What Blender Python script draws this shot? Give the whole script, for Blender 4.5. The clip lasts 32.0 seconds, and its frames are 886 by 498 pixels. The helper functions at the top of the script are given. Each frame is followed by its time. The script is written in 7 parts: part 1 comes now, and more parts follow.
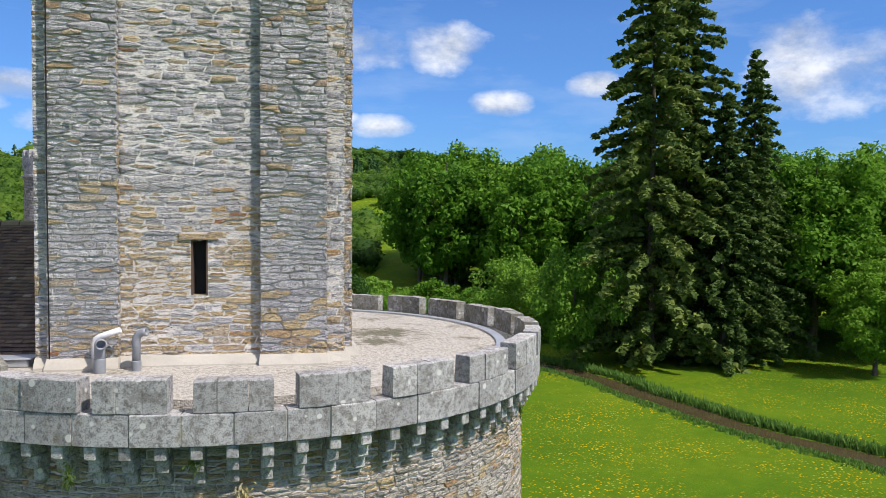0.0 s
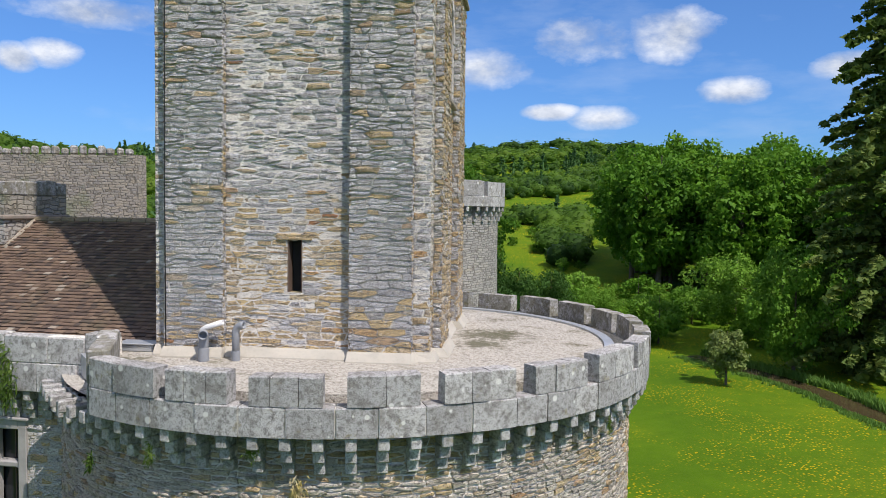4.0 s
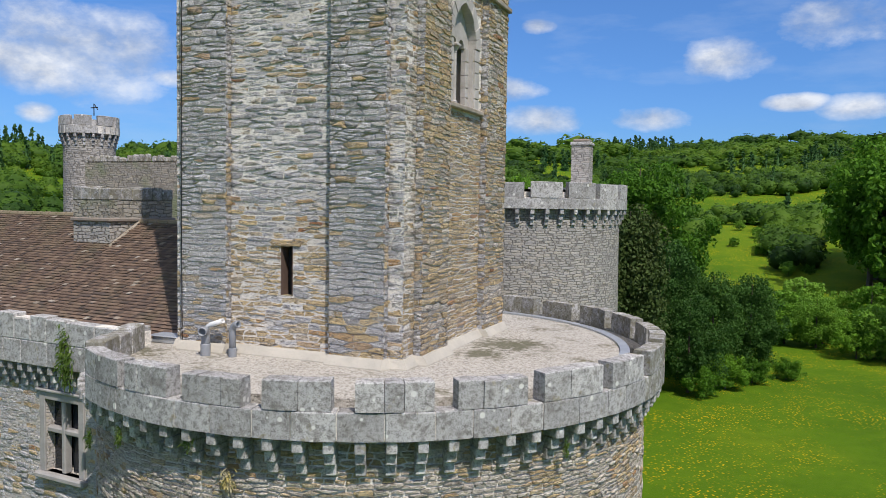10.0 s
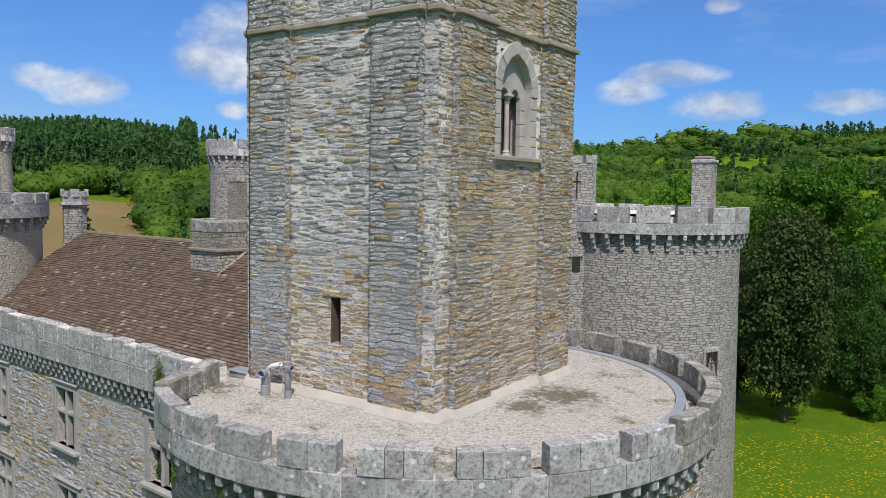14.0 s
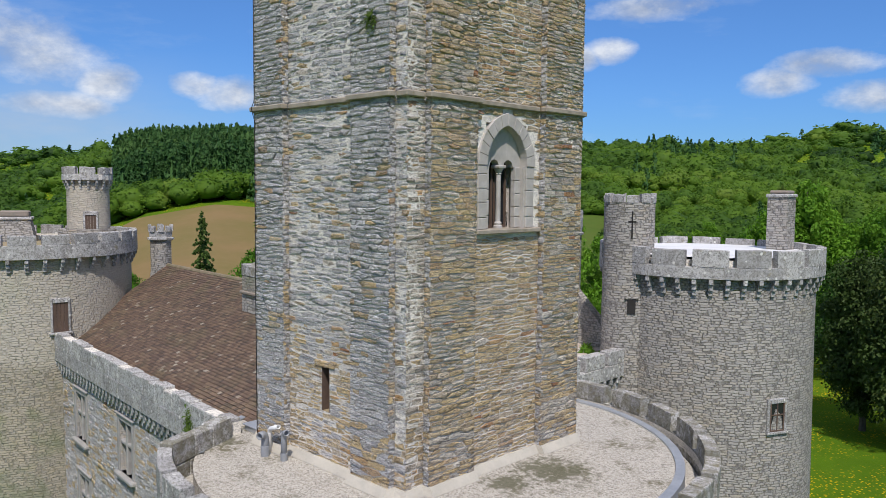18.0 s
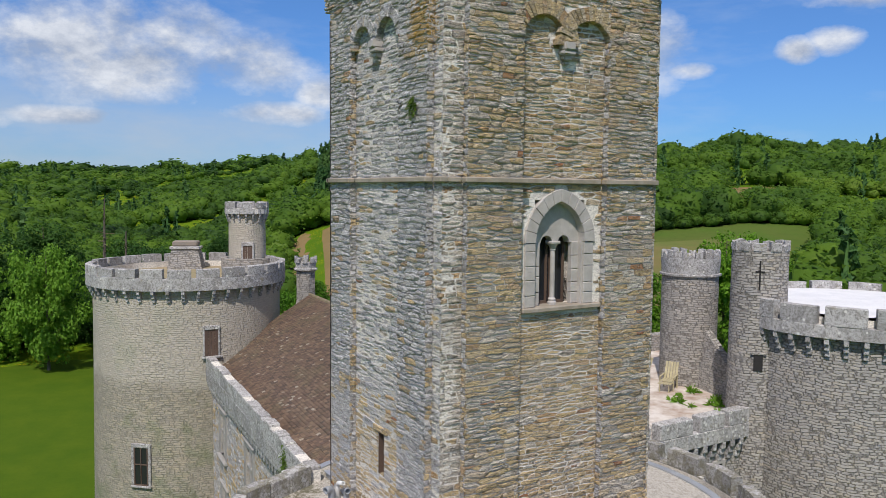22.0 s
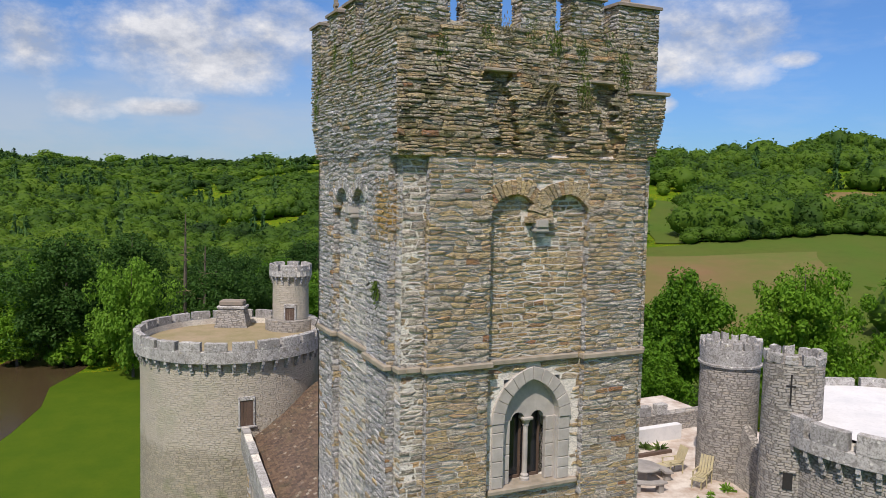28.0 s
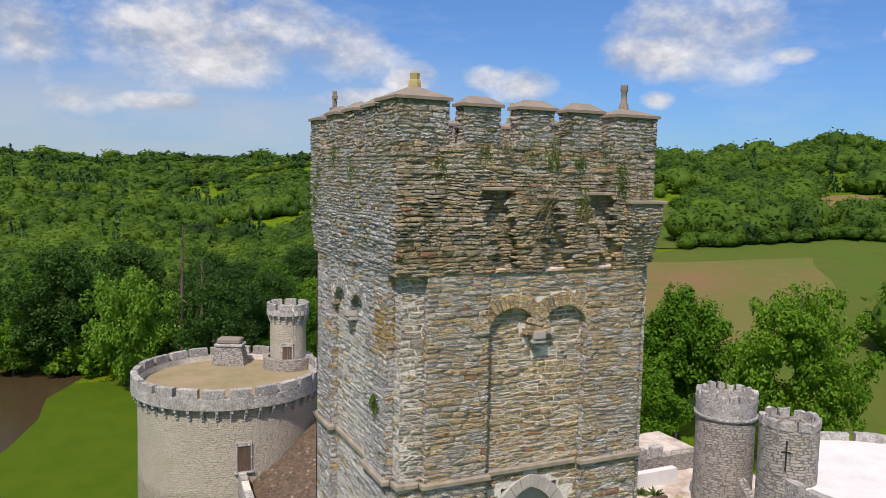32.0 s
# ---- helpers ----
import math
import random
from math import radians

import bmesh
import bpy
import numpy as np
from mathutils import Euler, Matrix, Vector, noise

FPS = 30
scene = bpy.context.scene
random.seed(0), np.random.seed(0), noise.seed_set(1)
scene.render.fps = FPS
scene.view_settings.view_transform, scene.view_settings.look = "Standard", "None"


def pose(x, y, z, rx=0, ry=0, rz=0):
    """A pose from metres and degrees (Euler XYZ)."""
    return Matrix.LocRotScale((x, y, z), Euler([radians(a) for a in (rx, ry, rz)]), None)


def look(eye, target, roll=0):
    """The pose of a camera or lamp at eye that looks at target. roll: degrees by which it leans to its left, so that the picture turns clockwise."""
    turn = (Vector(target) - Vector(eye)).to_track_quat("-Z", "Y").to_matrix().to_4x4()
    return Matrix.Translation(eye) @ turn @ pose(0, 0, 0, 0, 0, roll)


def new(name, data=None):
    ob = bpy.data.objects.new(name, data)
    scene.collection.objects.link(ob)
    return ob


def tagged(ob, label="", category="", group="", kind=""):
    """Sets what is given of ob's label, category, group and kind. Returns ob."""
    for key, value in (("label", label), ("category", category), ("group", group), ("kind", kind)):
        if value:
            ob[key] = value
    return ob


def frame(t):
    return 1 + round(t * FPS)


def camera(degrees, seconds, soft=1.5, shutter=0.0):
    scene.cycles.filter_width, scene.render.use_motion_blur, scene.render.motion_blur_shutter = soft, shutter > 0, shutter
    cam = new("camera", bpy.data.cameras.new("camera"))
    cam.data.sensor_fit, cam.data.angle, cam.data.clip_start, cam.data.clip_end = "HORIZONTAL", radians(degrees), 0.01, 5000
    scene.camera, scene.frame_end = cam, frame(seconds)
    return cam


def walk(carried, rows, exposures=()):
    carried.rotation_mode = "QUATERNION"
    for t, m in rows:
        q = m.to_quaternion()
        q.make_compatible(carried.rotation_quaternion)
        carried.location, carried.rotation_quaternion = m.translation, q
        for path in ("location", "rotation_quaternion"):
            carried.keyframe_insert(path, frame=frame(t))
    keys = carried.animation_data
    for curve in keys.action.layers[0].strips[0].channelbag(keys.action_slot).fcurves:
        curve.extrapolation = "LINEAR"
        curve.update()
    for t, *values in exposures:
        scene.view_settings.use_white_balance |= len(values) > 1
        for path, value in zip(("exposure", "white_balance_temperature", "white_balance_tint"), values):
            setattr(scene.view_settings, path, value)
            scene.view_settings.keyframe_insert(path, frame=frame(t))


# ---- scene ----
cam = camera(59.5, 32.0, 0.75)
PATH = [
    (0, (1.017, 2.867, 21.145), (2.779, 12.703, 20.759), 0.42),
    (0.5, (1.382, 2.818, 21.128), (2.779, 12.712, 20.734), 0.51),
    (1, (1.752, 2.774, 21.155), (2.724, 12.717, 20.727), 0.62),
    (1.5, (2.049, 2.780, 21.197), (2.603, 12.755, 20.761), 0.65),
    (2, (2.366, 2.801, 21.287), (2.526, 12.789, 20.831), 0.81),
    (2.5, (2.663, 2.868, 21.383), (2.455, 12.854, 20.896), 0.78),
    (3, (2.924, 2.917, 21.343), (2.408, 12.893, 20.880), 0.71),
    (3.5, (3.222, 2.983, 21.334), (2.436, 12.940, 20.856), 0.74),
    (5.5, (4.879, 3.274, 21.379), (3.352, 13.143, 20.859), 0.76),
    (6, (5.219, 3.319, 21.383), (3.605, 13.174, 20.862), 0.93),
    (6.5, (5.626, 3.378, 21.407), (3.946, 13.221, 20.874), 1.03),
    (7, (6.044, 3.495, 21.451), (4.333, 13.332, 20.906), 1.08),
    (7.5, (6.457, 3.677, 21.547), (4.526, 13.471, 20.958), 1.13),
    (8, (6.856, 3.785, 21.570), (4.656, 13.522, 20.973), 1.04),
    (8.5, (7.155, 3.895, 21.513), (4.637, 13.557, 20.959), 1.03),
    (9, (7.522, 4.031, 21.536), (4.594, 13.577, 20.992), 1.09),
    (9.5, (7.962, 4.142, 21.574), (4.602, 13.545, 21.030), 1.01),
    (10, (8.354, 4.276, 21.637), (4.569, 13.514, 21.070), 0.92),
    (10.5, (8.677, 4.440, 21.667), (4.502, 13.507, 21.080), 0.85),
    (11, (9.045, 4.576, 21.709), (4.473, 13.450, 21.121), 0.88),
    (11.5, (9.350, 4.722, 21.793), (4.448, 13.419, 21.217), 0.86),
    (12, (9.656, 4.852, 21.979), (4.534, 13.421, 21.390), 0.84),
    (12.5, (9.961, 4.977, 22.173), (4.755, 13.494, 21.582), 0.82),
    (13, (10.237, 5.084, 22.447), (4.972, 13.562, 21.820), 0.85),
    (13.5, (10.522, 5.213, 22.765), (5.056, 13.559, 22.092), 0.82),
    (14, (10.894, 5.394, 23.083), (5.201, 13.583, 22.361), 0.83),
    (14.5, (11.231, 5.549, 23.360), (5.378, 13.623, 22.610), 0.84),
    (16.5, (12.483, 6.487, 24.246), (6.067, 14.120, 23.483), 0.77),
    (17, (12.775, 6.805, 24.452), (6.173, 14.277, 23.689), 0.70),
    (17.5, (13.087, 7.123, 24.640), (6.264, 14.394, 23.882), 0.58),
    (18, (13.411, 7.471, 24.831), (6.425, 14.585, 24.073), 0.52),
    (18.5, (13.704, 7.826, 25.013), (6.568, 14.791, 24.258), 0.49),
    (19, (13.976, 8.168, 25.201), (6.605, 14.884, 24.450), 0.46),
    (19.5, (14.256, 8.476, 25.389), (6.673, 14.953, 24.645), 0.44),
    (20, (14.529, 8.817, 25.574), (6.737, 15.041, 24.838), 0.39),
    (20.5, (14.789, 9.123, 25.768), (6.813, 15.111, 25.034), 0.40),
    (21, (15.042, 9.393, 25.969), (6.861, 15.096, 25.232), 0.36),
    (21.5, (15.285, 9.678, 26.257), (6.907, 15.085, 25.507), 0.42),
    (22, (15.494, 9.980, 26.552), (6.964, 15.144, 25.799), 0.53),
    (22.5, (15.719, 10.250, 26.877), (7.052, 15.179, 26.108), 0.55),
    (23, (15.902, 10.599, 27.165), (7.135, 15.346, 26.396), 0.56),
    (23.5, (16.047, 10.919, 27.466), (7.222, 15.555, 26.684), 0.64),
    (24, (16.140, 11.229, 27.796), (7.284, 15.807, 27.005), 0.70),
    (24.5, (16.147, 11.567, 28.145), (7.284, 16.126, 27.336), 0.67),
    (25, (16.133, 11.817, 28.481), (7.235, 16.306, 27.659), 0.80),
    (25.5, (16.106, 11.996, 28.828), (7.190, 16.449, 28.009), 0.94),
    (27.5, (16.125, 12.472, 30.281), (7.100, 16.689, 29.407), 1.06),
    (28, (16.206, 12.481, 30.652), (7.164, 16.662, 29.776), 0.98),
    (28.5, (16.240, 12.487, 31.032), (7.204, 16.675, 30.129), 0.93),
    (29, (16.210, 12.510, 31.402), (7.172, 16.692, 30.491), 0.88),
    (29.5, (16.238, 12.516, 31.727), (7.195, 16.685, 30.810), 0.99),
    (30, (16.224, 12.515, 31.996), (7.187, 16.697, 31.081), 1.06),
    (30.5, (16.188, 12.484, 32.271), (7.138, 16.638, 31.353), 1.08),
    (31, (16.133, 12.501, 32.554), (7.100, 16.688, 31.620), 1.16),
    (31.5, (16.092, 12.480, 32.827), (7.069, 16.690, 31.901), 1.20),
    (32, (16.041, 12.479, 33.156), (7.021, 16.694, 32.217), 1.20),
]
walk(cam, [(t, look(eye, target, roll)) for t, eye, target, roll in PATH], [(0, 0.24, 6350, 11.0), (3, 0.18, 6350, 11.0), (6, 0.09, 6350, 10.5), (13, 0.0, 6250, 10.0), (18, -0.08, 6200, 10.0), (25, -0.1, 6550, 11.0), (29, -0.02, 6800, 12.5), (32, -0.02, 6900, 13.0)])

# ---- light ----
SUN_AZ, SUN_EL = math.atan2(-0.684, 0.73), radians(54.5)
sun_dir = Vector((math.cos(SUN_AZ) * math.cos(SUN_EL), math.sin(SUN_AZ) * math.cos(SUN_EL), math.sin(SUN_EL)))
sun = new("sun", bpy.data.lights.new("sun", "SUN"))
sun.data.energy, sun.data.angle, sun.data.color = 4.5, radians(0.6), (1.0, 0.922, 0.865)
sun.matrix_world = look((0, 0, 80), Vector((0, 0, 80)) - sun_dir)
scene.view_settings.exposure = 0.0


# ---- node helpers ----
class Nodes:
    """Brief ways of building a node tree."""

    def __init__(self, tree):
        self.t = tree
        tree.nodes.clear()

    def n(self, kind, _props=None, **inputs):
        node = self.t.nodes.new("ShaderNode" + kind)
        p = _props or {}
        if "operation" in p:
            node.operation = p["operation"]
        if "use_clamp" in p:
            node.use_clamp = p["use_clamp"]
        if "feature" in p:
            node.feature = p["feature"]
        if "data_type" in p:
            node.data_type, node.blend_type = p["data_type"], p["blend_type"]
        if "sky_type" in p:
            node.sky_type, node.sun_disc, node.sun_elevation, node.sun_rotation = p["sky_type"], p["sun_disc"], p["sun_elevation"], p["sun_rotation"]
            node.altitude, node.air_density, node.dust_density, node.ozone_density = p["altitude"], p["air_density"], p["dust_density"], p["ozone_density"]
        for k, v in inputs.items():
            key = int(k[1:]) if k[0] == "i" and k[1:].isdigit() else k.replace("_", " ")
            if isinstance(v, bpy.types.NodeSocket):
                self.t.links.new(v, node.inputs[key])
            else:
                node.inputs[key].default_value = (*v, 1) if isinstance(v, tuple) and len(v) == 3 and node.inputs[key].type == "RGBA" else v
        return node

    def math(self, op, a, b=0.0, c=None, clamp=False):
        node = self.n("Math", {"operation": op, "use_clamp": clamp}, i0=a, i1=b)
        if c is not None:
            if isinstance(c, bpy.types.NodeSocket):
                self.t.links.new(c, node.inputs[2])
            else:
                node.inputs[2].default_value = c
        return node.outputs[0]

    def ramp(self, fac, stops):
        node = self.n("ValToRGB", None, Fac=fac)
        el = node.color_ramp.elements
        while len(el) < len(stops):
            el.new(0.5)
        for e, (p, c) in zip(el, stops):
            e.position = p
            e.color = (*c, 1)
        return node.outputs[0]

    def mix(self, fac, a, b, blend="MIX"):
        node = self.n("Mix", {"data_type": "RGBA", "blend_type": blend})
        for i, v in ((0, fac), (6, a), (7, b)):
            if isinstance(v, bpy.types.NodeSocket):
                self.t.links.new(v, node.inputs[i])
            elif i == 0:
                node.inputs[i].default_value = v
            else:
                node.inputs[i].default_value = (*v, 1)
        return node.outputs[2]

    def noise(self, vec, scale, detail=4.0, rough=0.55):
        return self.n("TexNoise", None, Vector=vec, Scale=scale, Detail=detail, Roughness=rough).outputs["Fac"]

    def step(self, v, lo, hi, a=0.0, b=1.0):
        return self.n("MapRange", None, Value=v, i1=lo, i2=hi, i3=a, i4=b).outputs[0]

    def stretch(self, vec, s):
        return self.n("Mapping", None, Vector=vec, Scale=s).outputs[0]

    def link(self, a, b):
        self.t.links.new(a, b)


def material(name, rough=0.85, bump=0.0, distance=0.02):
    """Opens a node material: its Nodes, the position, and a function that closes it."""
    m = bpy.data.materials.new(name)
    m.use_nodes = True
    k = Nodes(m.node_tree)
    pos = k.n("NewGeometry").outputs["Position"]

    def close(color, height=None, rough_in=rough, strength=bump, metal=0.0, thin=0.0, **more):
        b = k.n("BsdfPrincipled", None, Base_Color=color, Roughness=rough_in, Metallic=metal, **more)
        if height is not None:
            bp = k.n("Bump", None, Strength=strength, Distance=distance, Height=height)
            k.link(bp.outputs[0], b.inputs["Normal"])
        out = b.outputs[0]
        if thin:
            tr = k.n("BsdfTranslucent", None, Color=color)
            out = k.n("MixShader", None, Fac=thin, i1=out, i2=tr.outputs[0]).outputs[0]
        k.link(out, k.n("OutputMaterial").inputs[0])
        return m

    return k, pos, close


# ---- world: clear blue sky with fair-weather cumulus ----
# each cloud: bearing to the left of north, height above the horizon, half width, half height, in degrees
CLOUDS = [(-36, 10.0, 4.4, 2.9), (-33.5, 11.6, 2.6, 2.0), (-21.2, 9.7, 1.8, 0.8), (-14.2, 8.4, 2.0, 0.9), (-10, 12.5, 3.0, 1.7), (-4.2, 12.1, 3.6, 1.7),
          (-6, 6.8, 2.3, 0.8), (-1.8, 7.2, 2.0, 0.5), (2.1, 10.3, 2.7, 1.35), (7.6, 6.3, 2.6, 0.8), (15.5, 6.2, 3.0, 1.1), (18.8, 8.4, 3.4, 0.9),
          (15.5, 12.8, 1.2, 0.5), (32.5, 10.0, 1.5, 0.9), (30, 12.6, 5.5, 0.9), (21.5, 7.4, 2.4, 1.0), (34.7, 9.4, 1.2, 0.8), (46.8, 9.8, 5.6, 3.0),
          (50.5, 8.6, 3.8, 1.8), (41.6, 8.4, 1.6, 0.6), (59.6, 6.7, 2.4, 1.2), (62, 7.1, 2.0, 0.9), (67.5, 7.1, 2.0, 1.2), (73.2, 8.9, 5.6, 2.2),
          (71.3, 5.4, 3.2, 0.8), (76.9, 10.3, 3.6, 2.4), (79.5, 8.3, 6.0, 2.2), (84.5, 9.2, 7.0, 3.2), (90, 4.6, 2.2, 1.2), (92.5, 8.2, 3.0, 2.5), (85.3, 4.7, 3.6, 0.6), (50, 5.6, 1.2, 0.6)]


def build_world():
    w = bpy.data.worlds.new("sky")
    scene.world = w
    w.use_nodes = True
    k = Nodes(w.node_tree)
    sky = k.n("TexSky", {"sky_type": "NISHITA", "sun_disc": False, "sun_elevation": SUN_EL,
                         "sun_rotation": math.pi / 2 - SUN_AZ, "altitude": 300.0, "air_density": 1.0, "dust_density": 0.15, "ozone_density": 3.0}).outputs[0]
    ray = k.n("TexCoord").outputs["Generated"]
    sep = k.n("SeparateXYZ", None, Vector=ray)
    az = k.math("MULTIPLY", k.math("ARCTAN2", k.math("MULTIPLY", sep.outputs[0], -1.0), sep.outputs[1]), 57.2958)
    el = k.math("MULTIPLY", k.math("ARCSINE", sep.outputs[2]), 57.2958)
    tall = k.stretch(ray, (1.0, 1.0, 1.7))
    billow = k.noise(tall, 9.5, 8, 0.6)
    lower = k.noise(k.n("VectorMath", {"operation": "ADD"}, i0=tall, i1=(0.008, -0.010, 0.034)).outputs[0], 9.5, 8, 0.6)
    near = None
    for a0, e0, wd, ht in CLOUDS:
        dx = k.math("MULTIPLY_ADD", az, 1 / wd, -a0 / wd)
        dy = k.math("MULTIPLY_ADD", el, 1 / ht, -e0 / ht)
        d = k.math("MULTIPLY_ADD", dy, dy, k.math("MULTIPLY", dx, dx))
        near = d if near is None else k.math("MINIMUM", near, d)
    dense = k.math("ADD", k.math("SUBTRACT", 0.95, near), k.math("MULTIPLY", k.math("SUBTRACT", billow, 0.5), 4.4))
    mask = k.step(dense, -0.3, 1.15)
    wisps = k.math("MULTIPLY", k.step(k.noise(k.stretch(ray, (1, 1, 4)), 5.0, 6, 0.6), 0.52, 0.75), 0.22)
    lit = k.step(k.math("SUBTRACT", billow, lower), -0.11, 0.16)
    white = k.mix(lit, (0.41, 0.46, 0.56), (0.84, 0.86, 0.90))
    blue = k.n("VectorMath", {"operation": "MULTIPLY"}, i0=sky, i1=(0.057, 0.0855, 0.125)).outputs[0]
    blue = k.mix(1.0, blue, k.ramp(k.step(el, 0.0, 14.0), [(0.0, (0.62, 0.70, 0.80)), (0.5, (0.84, 0.88, 0.93)), (1.0, (1.0, 1.0, 1.0))]), "MULTIPLY")
    col = k.mix(wisps, blue, (0.62, 0.70, 0.82))
    # a thin veil low in the west
    veil = k.math("MULTIPLY", k.step(az, 56.0, 74.0), k.step(el, 4.5, 9.5, 0.62, 0.0))
    veil = k.math("MULTIPLY", veil, k.step(k.noise(k.stretch(ray, (1, 1, 3.0)), 6.0, 5, 0.6), 0.36, 0.6, 0.55, 1.0))
    col = k.mix(veil, col, (0.52, 0.58, 0.66))
    # unseen broken cloud overhead, added to whiten and lift the fill light
    broken = k.math("MULTIPLY", k.step(k.noise(k.stretch(ray, (1, 1, 1.2)), 2.6, 6, 0.6), 0.41, 0.57), k.step(el, 21.0, 32.0, 0.0, 0.9))
    col = k.mix(broken, col, (0.96, 0.95, 0.95))
    col = k.mix(k.math("MULTIPLY", mask, 0.93), col, white)
    k.link(k.n("Background", None, Color=col, Strength=1.0).outputs[0], k.n("OutputWorld").inputs[0])


build_world()


# ---- materials ----
def piece_random(k, joined):
    """A number for each piece: by island in joined meshes, by object otherwise."""
    return k.n("NewGeometry").outputs["Random Per Island"] if joined else k.n("ObjectInfo").outputs["Random"]


BUFF = [(0.0, (0.46, 0.40, 0.325)), (0.3, (0.60, 0.53, 0.43)), (0.65, (0.70, 0.62, 0.505)), (0.9, (0.76, 0.69, 0.58)), (0.97, (0.60, 0.45, 0.26)), (1.0, (0.45, 0.28, 0.14))]


def gneiss(name, stops, joined, rough=0.92, moss=0.0):
    """A split stone: tint by piece, dark cracks and streaks along its bed, mortar smears and grit."""
    k, pos, close = material(name, rough, 1.0, 0.045)
    r = piece_random(k, joined)
    bent = k.n("VectorMath", {"operation": "MULTIPLY_ADD"}, i0=k.n("TexNoise", None, Vector=pos, Scale=3.0, Detail=3.0).outputs["Color"], i1=(0.1, 0.1, 0.1), i2=pos).outputs[0]
    bed = k.noise(k.stretch(bent, (1.6, 1.6, 13)), 2.0, 6, 0.7)
    crack = k.noise(k.stretch(bent, (2.0, 2.0, 15)), 2.4, 5, 0.65)
    grit, coarse = k.noise(pos, 38, 5, 0.75), k.noise(k.stretch(pos, (1, 1, 1.8)), 8, 6, 0.75)
    blotch = k.noise(pos, 0.9, 4, 0.6)
    col = k.ramp(r, stops)
    col = k.mix(k.step(bed, 0.54, 0.64, 0.0, 0.55), col, (0.20, 0.185, 0.17))
    col = k.mix(k.step(coarse, 0.57, 0.62, 0.0, 0.7), col, (0.72, 0.68, 0.60))
    col = k.mix(k.step(blotch, 0.55, 0.7, 0.0, 0.3), col, (0.52, 0.51, 0.49))
    col = k.mix(k.step(grit, 0.54, 0.68, 0.0, 0.7), col, (0.14, 0.125, 0.11))
    col = k.mix(k.step(k.noise(k.stretch(pos, (1, 1, 1.5)), 17, 6, 0.75), 0.52, 0.58, 0.0, 0.5), col, (0.24, 0.22, 0.20))
    thin = k.step(k.math("ABSOLUTE", k.math("SUBTRACT", crack, 0.5)), 0.006, 0.020, 1.0, 0.0)
    thin = k.math("MULTIPLY", thin, k.step(coarse, 0.42, 0.52))
    col = k.mix(k.math("MULTIPLY", thin, 0.85), col, (0.055, 0.047, 0.04))
    if moss:
        col = k.mix(k.step(k.math("MULTIPLY_ADD", grit, 0.35, k.noise(pos, 1.7, 5, 0.7)), 0.70, 0.80, 0.0, moss), col, (0.13, 0.125, 0.04))
    # a patch of yellow lichen under the corner of the head
    far = k.n("VectorMath", {"operation": "DISTANCE"}, i0=k.stretch(pos, (1.0, 1.0, 0.7)), i1=(1.15, 18.1, 21.0)).outputs["Value"]
    col = k.mix(k.step(k.math("SUBTRACT", coarse, k.math("MULTIPLY", far, 0.55)), 0.22, 0.34, 0.0, 0.8), col, (0.50, 0.30, 0.05))
    h = k.math("ADD", k.math("MULTIPLY", bed, 1.0), k.math("ADD", k.math("MULTIPLY", grit, 0.5), coarse))
    h = k.math("SUBTRACT", h, k.math("MULTIPLY", thin, 0.5))
    return close(col, h, Specular_IOR_Level=0.2)


COOL = [(0.0, (0.46, 0.445, 0.44)), (0.25, (0.57, 0.55, 0.545)), (0.6, (0.65, 0.63, 0.62)), (0.9, (0.74, 0.715, 0.695)), (0.97, (0.60, 0.50, 0.36)), (1.0, (0.48, 0.32, 0.18))]
WARM = [(0.0, (0.48, 0.37, 0.22)), (0.25, (0.62, 0.46, 0.25)), (0.55, (0.71, 0.54, 0.29)), (0.84, (0.64, 0.53, 0.385)), (0.97, (0.62, 0.40, 0.19)), (1.0, (0.40, 0.19, 0.09))]
MOSSY = [(0.0, (0.42, 0.36, 0.28)), (0.35, (0.58, 0.505, 0.39)), (0.7, (0.70, 0.615, 0.485)), (0.88, (0.50, 0.44, 0.25)), (1.0, (0.56, 0.41, 0.24))]
MAT_COOL, MAT_COOL_J = gneiss("grey_gneiss", COOL, False), gneiss("grey_gneiss_bulk", COOL, True)
MAT_WARM, MAT_WARM_J = gneiss("ochre_gneiss", WARM, False), gneiss("ochre_gneiss_bulk", WARM, True)
MAT_BUFF, MAT_BUFF_J = gneiss("buff_gneiss", BUFF, False), gneiss("buff_gneiss_bulk", BUFF, True)
EASTERN = (MAT_BUFF, MAT_WARM, MAT_BUFF_J, MAT_WARM_J)
MAT_MOSSY, MAT_MOSSY_J = gneiss("mossy_gneiss", MOSSY, False, 0.92, 0.8), gneiss("mossy_gneiss_bulk", MOSSY, True, 0.92, 0.8)


def mortar_material():
    k, pos, close = material("lime_mortar", 0.95, 0.7, 0.02)
    n1, n2 = k.noise(pos, 0.7, 3), k.noise(pos, 18, 5, 0.7)
    col = k.ramp(n1, [(0.36, (0.60, 0.55, 0.48)), (0.5, (0.74, 0.69, 0.61)), (0.64, (0.80, 0.75, 0.66))])
    line = k.noise(k.stretch(pos, (1.6, 1.6, 9)), 3.0, 6, 0.7)
    col = k.mix(k.step(n2, 0.52, 0.72, 0.0, 0.6), col, (0.12, 0.11, 0.09))
    col = k.mix(k.step(k.math("ABSOLUTE", k.math("SUBTRACT", line, 0.5)), 0.006, 0.02, 0.7, 0.0), col, (0.06, 0.052, 0.045))
    return close(col, n2)


MAT_MORTAR = mortar_material()


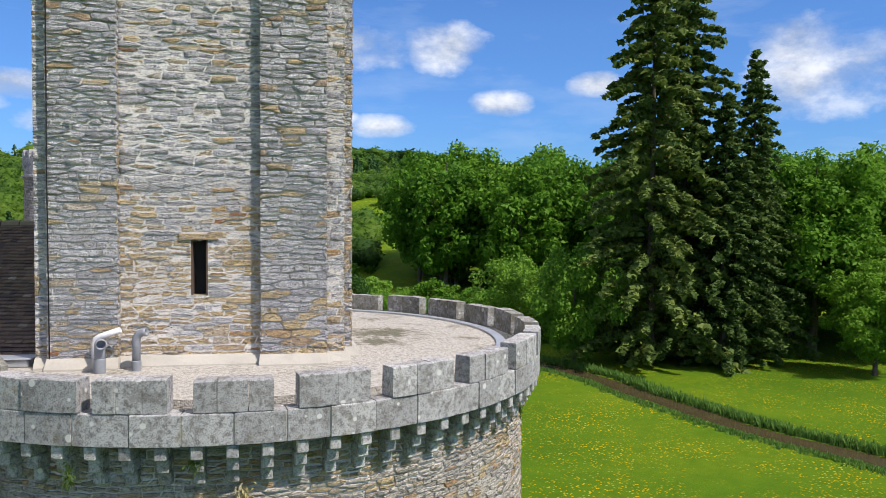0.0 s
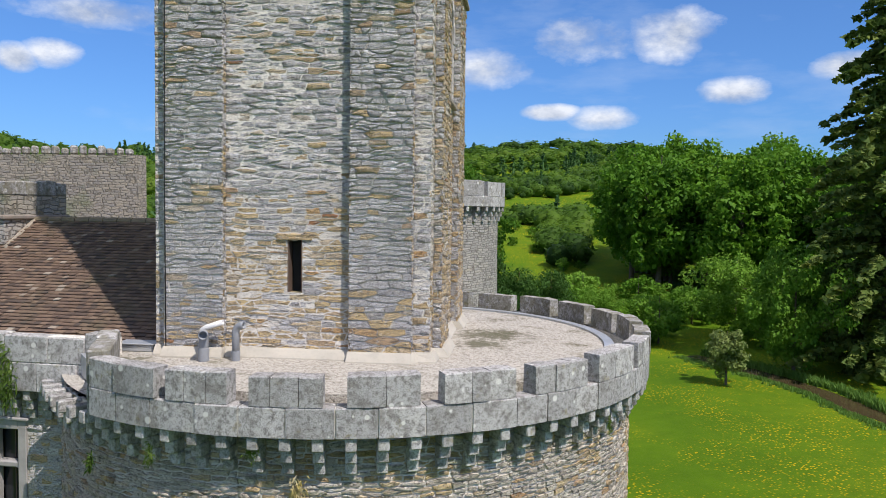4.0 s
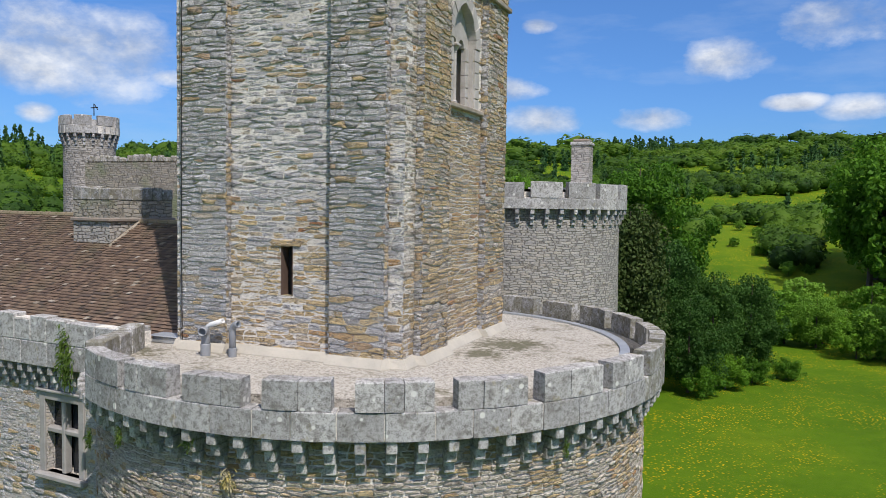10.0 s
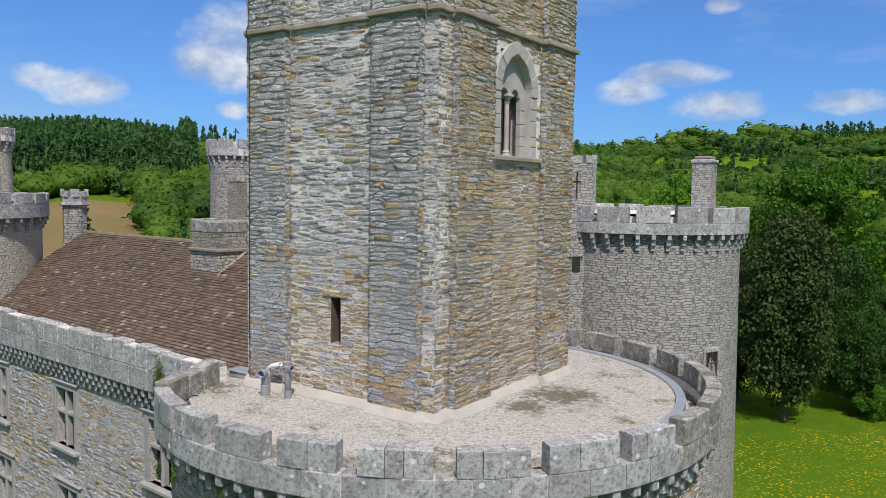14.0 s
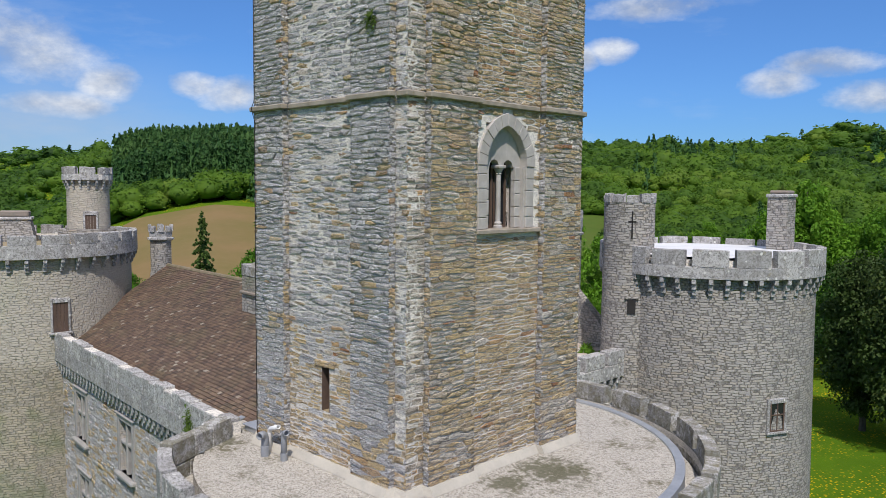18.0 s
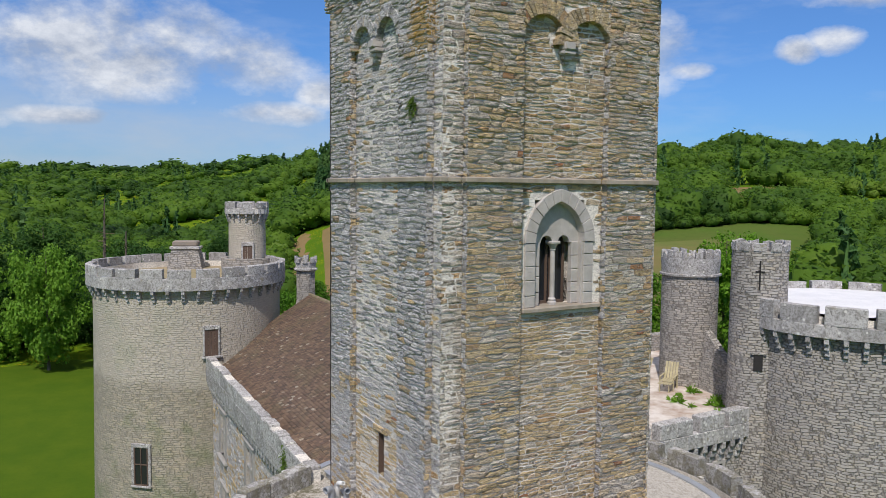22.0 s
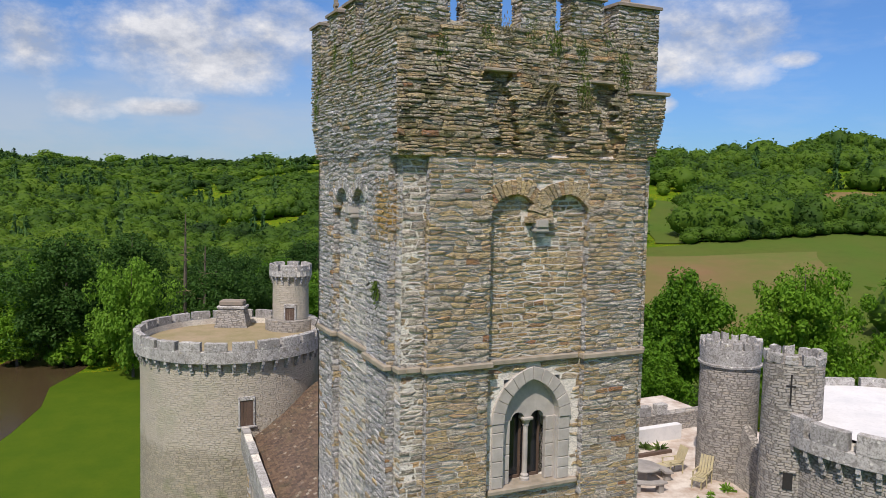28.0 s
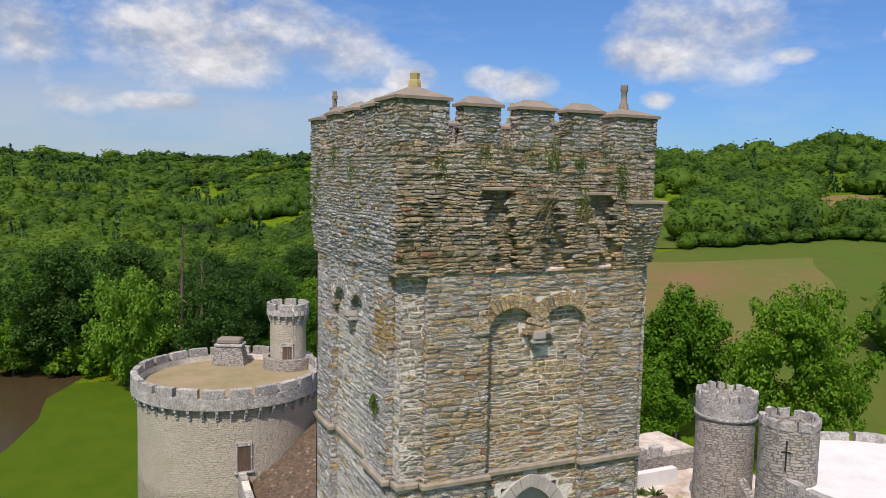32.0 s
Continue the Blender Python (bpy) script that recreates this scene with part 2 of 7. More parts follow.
def far_wall(name, stops, mortar, course=9.5, length=2.7, green=0.0, patched=0.0):
    """Coursed rubble of the walls that stay far off."""
    k, pos, close = material(name, 0.92, 1.0, 0.035)
    xyz = k.n("SeparateXYZ", None, Vector=pos).outputs
    # uneven beds, each with upright joints of its own
    bed = k.math("MULTIPLY_ADD", xyz[2], course, k.math("ADD", k.math("MULTIPLY", k.noise(pos, 0.9, 3), 3.2), k.math("MULTIPLY", k.noise(pos, 4.5, 3), 0.9)))
    row, across = k.math("FLOOR", bed), k.math("PINGPONG", bed, 0.5)
    st = k.n("CombineXYZ", None, X=k.math("MULTIPLY_ADD", xyz[0], length, k.math("MULTIPLY", row, 7.31)), Y=k.math("MULTIPLY_ADD", xyz[1], length, k.math("MULTIPLY", row, 3.17)), Z=k.math("MULTIPLY", row, 5.3)).outputs[0]
    cell = k.n("TexVoronoi", {"feature": "F1"}, Vector=st, Scale=1.0, Randomness=1.0).outputs["Color"]
    edge = k.n("TexVoronoi", {"feature": "DISTANCE_TO_EDGE"}, Vector=st, Scale=1.0, Randomness=1.0).outputs["Distance"]
    edge = k.math("MINIMUM", edge, k.math("MULTIPLY", across, 0.55))
    r = k.n("SeparateColor", None, Color=cell).outputs[0]
    grit, big = k.noise(pos, 17, 5, 0.7), k.noise(pos, 0.3, 4, 0.6)
    col = k.ramp(k.math("ADD", k.math("MULTIPLY", r, 0.4), k.math("MULTIPLY_ADD", big, 0.5, 0.12)), stops)
    joint = k.math("MULTIPLY", k.step(edge, 0.02, 0.085, 1.0, 0.0), k.step(grit, 0.36, 0.56, 0.35, 1.0))
    col = k.mix(k.math("MULTIPLY", joint, 0.85), col, mortar)
    col = k.mix(k.step(grit, 0.5, 0.8, 0.0, 0.5), col, (0.10, 0.095, 0.085))
    if green:
        col = k.mix(k.step(k.noise(pos, 0.45, 4, 0.6), 0.52, 0.66, 0.0, green), col, (0.17, 0.21, 0.10))
    if patched:
        # the top of the wall has been raked out and pointed anew with pale mortar
        col = k.mix(k.step(k.math("ADD", xyz[2], k.math("MULTIPLY", big, 3.0)), patched, patched + 0.5, 0.0, 0.55), col, (0.55, 0.50, 0.42))
    h = k.math("ADD", k.math("MULTIPLY", grit, 0.35), k.math("MULTIPLY", k.math("SUBTRACT", 1.0, joint), 1.0))
    return close(col, h, Specular_IOR_Level=0.2)


MAT_WALL = far_wall("coursed_rubble", [(0.1, (0.25, 0.235, 0.215)), (0.45, (0.36, 0.34, 0.31)), (0.7, (0.42, 0.39, 0.345)), (0.95, (0.39, 0.325, 0.235))], (0.17, 0.155, 0.135))
MAT_WALL_MOSS = far_wall("mossy_rubble", [(0.1, (0.20, 0.185, 0.16)), (0.5, (0.33, 0.305, 0.26)), (0.9, (0.42, 0.37, 0.28))], (0.20, 0.18, 0.14), 9.0, 2.8, 0.75)
MAT_WALL_PALE = far_wall("pale_coursed_rubble", [(0.1, (0.25, 0.225, 0.18)), (0.5, (0.38, 0.345, 0.275)), (0.9, (0.45, 0.39, 0.285))], (0.27, 0.245, 0.19), 9.5, 2.8, 0.6, 18.6)
MAT_WALL_WING = far_wall("pointed_rubble", [(0.1, (0.31, 0.285, 0.26)), (0.45, (0.47, 0.435, 0.395)), (0.7, (0.52, 0.475, 0.42)), (0.95, (0.55, 0.45, 0.32))], (0.58, 0.54, 0.48), 13.5, 4.6)


def ashlar(name, joined, dark=0.75, moss=0.0):
    """Weathered granite blocks with black crust, white and yellow lichen."""
    k, pos, close = material(name, 0.93, 0.8, 0.012)
    r = piece_random(k, joined)
    n1, n2, n3 = k.noise(pos, 3.2, 8, 0.76), k.noise(pos, 48, 4, 0.75), k.noise(pos, 13, 6, 0.75)
    fine = k.noise(pos, 26, 5, 0.8)
    col = k.ramp(r, [(0.0, (0.36, 0.35, 0.338)), (0.5, (0.455, 0.442, 0.425)), (1.0, (0.55, 0.533, 0.508))])
    col = k.mix(k.step(n1, 0.50, 0.60, 0.0, dark * 0.75), col, (0.14, 0.125, 0.105))
    col = k.mix(k.step(n3, 0.52, 0.57, 0.0, 0.75), col, (0.12, 0.112, 0.10))
    col = k.mix(k.step(fine, 0.57, 0.61, 0.0, 0.6), col, (0.62, 0.60, 0.56))
    col = k.mix(k.step(n2, 0.52, 0.60, 0.0, 0.75), col, (0.09, 0.083, 0.075))
    spots = k.n("TexVoronoi", {"feature": "F1"}, Vector=pos, Scale=5.5, Randomness=1.0)
    pick = k.n("SeparateColor", None, Color=spots.outputs["Color"]).outputs[0]
    size = k.math("MULTIPLY", k.step(pick, 0.55, 1.0), 0.36)
    white = k.step(k.math("SUBTRACT", size, spots.outputs["Distance"]), 0.0, 0.04)
    col = k.mix(k.math("MULTIPLY", white, 0.85), col, (0.66, 0.65, 0.60))
    col = k.mix(k.step(k.noise(pos, 3.3, 5, 0.65), 0.62, 0.68, 0.0, 0.5), col, (0.24, 0.20, 0.08))
    if moss:
        col = k.mix(k.step(k.noise(pos, 4.0, 7, 0.75), 0.44, 0.54, 0.0, moss), col, (0.13, 0.115, 0.05))
    return close(col, k.math("ADD", n2, k.math("MULTIPLY", n3, 0.7)), Specular_IOR_Level=0.2)


MAT_ASHLAR_MOSS = ashlar("mossy_granite_block", False, 0.7, 0.55)
MAT_ASHLAR, MAT_ASHLAR_J = ashlar("granite_block", False), ashlar("granite_parapet", True)


def plain(name, base, alt, scale, rough=0.8, bump=0.4, metal=0.0, speck=None):
    k, pos, close = material(name, rough, bump, 0.01)
    n1, n2 = k.noise(pos, scale, 5, 0.6), k.noise(pos, scale * 9, 4, 0.7)
    col = k.mix(k.step(n1, 0.35, 0.68), base, alt)
    col = k.mix(k.step(n2, 0.5, 0.8, 0.0, 0.3), col, speck or tuple(c * 0.45 for c in base))
    return close(col, n2, metal=metal, Specular_IOR_Level=0.12 if rough > 0.9 else 0.4)


# where moss has settled on the terrace
MOSS_SPOTS = [((2.9, 21.9), 1.3), ((2.7, 20.5), 0.8), ((-4.4, 17.5), 0.6)]


def pebble_dash():
    k, pos, close = material("gravelled_screed", 0.95, 1.0, 0.02)
    v = k.n("TexVoronoi", {"feature": "F1"}, Vector=pos, Scale=34, Randomness=1.0)
    c = k.n("SeparateColor", None, Color=v.outputs["Color"]).outputs[0]
    n1, n2 = k.noise(pos, 0.8, 5, 0.6), k.noise(pos, 9, 5, 0.7)
    col = k.ramp(c, [(0.0, (0.20, 0.18, 0.15)), (0.35, (0.42, 0.385, 0.33)), (1.0, (0.56, 0.525, 0.46))])
    col = k.mix(k.step(n2, 0.52, 0.7, 0.0, 0.65), col, (0.27, 0.24, 0.19))
    col = k.mix(k.math("MULTIPLY", k.step(n1, 0.54, 0.64), k.step(n2, 0.42, 0.56)), col, (0.15, 0.135, 0.08))
    for spot, size in MOSS_SPOTS:
        far = k.n("VectorMath", {"operation": "DISTANCE"}, i0=pos, i1=(*spot, 18.33)).outputs["Value"]
        m = k.step(k.math("SUBTRACT", k.noise(pos, 5.0, 6, 0.75), k.math("MULTIPLY", far, 0.3 / size)), 0.26, 0.40, 0.0, 0.85)
        col = k.mix(m, col, (0.10, 0.095, 0.05))
    return close(col, k.math("ADD", k.math("MULTIPLY", v.outputs["Distance"], -0.8), n2))


MAT_SCREED = pebble_dash()
MAT_CEMENT = plain("cement_render", (0.50, 0.46, 0.38), (0.40, 0.37, 0.31), 1.7)
MAT_WHITE_ROOF = plain("white_roof_felt", (0.72, 0.71, 0.70), (0.60, 0.60, 0.60), 0.8, 0.7, 0.2)
MAT_DIRT = plain("dry_earth", (0.33, 0.26, 0.17), (0.24, 0.21, 0.11), 0.7, 0.95)
MAT_LIMESTONE = plain("dressed_limestone", (0.47, 0.435, 0.395), (0.35, 0.325, 0.29), 2.6, 0.88, 0.6, 0.0, (0.27, 0.25, 0.22))
MAT_GREY = plain("weathered_grey_stone", (0.36, 0.34, 0.315), (0.27, 0.255, 0.235), 3.0, 0.9, 0.5, 0.0, (0.18, 0.17, 0.15))
MAT_ZINC = plain("zinc_sheet", (0.55, 0.57, 0.59), (0.42, 0.44, 0.46), 1.5, 0.45, 0.1, 0.6)
MAT_PVC = plain("grey_pipe_plastic", (0.24, 0.25, 0.26), (0.29, 0.30, 0.31), 3, 0.5, 0.1)
MAT_PVC_WHITE = plain("white_pipe_plastic", (0.74, 0.73, 0.70), (0.62, 0.61, 0.58), 3, 0.5, 0.1)
MAT_WOOD = plain("weathered_brown_wood", (0.13, 0.085, 0.06), (0.09, 0.06, 0.045), 3, 0.75)
MAT_TEAK = plain("pale_garden_teak", (0.46, 0.40, 0.24), (0.36, 0.32, 0.20), 4, 0.7)
MAT_TABLE = plain("grey_concrete_table", (0.26, 0.24, 0.22), (0.33, 0.31, 0.28), 3, 0.85)
MAT_SLATE = plain("lichened_stone_slab", (0.27, 0.215, 0.17), (0.20, 0.18, 0.15), 3.2, 0.9, 0.6, 0.0, (0.45, 0.43, 0.36))
MAT_IRON = plain("dark_iron", (0.03, 0.03, 0.033), (0.05, 0.045, 0.04), 5, 0.55, 0.2, 0.6)
MAT_LICHEN = plain("yellow_lichen_stone", (0.42, 0.33, 0.10), (0.33, 0.30, 0.20), 4, 0.95)
# near-black that paints the shade inside openings; no rooms lie behind
MAT_UNLIT = plain("unlit_black", (0.02, 0.019, 0.018), (0.03, 0.028, 0.026), 1, 0.9, 0.1)


def water():
    k, pos, close = material("brown_river_water", 0.22, 0.15, 0.05)
    n = k.noise(k.stretch(pos, (0.5, 0.5, 1)), 1.2, 3)
    return close(k.mix(n, (0.045, 0.032, 0.016), (0.07, 0.05, 0.025)), n, Specular_IOR_Level=0.25)


MAT_WATER = water()
MAT_GRAVEL = plain("pale_courtyard_gravel", (0.62, 0.57, 0.51), (0.33, 0.24, 0.18), 1.1, 0.95, 0.5, 0.0, (0.30, 0.24, 0.17))
MAT_BARK = plain("tree_bark", (0.10, 0.08, 0.06), (0.15, 0.13, 0.10), 1.5, 0.95, 0.8)
MAT_HAIRY = plain("dry_twigs", (0.20, 0.17, 0.09), (0.14, 0.13, 0.06), 3, 0.95)


def glass():
    k, pos, close = material("window_glass", 0.12)
    return close((0.02, 0.022, 0.025, 1))


MAT_GLASS = glass()


def tile_material(joined):
    k, pos, close = material("clay_tile_bulk" if joined else "clay_tile", 0.9, 0.6, 0.01)
    r = piece_random(k, joined)
    n1, n2 = k.noise(pos, 0.8, 4, 0.6), k.noise(pos, 22, 5, 0.7)
    col = k.ramp(r, [(0.0, (0.085, 0.062, 0.048)), (0.3, (0.13, 0.085, 0.06)), (0.7, (0.165, 0.108, 0.072)), (0.975, (0.20, 0.135, 0.09)), (1.0, (0.38, 0.33, 0.26))])
    col = k.mix(k.step(n1, 0.5, 0.7, 0.0, 0.45), col, (0.13, 0.115, 0.06))
    col = k.mix(k.step(n2, 0.52, 0.8, 0.0, 0.5), col, (0.07, 0.055, 0.045))
    return close(col, n2)


MAT_TILE, MAT_TILE_J = tile_material(False), tile_material(True)


def meadow():
    k, pos, close = material("flowering_meadow", 0.95, 0.9, 0.15)
    n1, n2, n3 = k.noise(pos, 0.035, 5, 0.6), k.noise(pos, 0.5, 5, 0.65), k.noise(pos, 4.0, 5, 0.75)
    col = k.ramp(n1, [(0.36, (0.058, 0.125, 0.004)), (0.5, (0.08, 0.155, 0.005)), (0.64, (0.115, 0.18, 0.006))])
    col = k.mix(k.step(n2, 0.4, 0.7, 0.0, 0.5), col, (0.048, 0.105, 0.004))
    col = k.mix(k.step(n3, 0.45, 0.65, 0.0, 0.4), col, (0.11, 0.17, 0.008))
    fl = k.n("TexVoronoi", {"feature": "F1"}, Vector=pos, Scale=2.9, Randomness=1.0).outputs["Distance"]
    patch = k.step(k.noise(pos, 0.09, 5, 0.7), 0.43, 0.58)
    col = k.mix(k.math("MULTIPLY", k.step(fl, 0.34, 0.18), patch), col, (0.52, 0.36, 0.006))
    return close(col, n3, Specular_IOR_Level=0.08)


MAT_MEADOW = meadow()


def leaves(name, stops, joined, thin=0.42):
    k, pos, close = material(name, 0.6)
    g = k.n("NewGeometry").outputs["Random Per Island"]
    if joined:
        tree = k.n("SeparateColor", None, Color=k.n("TexVoronoi", {"feature": "F1"}, Vector=k.stretch(pos, (1, 1, 0.2)), Scale=0.10, Randomness=1.0).outputs["Color"]).outputs[0]
        stand = k.step(k.noise(pos, 0.009, 5, 0.7), 0.36, 0.64)
        f = k.math("ADD", k.math("MULTIPLY", g, 0.12), k.math("ADD", k.math("MULTIPLY", tree, 0.34), k.math("MULTIPLY", stand, 0.54)))
    else:
        o = k.n("ObjectInfo").outputs["Random"]
        n = k.noise(pos, 0.12, 3, 0.6)
        f = k.math("ADD", k.math("MULTIPLY", g, 0.35), k.math("ADD", k.math("MULTIPLY", o, 0.45), k.math("MULTIPLY", k.step(n, 0.3, 0.7), 0.2)))
    return close(k.ramp(f, stops), thin=thin, Specular_IOR_Level=0.15)


LEAF = [(0.0, (0.042, 0.105, 0.011)), (0.35, (0.082, 0.20, 0.015)), (0.7, (0.135, 0.28, 0.02)), (1.0, (0.21, 0.37, 0.032))]
LEAF_FAR = [(0.0, (0.022, 0.05, 0.016)), (0.25, (0.045, 0.10, 0.019)), (0.45, (0.085, 0.17, 0.022)), (0.72, (0.135, 0.24, 0.024)), (1.0, (0.225, 0.31, 0.05))]
MAT_LEAF, MAT_LEAF_FAR = leaves("broad_leaves", LEAF, False), leaves("woodland_leaves", LEAF_FAR, True, 0.5)
MAT_WILLOW = leaves("willow_leaves", [(0.0, (0.11, 0.24, 0.022)), (0.6, (0.18, 0.34, 0.035)), (1.0, (0.26, 0.42, 0.06))], False)
MAT_NEEDLE = leaves("redwood_needles", [(0.0, (0.05, 0.095, 0.024)), (0.6, (0.11, 0.17, 0.038)), (1.0, (0.24, 0.28, 0.06))], False, 0.3)
MAT_YEW = leaves("yew_needles", [(0.0, (0.03, 0.06, 0.013)), (0.6, (0.055, 0.085, 0.02)), (1.0, (0.11, 0.115, 0.028))], False, 0.15)
MAT_SPRUCE_FAR = leaves("plantation_needles", [(0.0, (0.03, 0.085, 0.024)), (0.6, (0.06, 0.135, 0.034)), (1.0, (0.10, 0.185, 0.045))], True, 0.3)
MAT_BLOSSOM = leaves("blossoming_leaves", [(0.0, (0.13, 0.20, 0.045)), (0.6, (0.24, 0.30, 0.09)), (1.0, (0.42, 0.44, 0.2))], False)
MAT_FIELD = plain("mown_field", (0.185, 0.12, 0.058), (0.10, 0.135, 0.028), 0.03, 0.95, 0.4, 0.0, (0.18, 0.17, 0.06))
MAT_STUBBLE = plain("dry_stubble", (0.205, 0.14, 0.062), (0.16, 0.128, 0.046), 0.05, 0.95, 0.4, 0.0, (0.22, 0.17, 0.08))
MAT_FIELD_GREEN = plain("green_pasture", (0.062, 0.115, 0.014), (0.092, 0.108, 0.023), 0.03, 0.95, 0.4)
MAT_ALDER = leaves("alder_leaves", [(0.0, (0.025, 0.065, 0.015)), (0.5, (0.045, 0.11, 0.018)), (1.0, (0.08, 0.17, 0.028))], False, 0.35)
MAT_LAWN = plain("lush_grass", (0.05, 0.096, 0.003), (0.068, 0.11, 0.004), 0.25, 0.95, 0.9, 0.0, (0.034, 0.068, 0.003))
MAT_REED = leaves("stream_reeds", [(0.0, (0.10, 0.20, 0.03)), (0.6, (0.17, 0.30, 0.06)), (1.0, (0.30, 0.38, 0.14))], False)
MAT_WEED = leaves("wall_weeds", [(0.0, (0.05, 0.10, 0.015)), (1.0, (0.15, 0.22, 0.04))], False)


# ---- mesh helpers ----
def finish(ob, parent, label):
    if parent:
        ob.parent = parent
    if label:
        ob["label"] = label
    return ob


def mesh_object(name, verts, faces, mat, parent=None, label="", smooth=False):
    me = bpy.data.meshes.new(name)
    me.from_pydata([tuple(v) for v in verts], [], faces)
    me.update()
    me.materials.append(mat)
    if smooth:
        me.shade_smooth()
    return finish(new(name, me), parent, label)


def fast_mesh(name, verts, quads=None, tris=None):
    """A mesh from arrays: verts (n, 3), quads (m, 4), tris (k, 3)."""
    me = bpy.data.meshes.new(name)
    verts = np.asarray(verts, dtype=np.float32)
    groups = [np.asarray(g, dtype=np.int32) for g in (quads, tris) if g is not None and len(g)]
    idx = np.concatenate([g.ravel() for g in groups])
    sizes = np.concatenate([np.full(len(g), g.shape[1], dtype=np.int32) for g in groups])
    starts = np.concatenate([[0], np.cumsum(sizes)[:-1]]).astype(np.int32)
    me.vertices.add(len(verts))
    me.vertices.foreach_set("co", verts.ravel())
    me.loops.add(len(idx))
    me.loops.foreach_set("vertex_index", idx)
    me.polygons.add(len(sizes))
    me.polygons.foreach_set("loop_start", starts)
    me.update(calc_edges=True)
    me.validate()
    return me


def part(name, bm, mat, parent=None, label="", smooth=False):
    me = bpy.data.meshes.new(name)
    bm.normal_update()
    bm.to_mesh(me)
    bm.free()
    me.materials.append(mat)
    if smooth:
        me.shade_smooth()
    return finish(new(name, me), parent, label)


def thing(name, label, category, group="", kind="", at=(0, 0, 0)):
    ob = new(name)
    ob.location = at
    ob.empty_display_size = 0.2
    return tagged(ob, label, category, group, kind)


def box_bm(bm, x0, x1, y0, y1, z0, z1, m=None):
    r = bmesh.ops.create_cube(bm, size=1)
    t = Matrix.Translation(((x0 + x1) / 2, (y0 + y1) / 2, (z0 + z1) / 2)) @ Matrix.Diagonal((x1 - x0, y1 - y0, z1 - z0, 1))
    bmesh.ops.transform(bm, matrix=(m @ t) if m else t, verts=r["verts"])
    return r["verts"]


def box(name, x0, x1, y0, y1, z0, z1, mat, parent=None, label="", bevel=0.0, m=None):
    bm = bmesh.new()
    box_bm(bm, x0, x1, y0, y1, z0, z1, m)
    if bevel:
        bmesh.ops.bevel(bm, geom=bm.edges[:], offset=bevel, segments=1, affect="EDGES")
    return part(name, bm, mat, parent, label)


def ring(name, c, profile, mat, parent=None, seg=96, a0=0.0, a1=2 * math.pi, label="", smooth=True):
    """A body of revolution round c from (radius, z) pairs."""
    full = abs(a1 - a0 - 2 * math.pi) < 1e-6
    n = seg if full else seg + 1
    verts = [(c[0] + r * math.cos(a0 + (a1 - a0) * i / seg), c[1] + r * math.sin(a0 + (a1 - a0) * i / seg), z) for r, z in profile for i in range(n)]
    faces = [(j * n + i, j * n + (i + 1) % n, (j + 1) * n + (i + 1) % n, (j + 1) * n + i) for j in range(len(profile) - 1) for i in range(seg)]
    ob = mesh_object(name, verts, faces, mat, parent, label)
    if smooth:
        ob.data.shade_smooth()
        ob.data.set_sharp_from_angle(angle=radians(35))
    return ob


def arc_block(name, c, r0, r1, a0, a1, z0, z1, mat, parent, seg=3, jit=0.012, top=0.0):
    """A stone of a round parapet between two radii and two angles, with worn upper edges."""
    rr = random.Random(int((a0 + 20) * 1000 + z0 * 77))
    d = rr.uniform(-jit, jit)
    verts, faces = [], []
    for i in range(seg + 1):
        f = i / seg
        a = a0 + (a1 - a0) * f
        e = 0.006 if i in (0, seg) else 0.0
        zt = z1 + (rr.uniform(-top, top) if top else 0.0)
        for r, z in ((r0, z0), (r1 + d - e, z0 + e * 0.5), (r1 + d - e, zt - 0.02 - e), (r1 + d - 0.018 - e, zt - e), (r0 + 0.02, zt - e)):
            verts.append((c[0] + r * math.cos(a), c[1] + r * math.sin(a), z))
    for i in range(seg):
        for j in range(5):
            j2 = (j + 1) % 5
            faces.append((i * 5 + 5 + j, i * 5 + 5 + j2, i * 5 + j2, i * 5 + j))
    faces.append((0, 1, 2, 3, 4))
    faces.append(tuple(seg * 5 + j for j in (4, 3, 2, 1, 0)))
    return mesh_object(name, verts, faces, mat, parent)


def corbel_mesh(depth, height, width, steps=3):
    """A stepped corbel: x is outwards from the wall, top at z = 0."""
    bm = bmesh.new()
    for j in range(steps):
        h = height / steps
        box_bm(bm, -0.12, depth * (steps - j) / steps, -width / 2, width / 2, -(j + 1) * h, -j * h - 0.004)
    bmesh.ops.bevel(bm, geom=bm.edges[:], offset=min(0.02, width * 0.1), segments=1, affect="EDGES")
    me = bpy.data.meshes.new("corbel")
    bm.normal_update()
    bm.to_mesh(me)
    bm.free()
    me.materials.append(MAT_ASHLAR)
    return me


def corbels_round(c, r_wall, z_top, depth, height, width, angles, parent):
    me = corbel_mesh(depth, height, width)
    for a in angles:
        ob = new("corbel", me)
        ob.parent = parent
        ob.matrix_basis = Matrix.Translation((c[0] + r_wall * math.cos(a), c[1] + r_wall * math.sin(a), z_top)) @ Matrix.Rotation(a, 4, "Z")


def clip_half(poly, nx, ny, c):
    """The part of a convex outline where nx * u + ny * v is below c."""
    out = []
    for i, (u0, v0) in enumerate(poly):
        u1, v1 = poly[(i + 1) % len(poly)]
        d0, d1 = nx * u0 + ny * v0 - c, nx * u1 + ny * v1 - c
        if d0 <= 0:
            out.append((u0, v0))
        if (d0 < 0 < d1) or (d1 < 0 < d0):
            f = d0 / (d0 - d1)
            out.append((u0 + (u1 - u0) * f, v0 + (v1 - v0) * f))
    return out


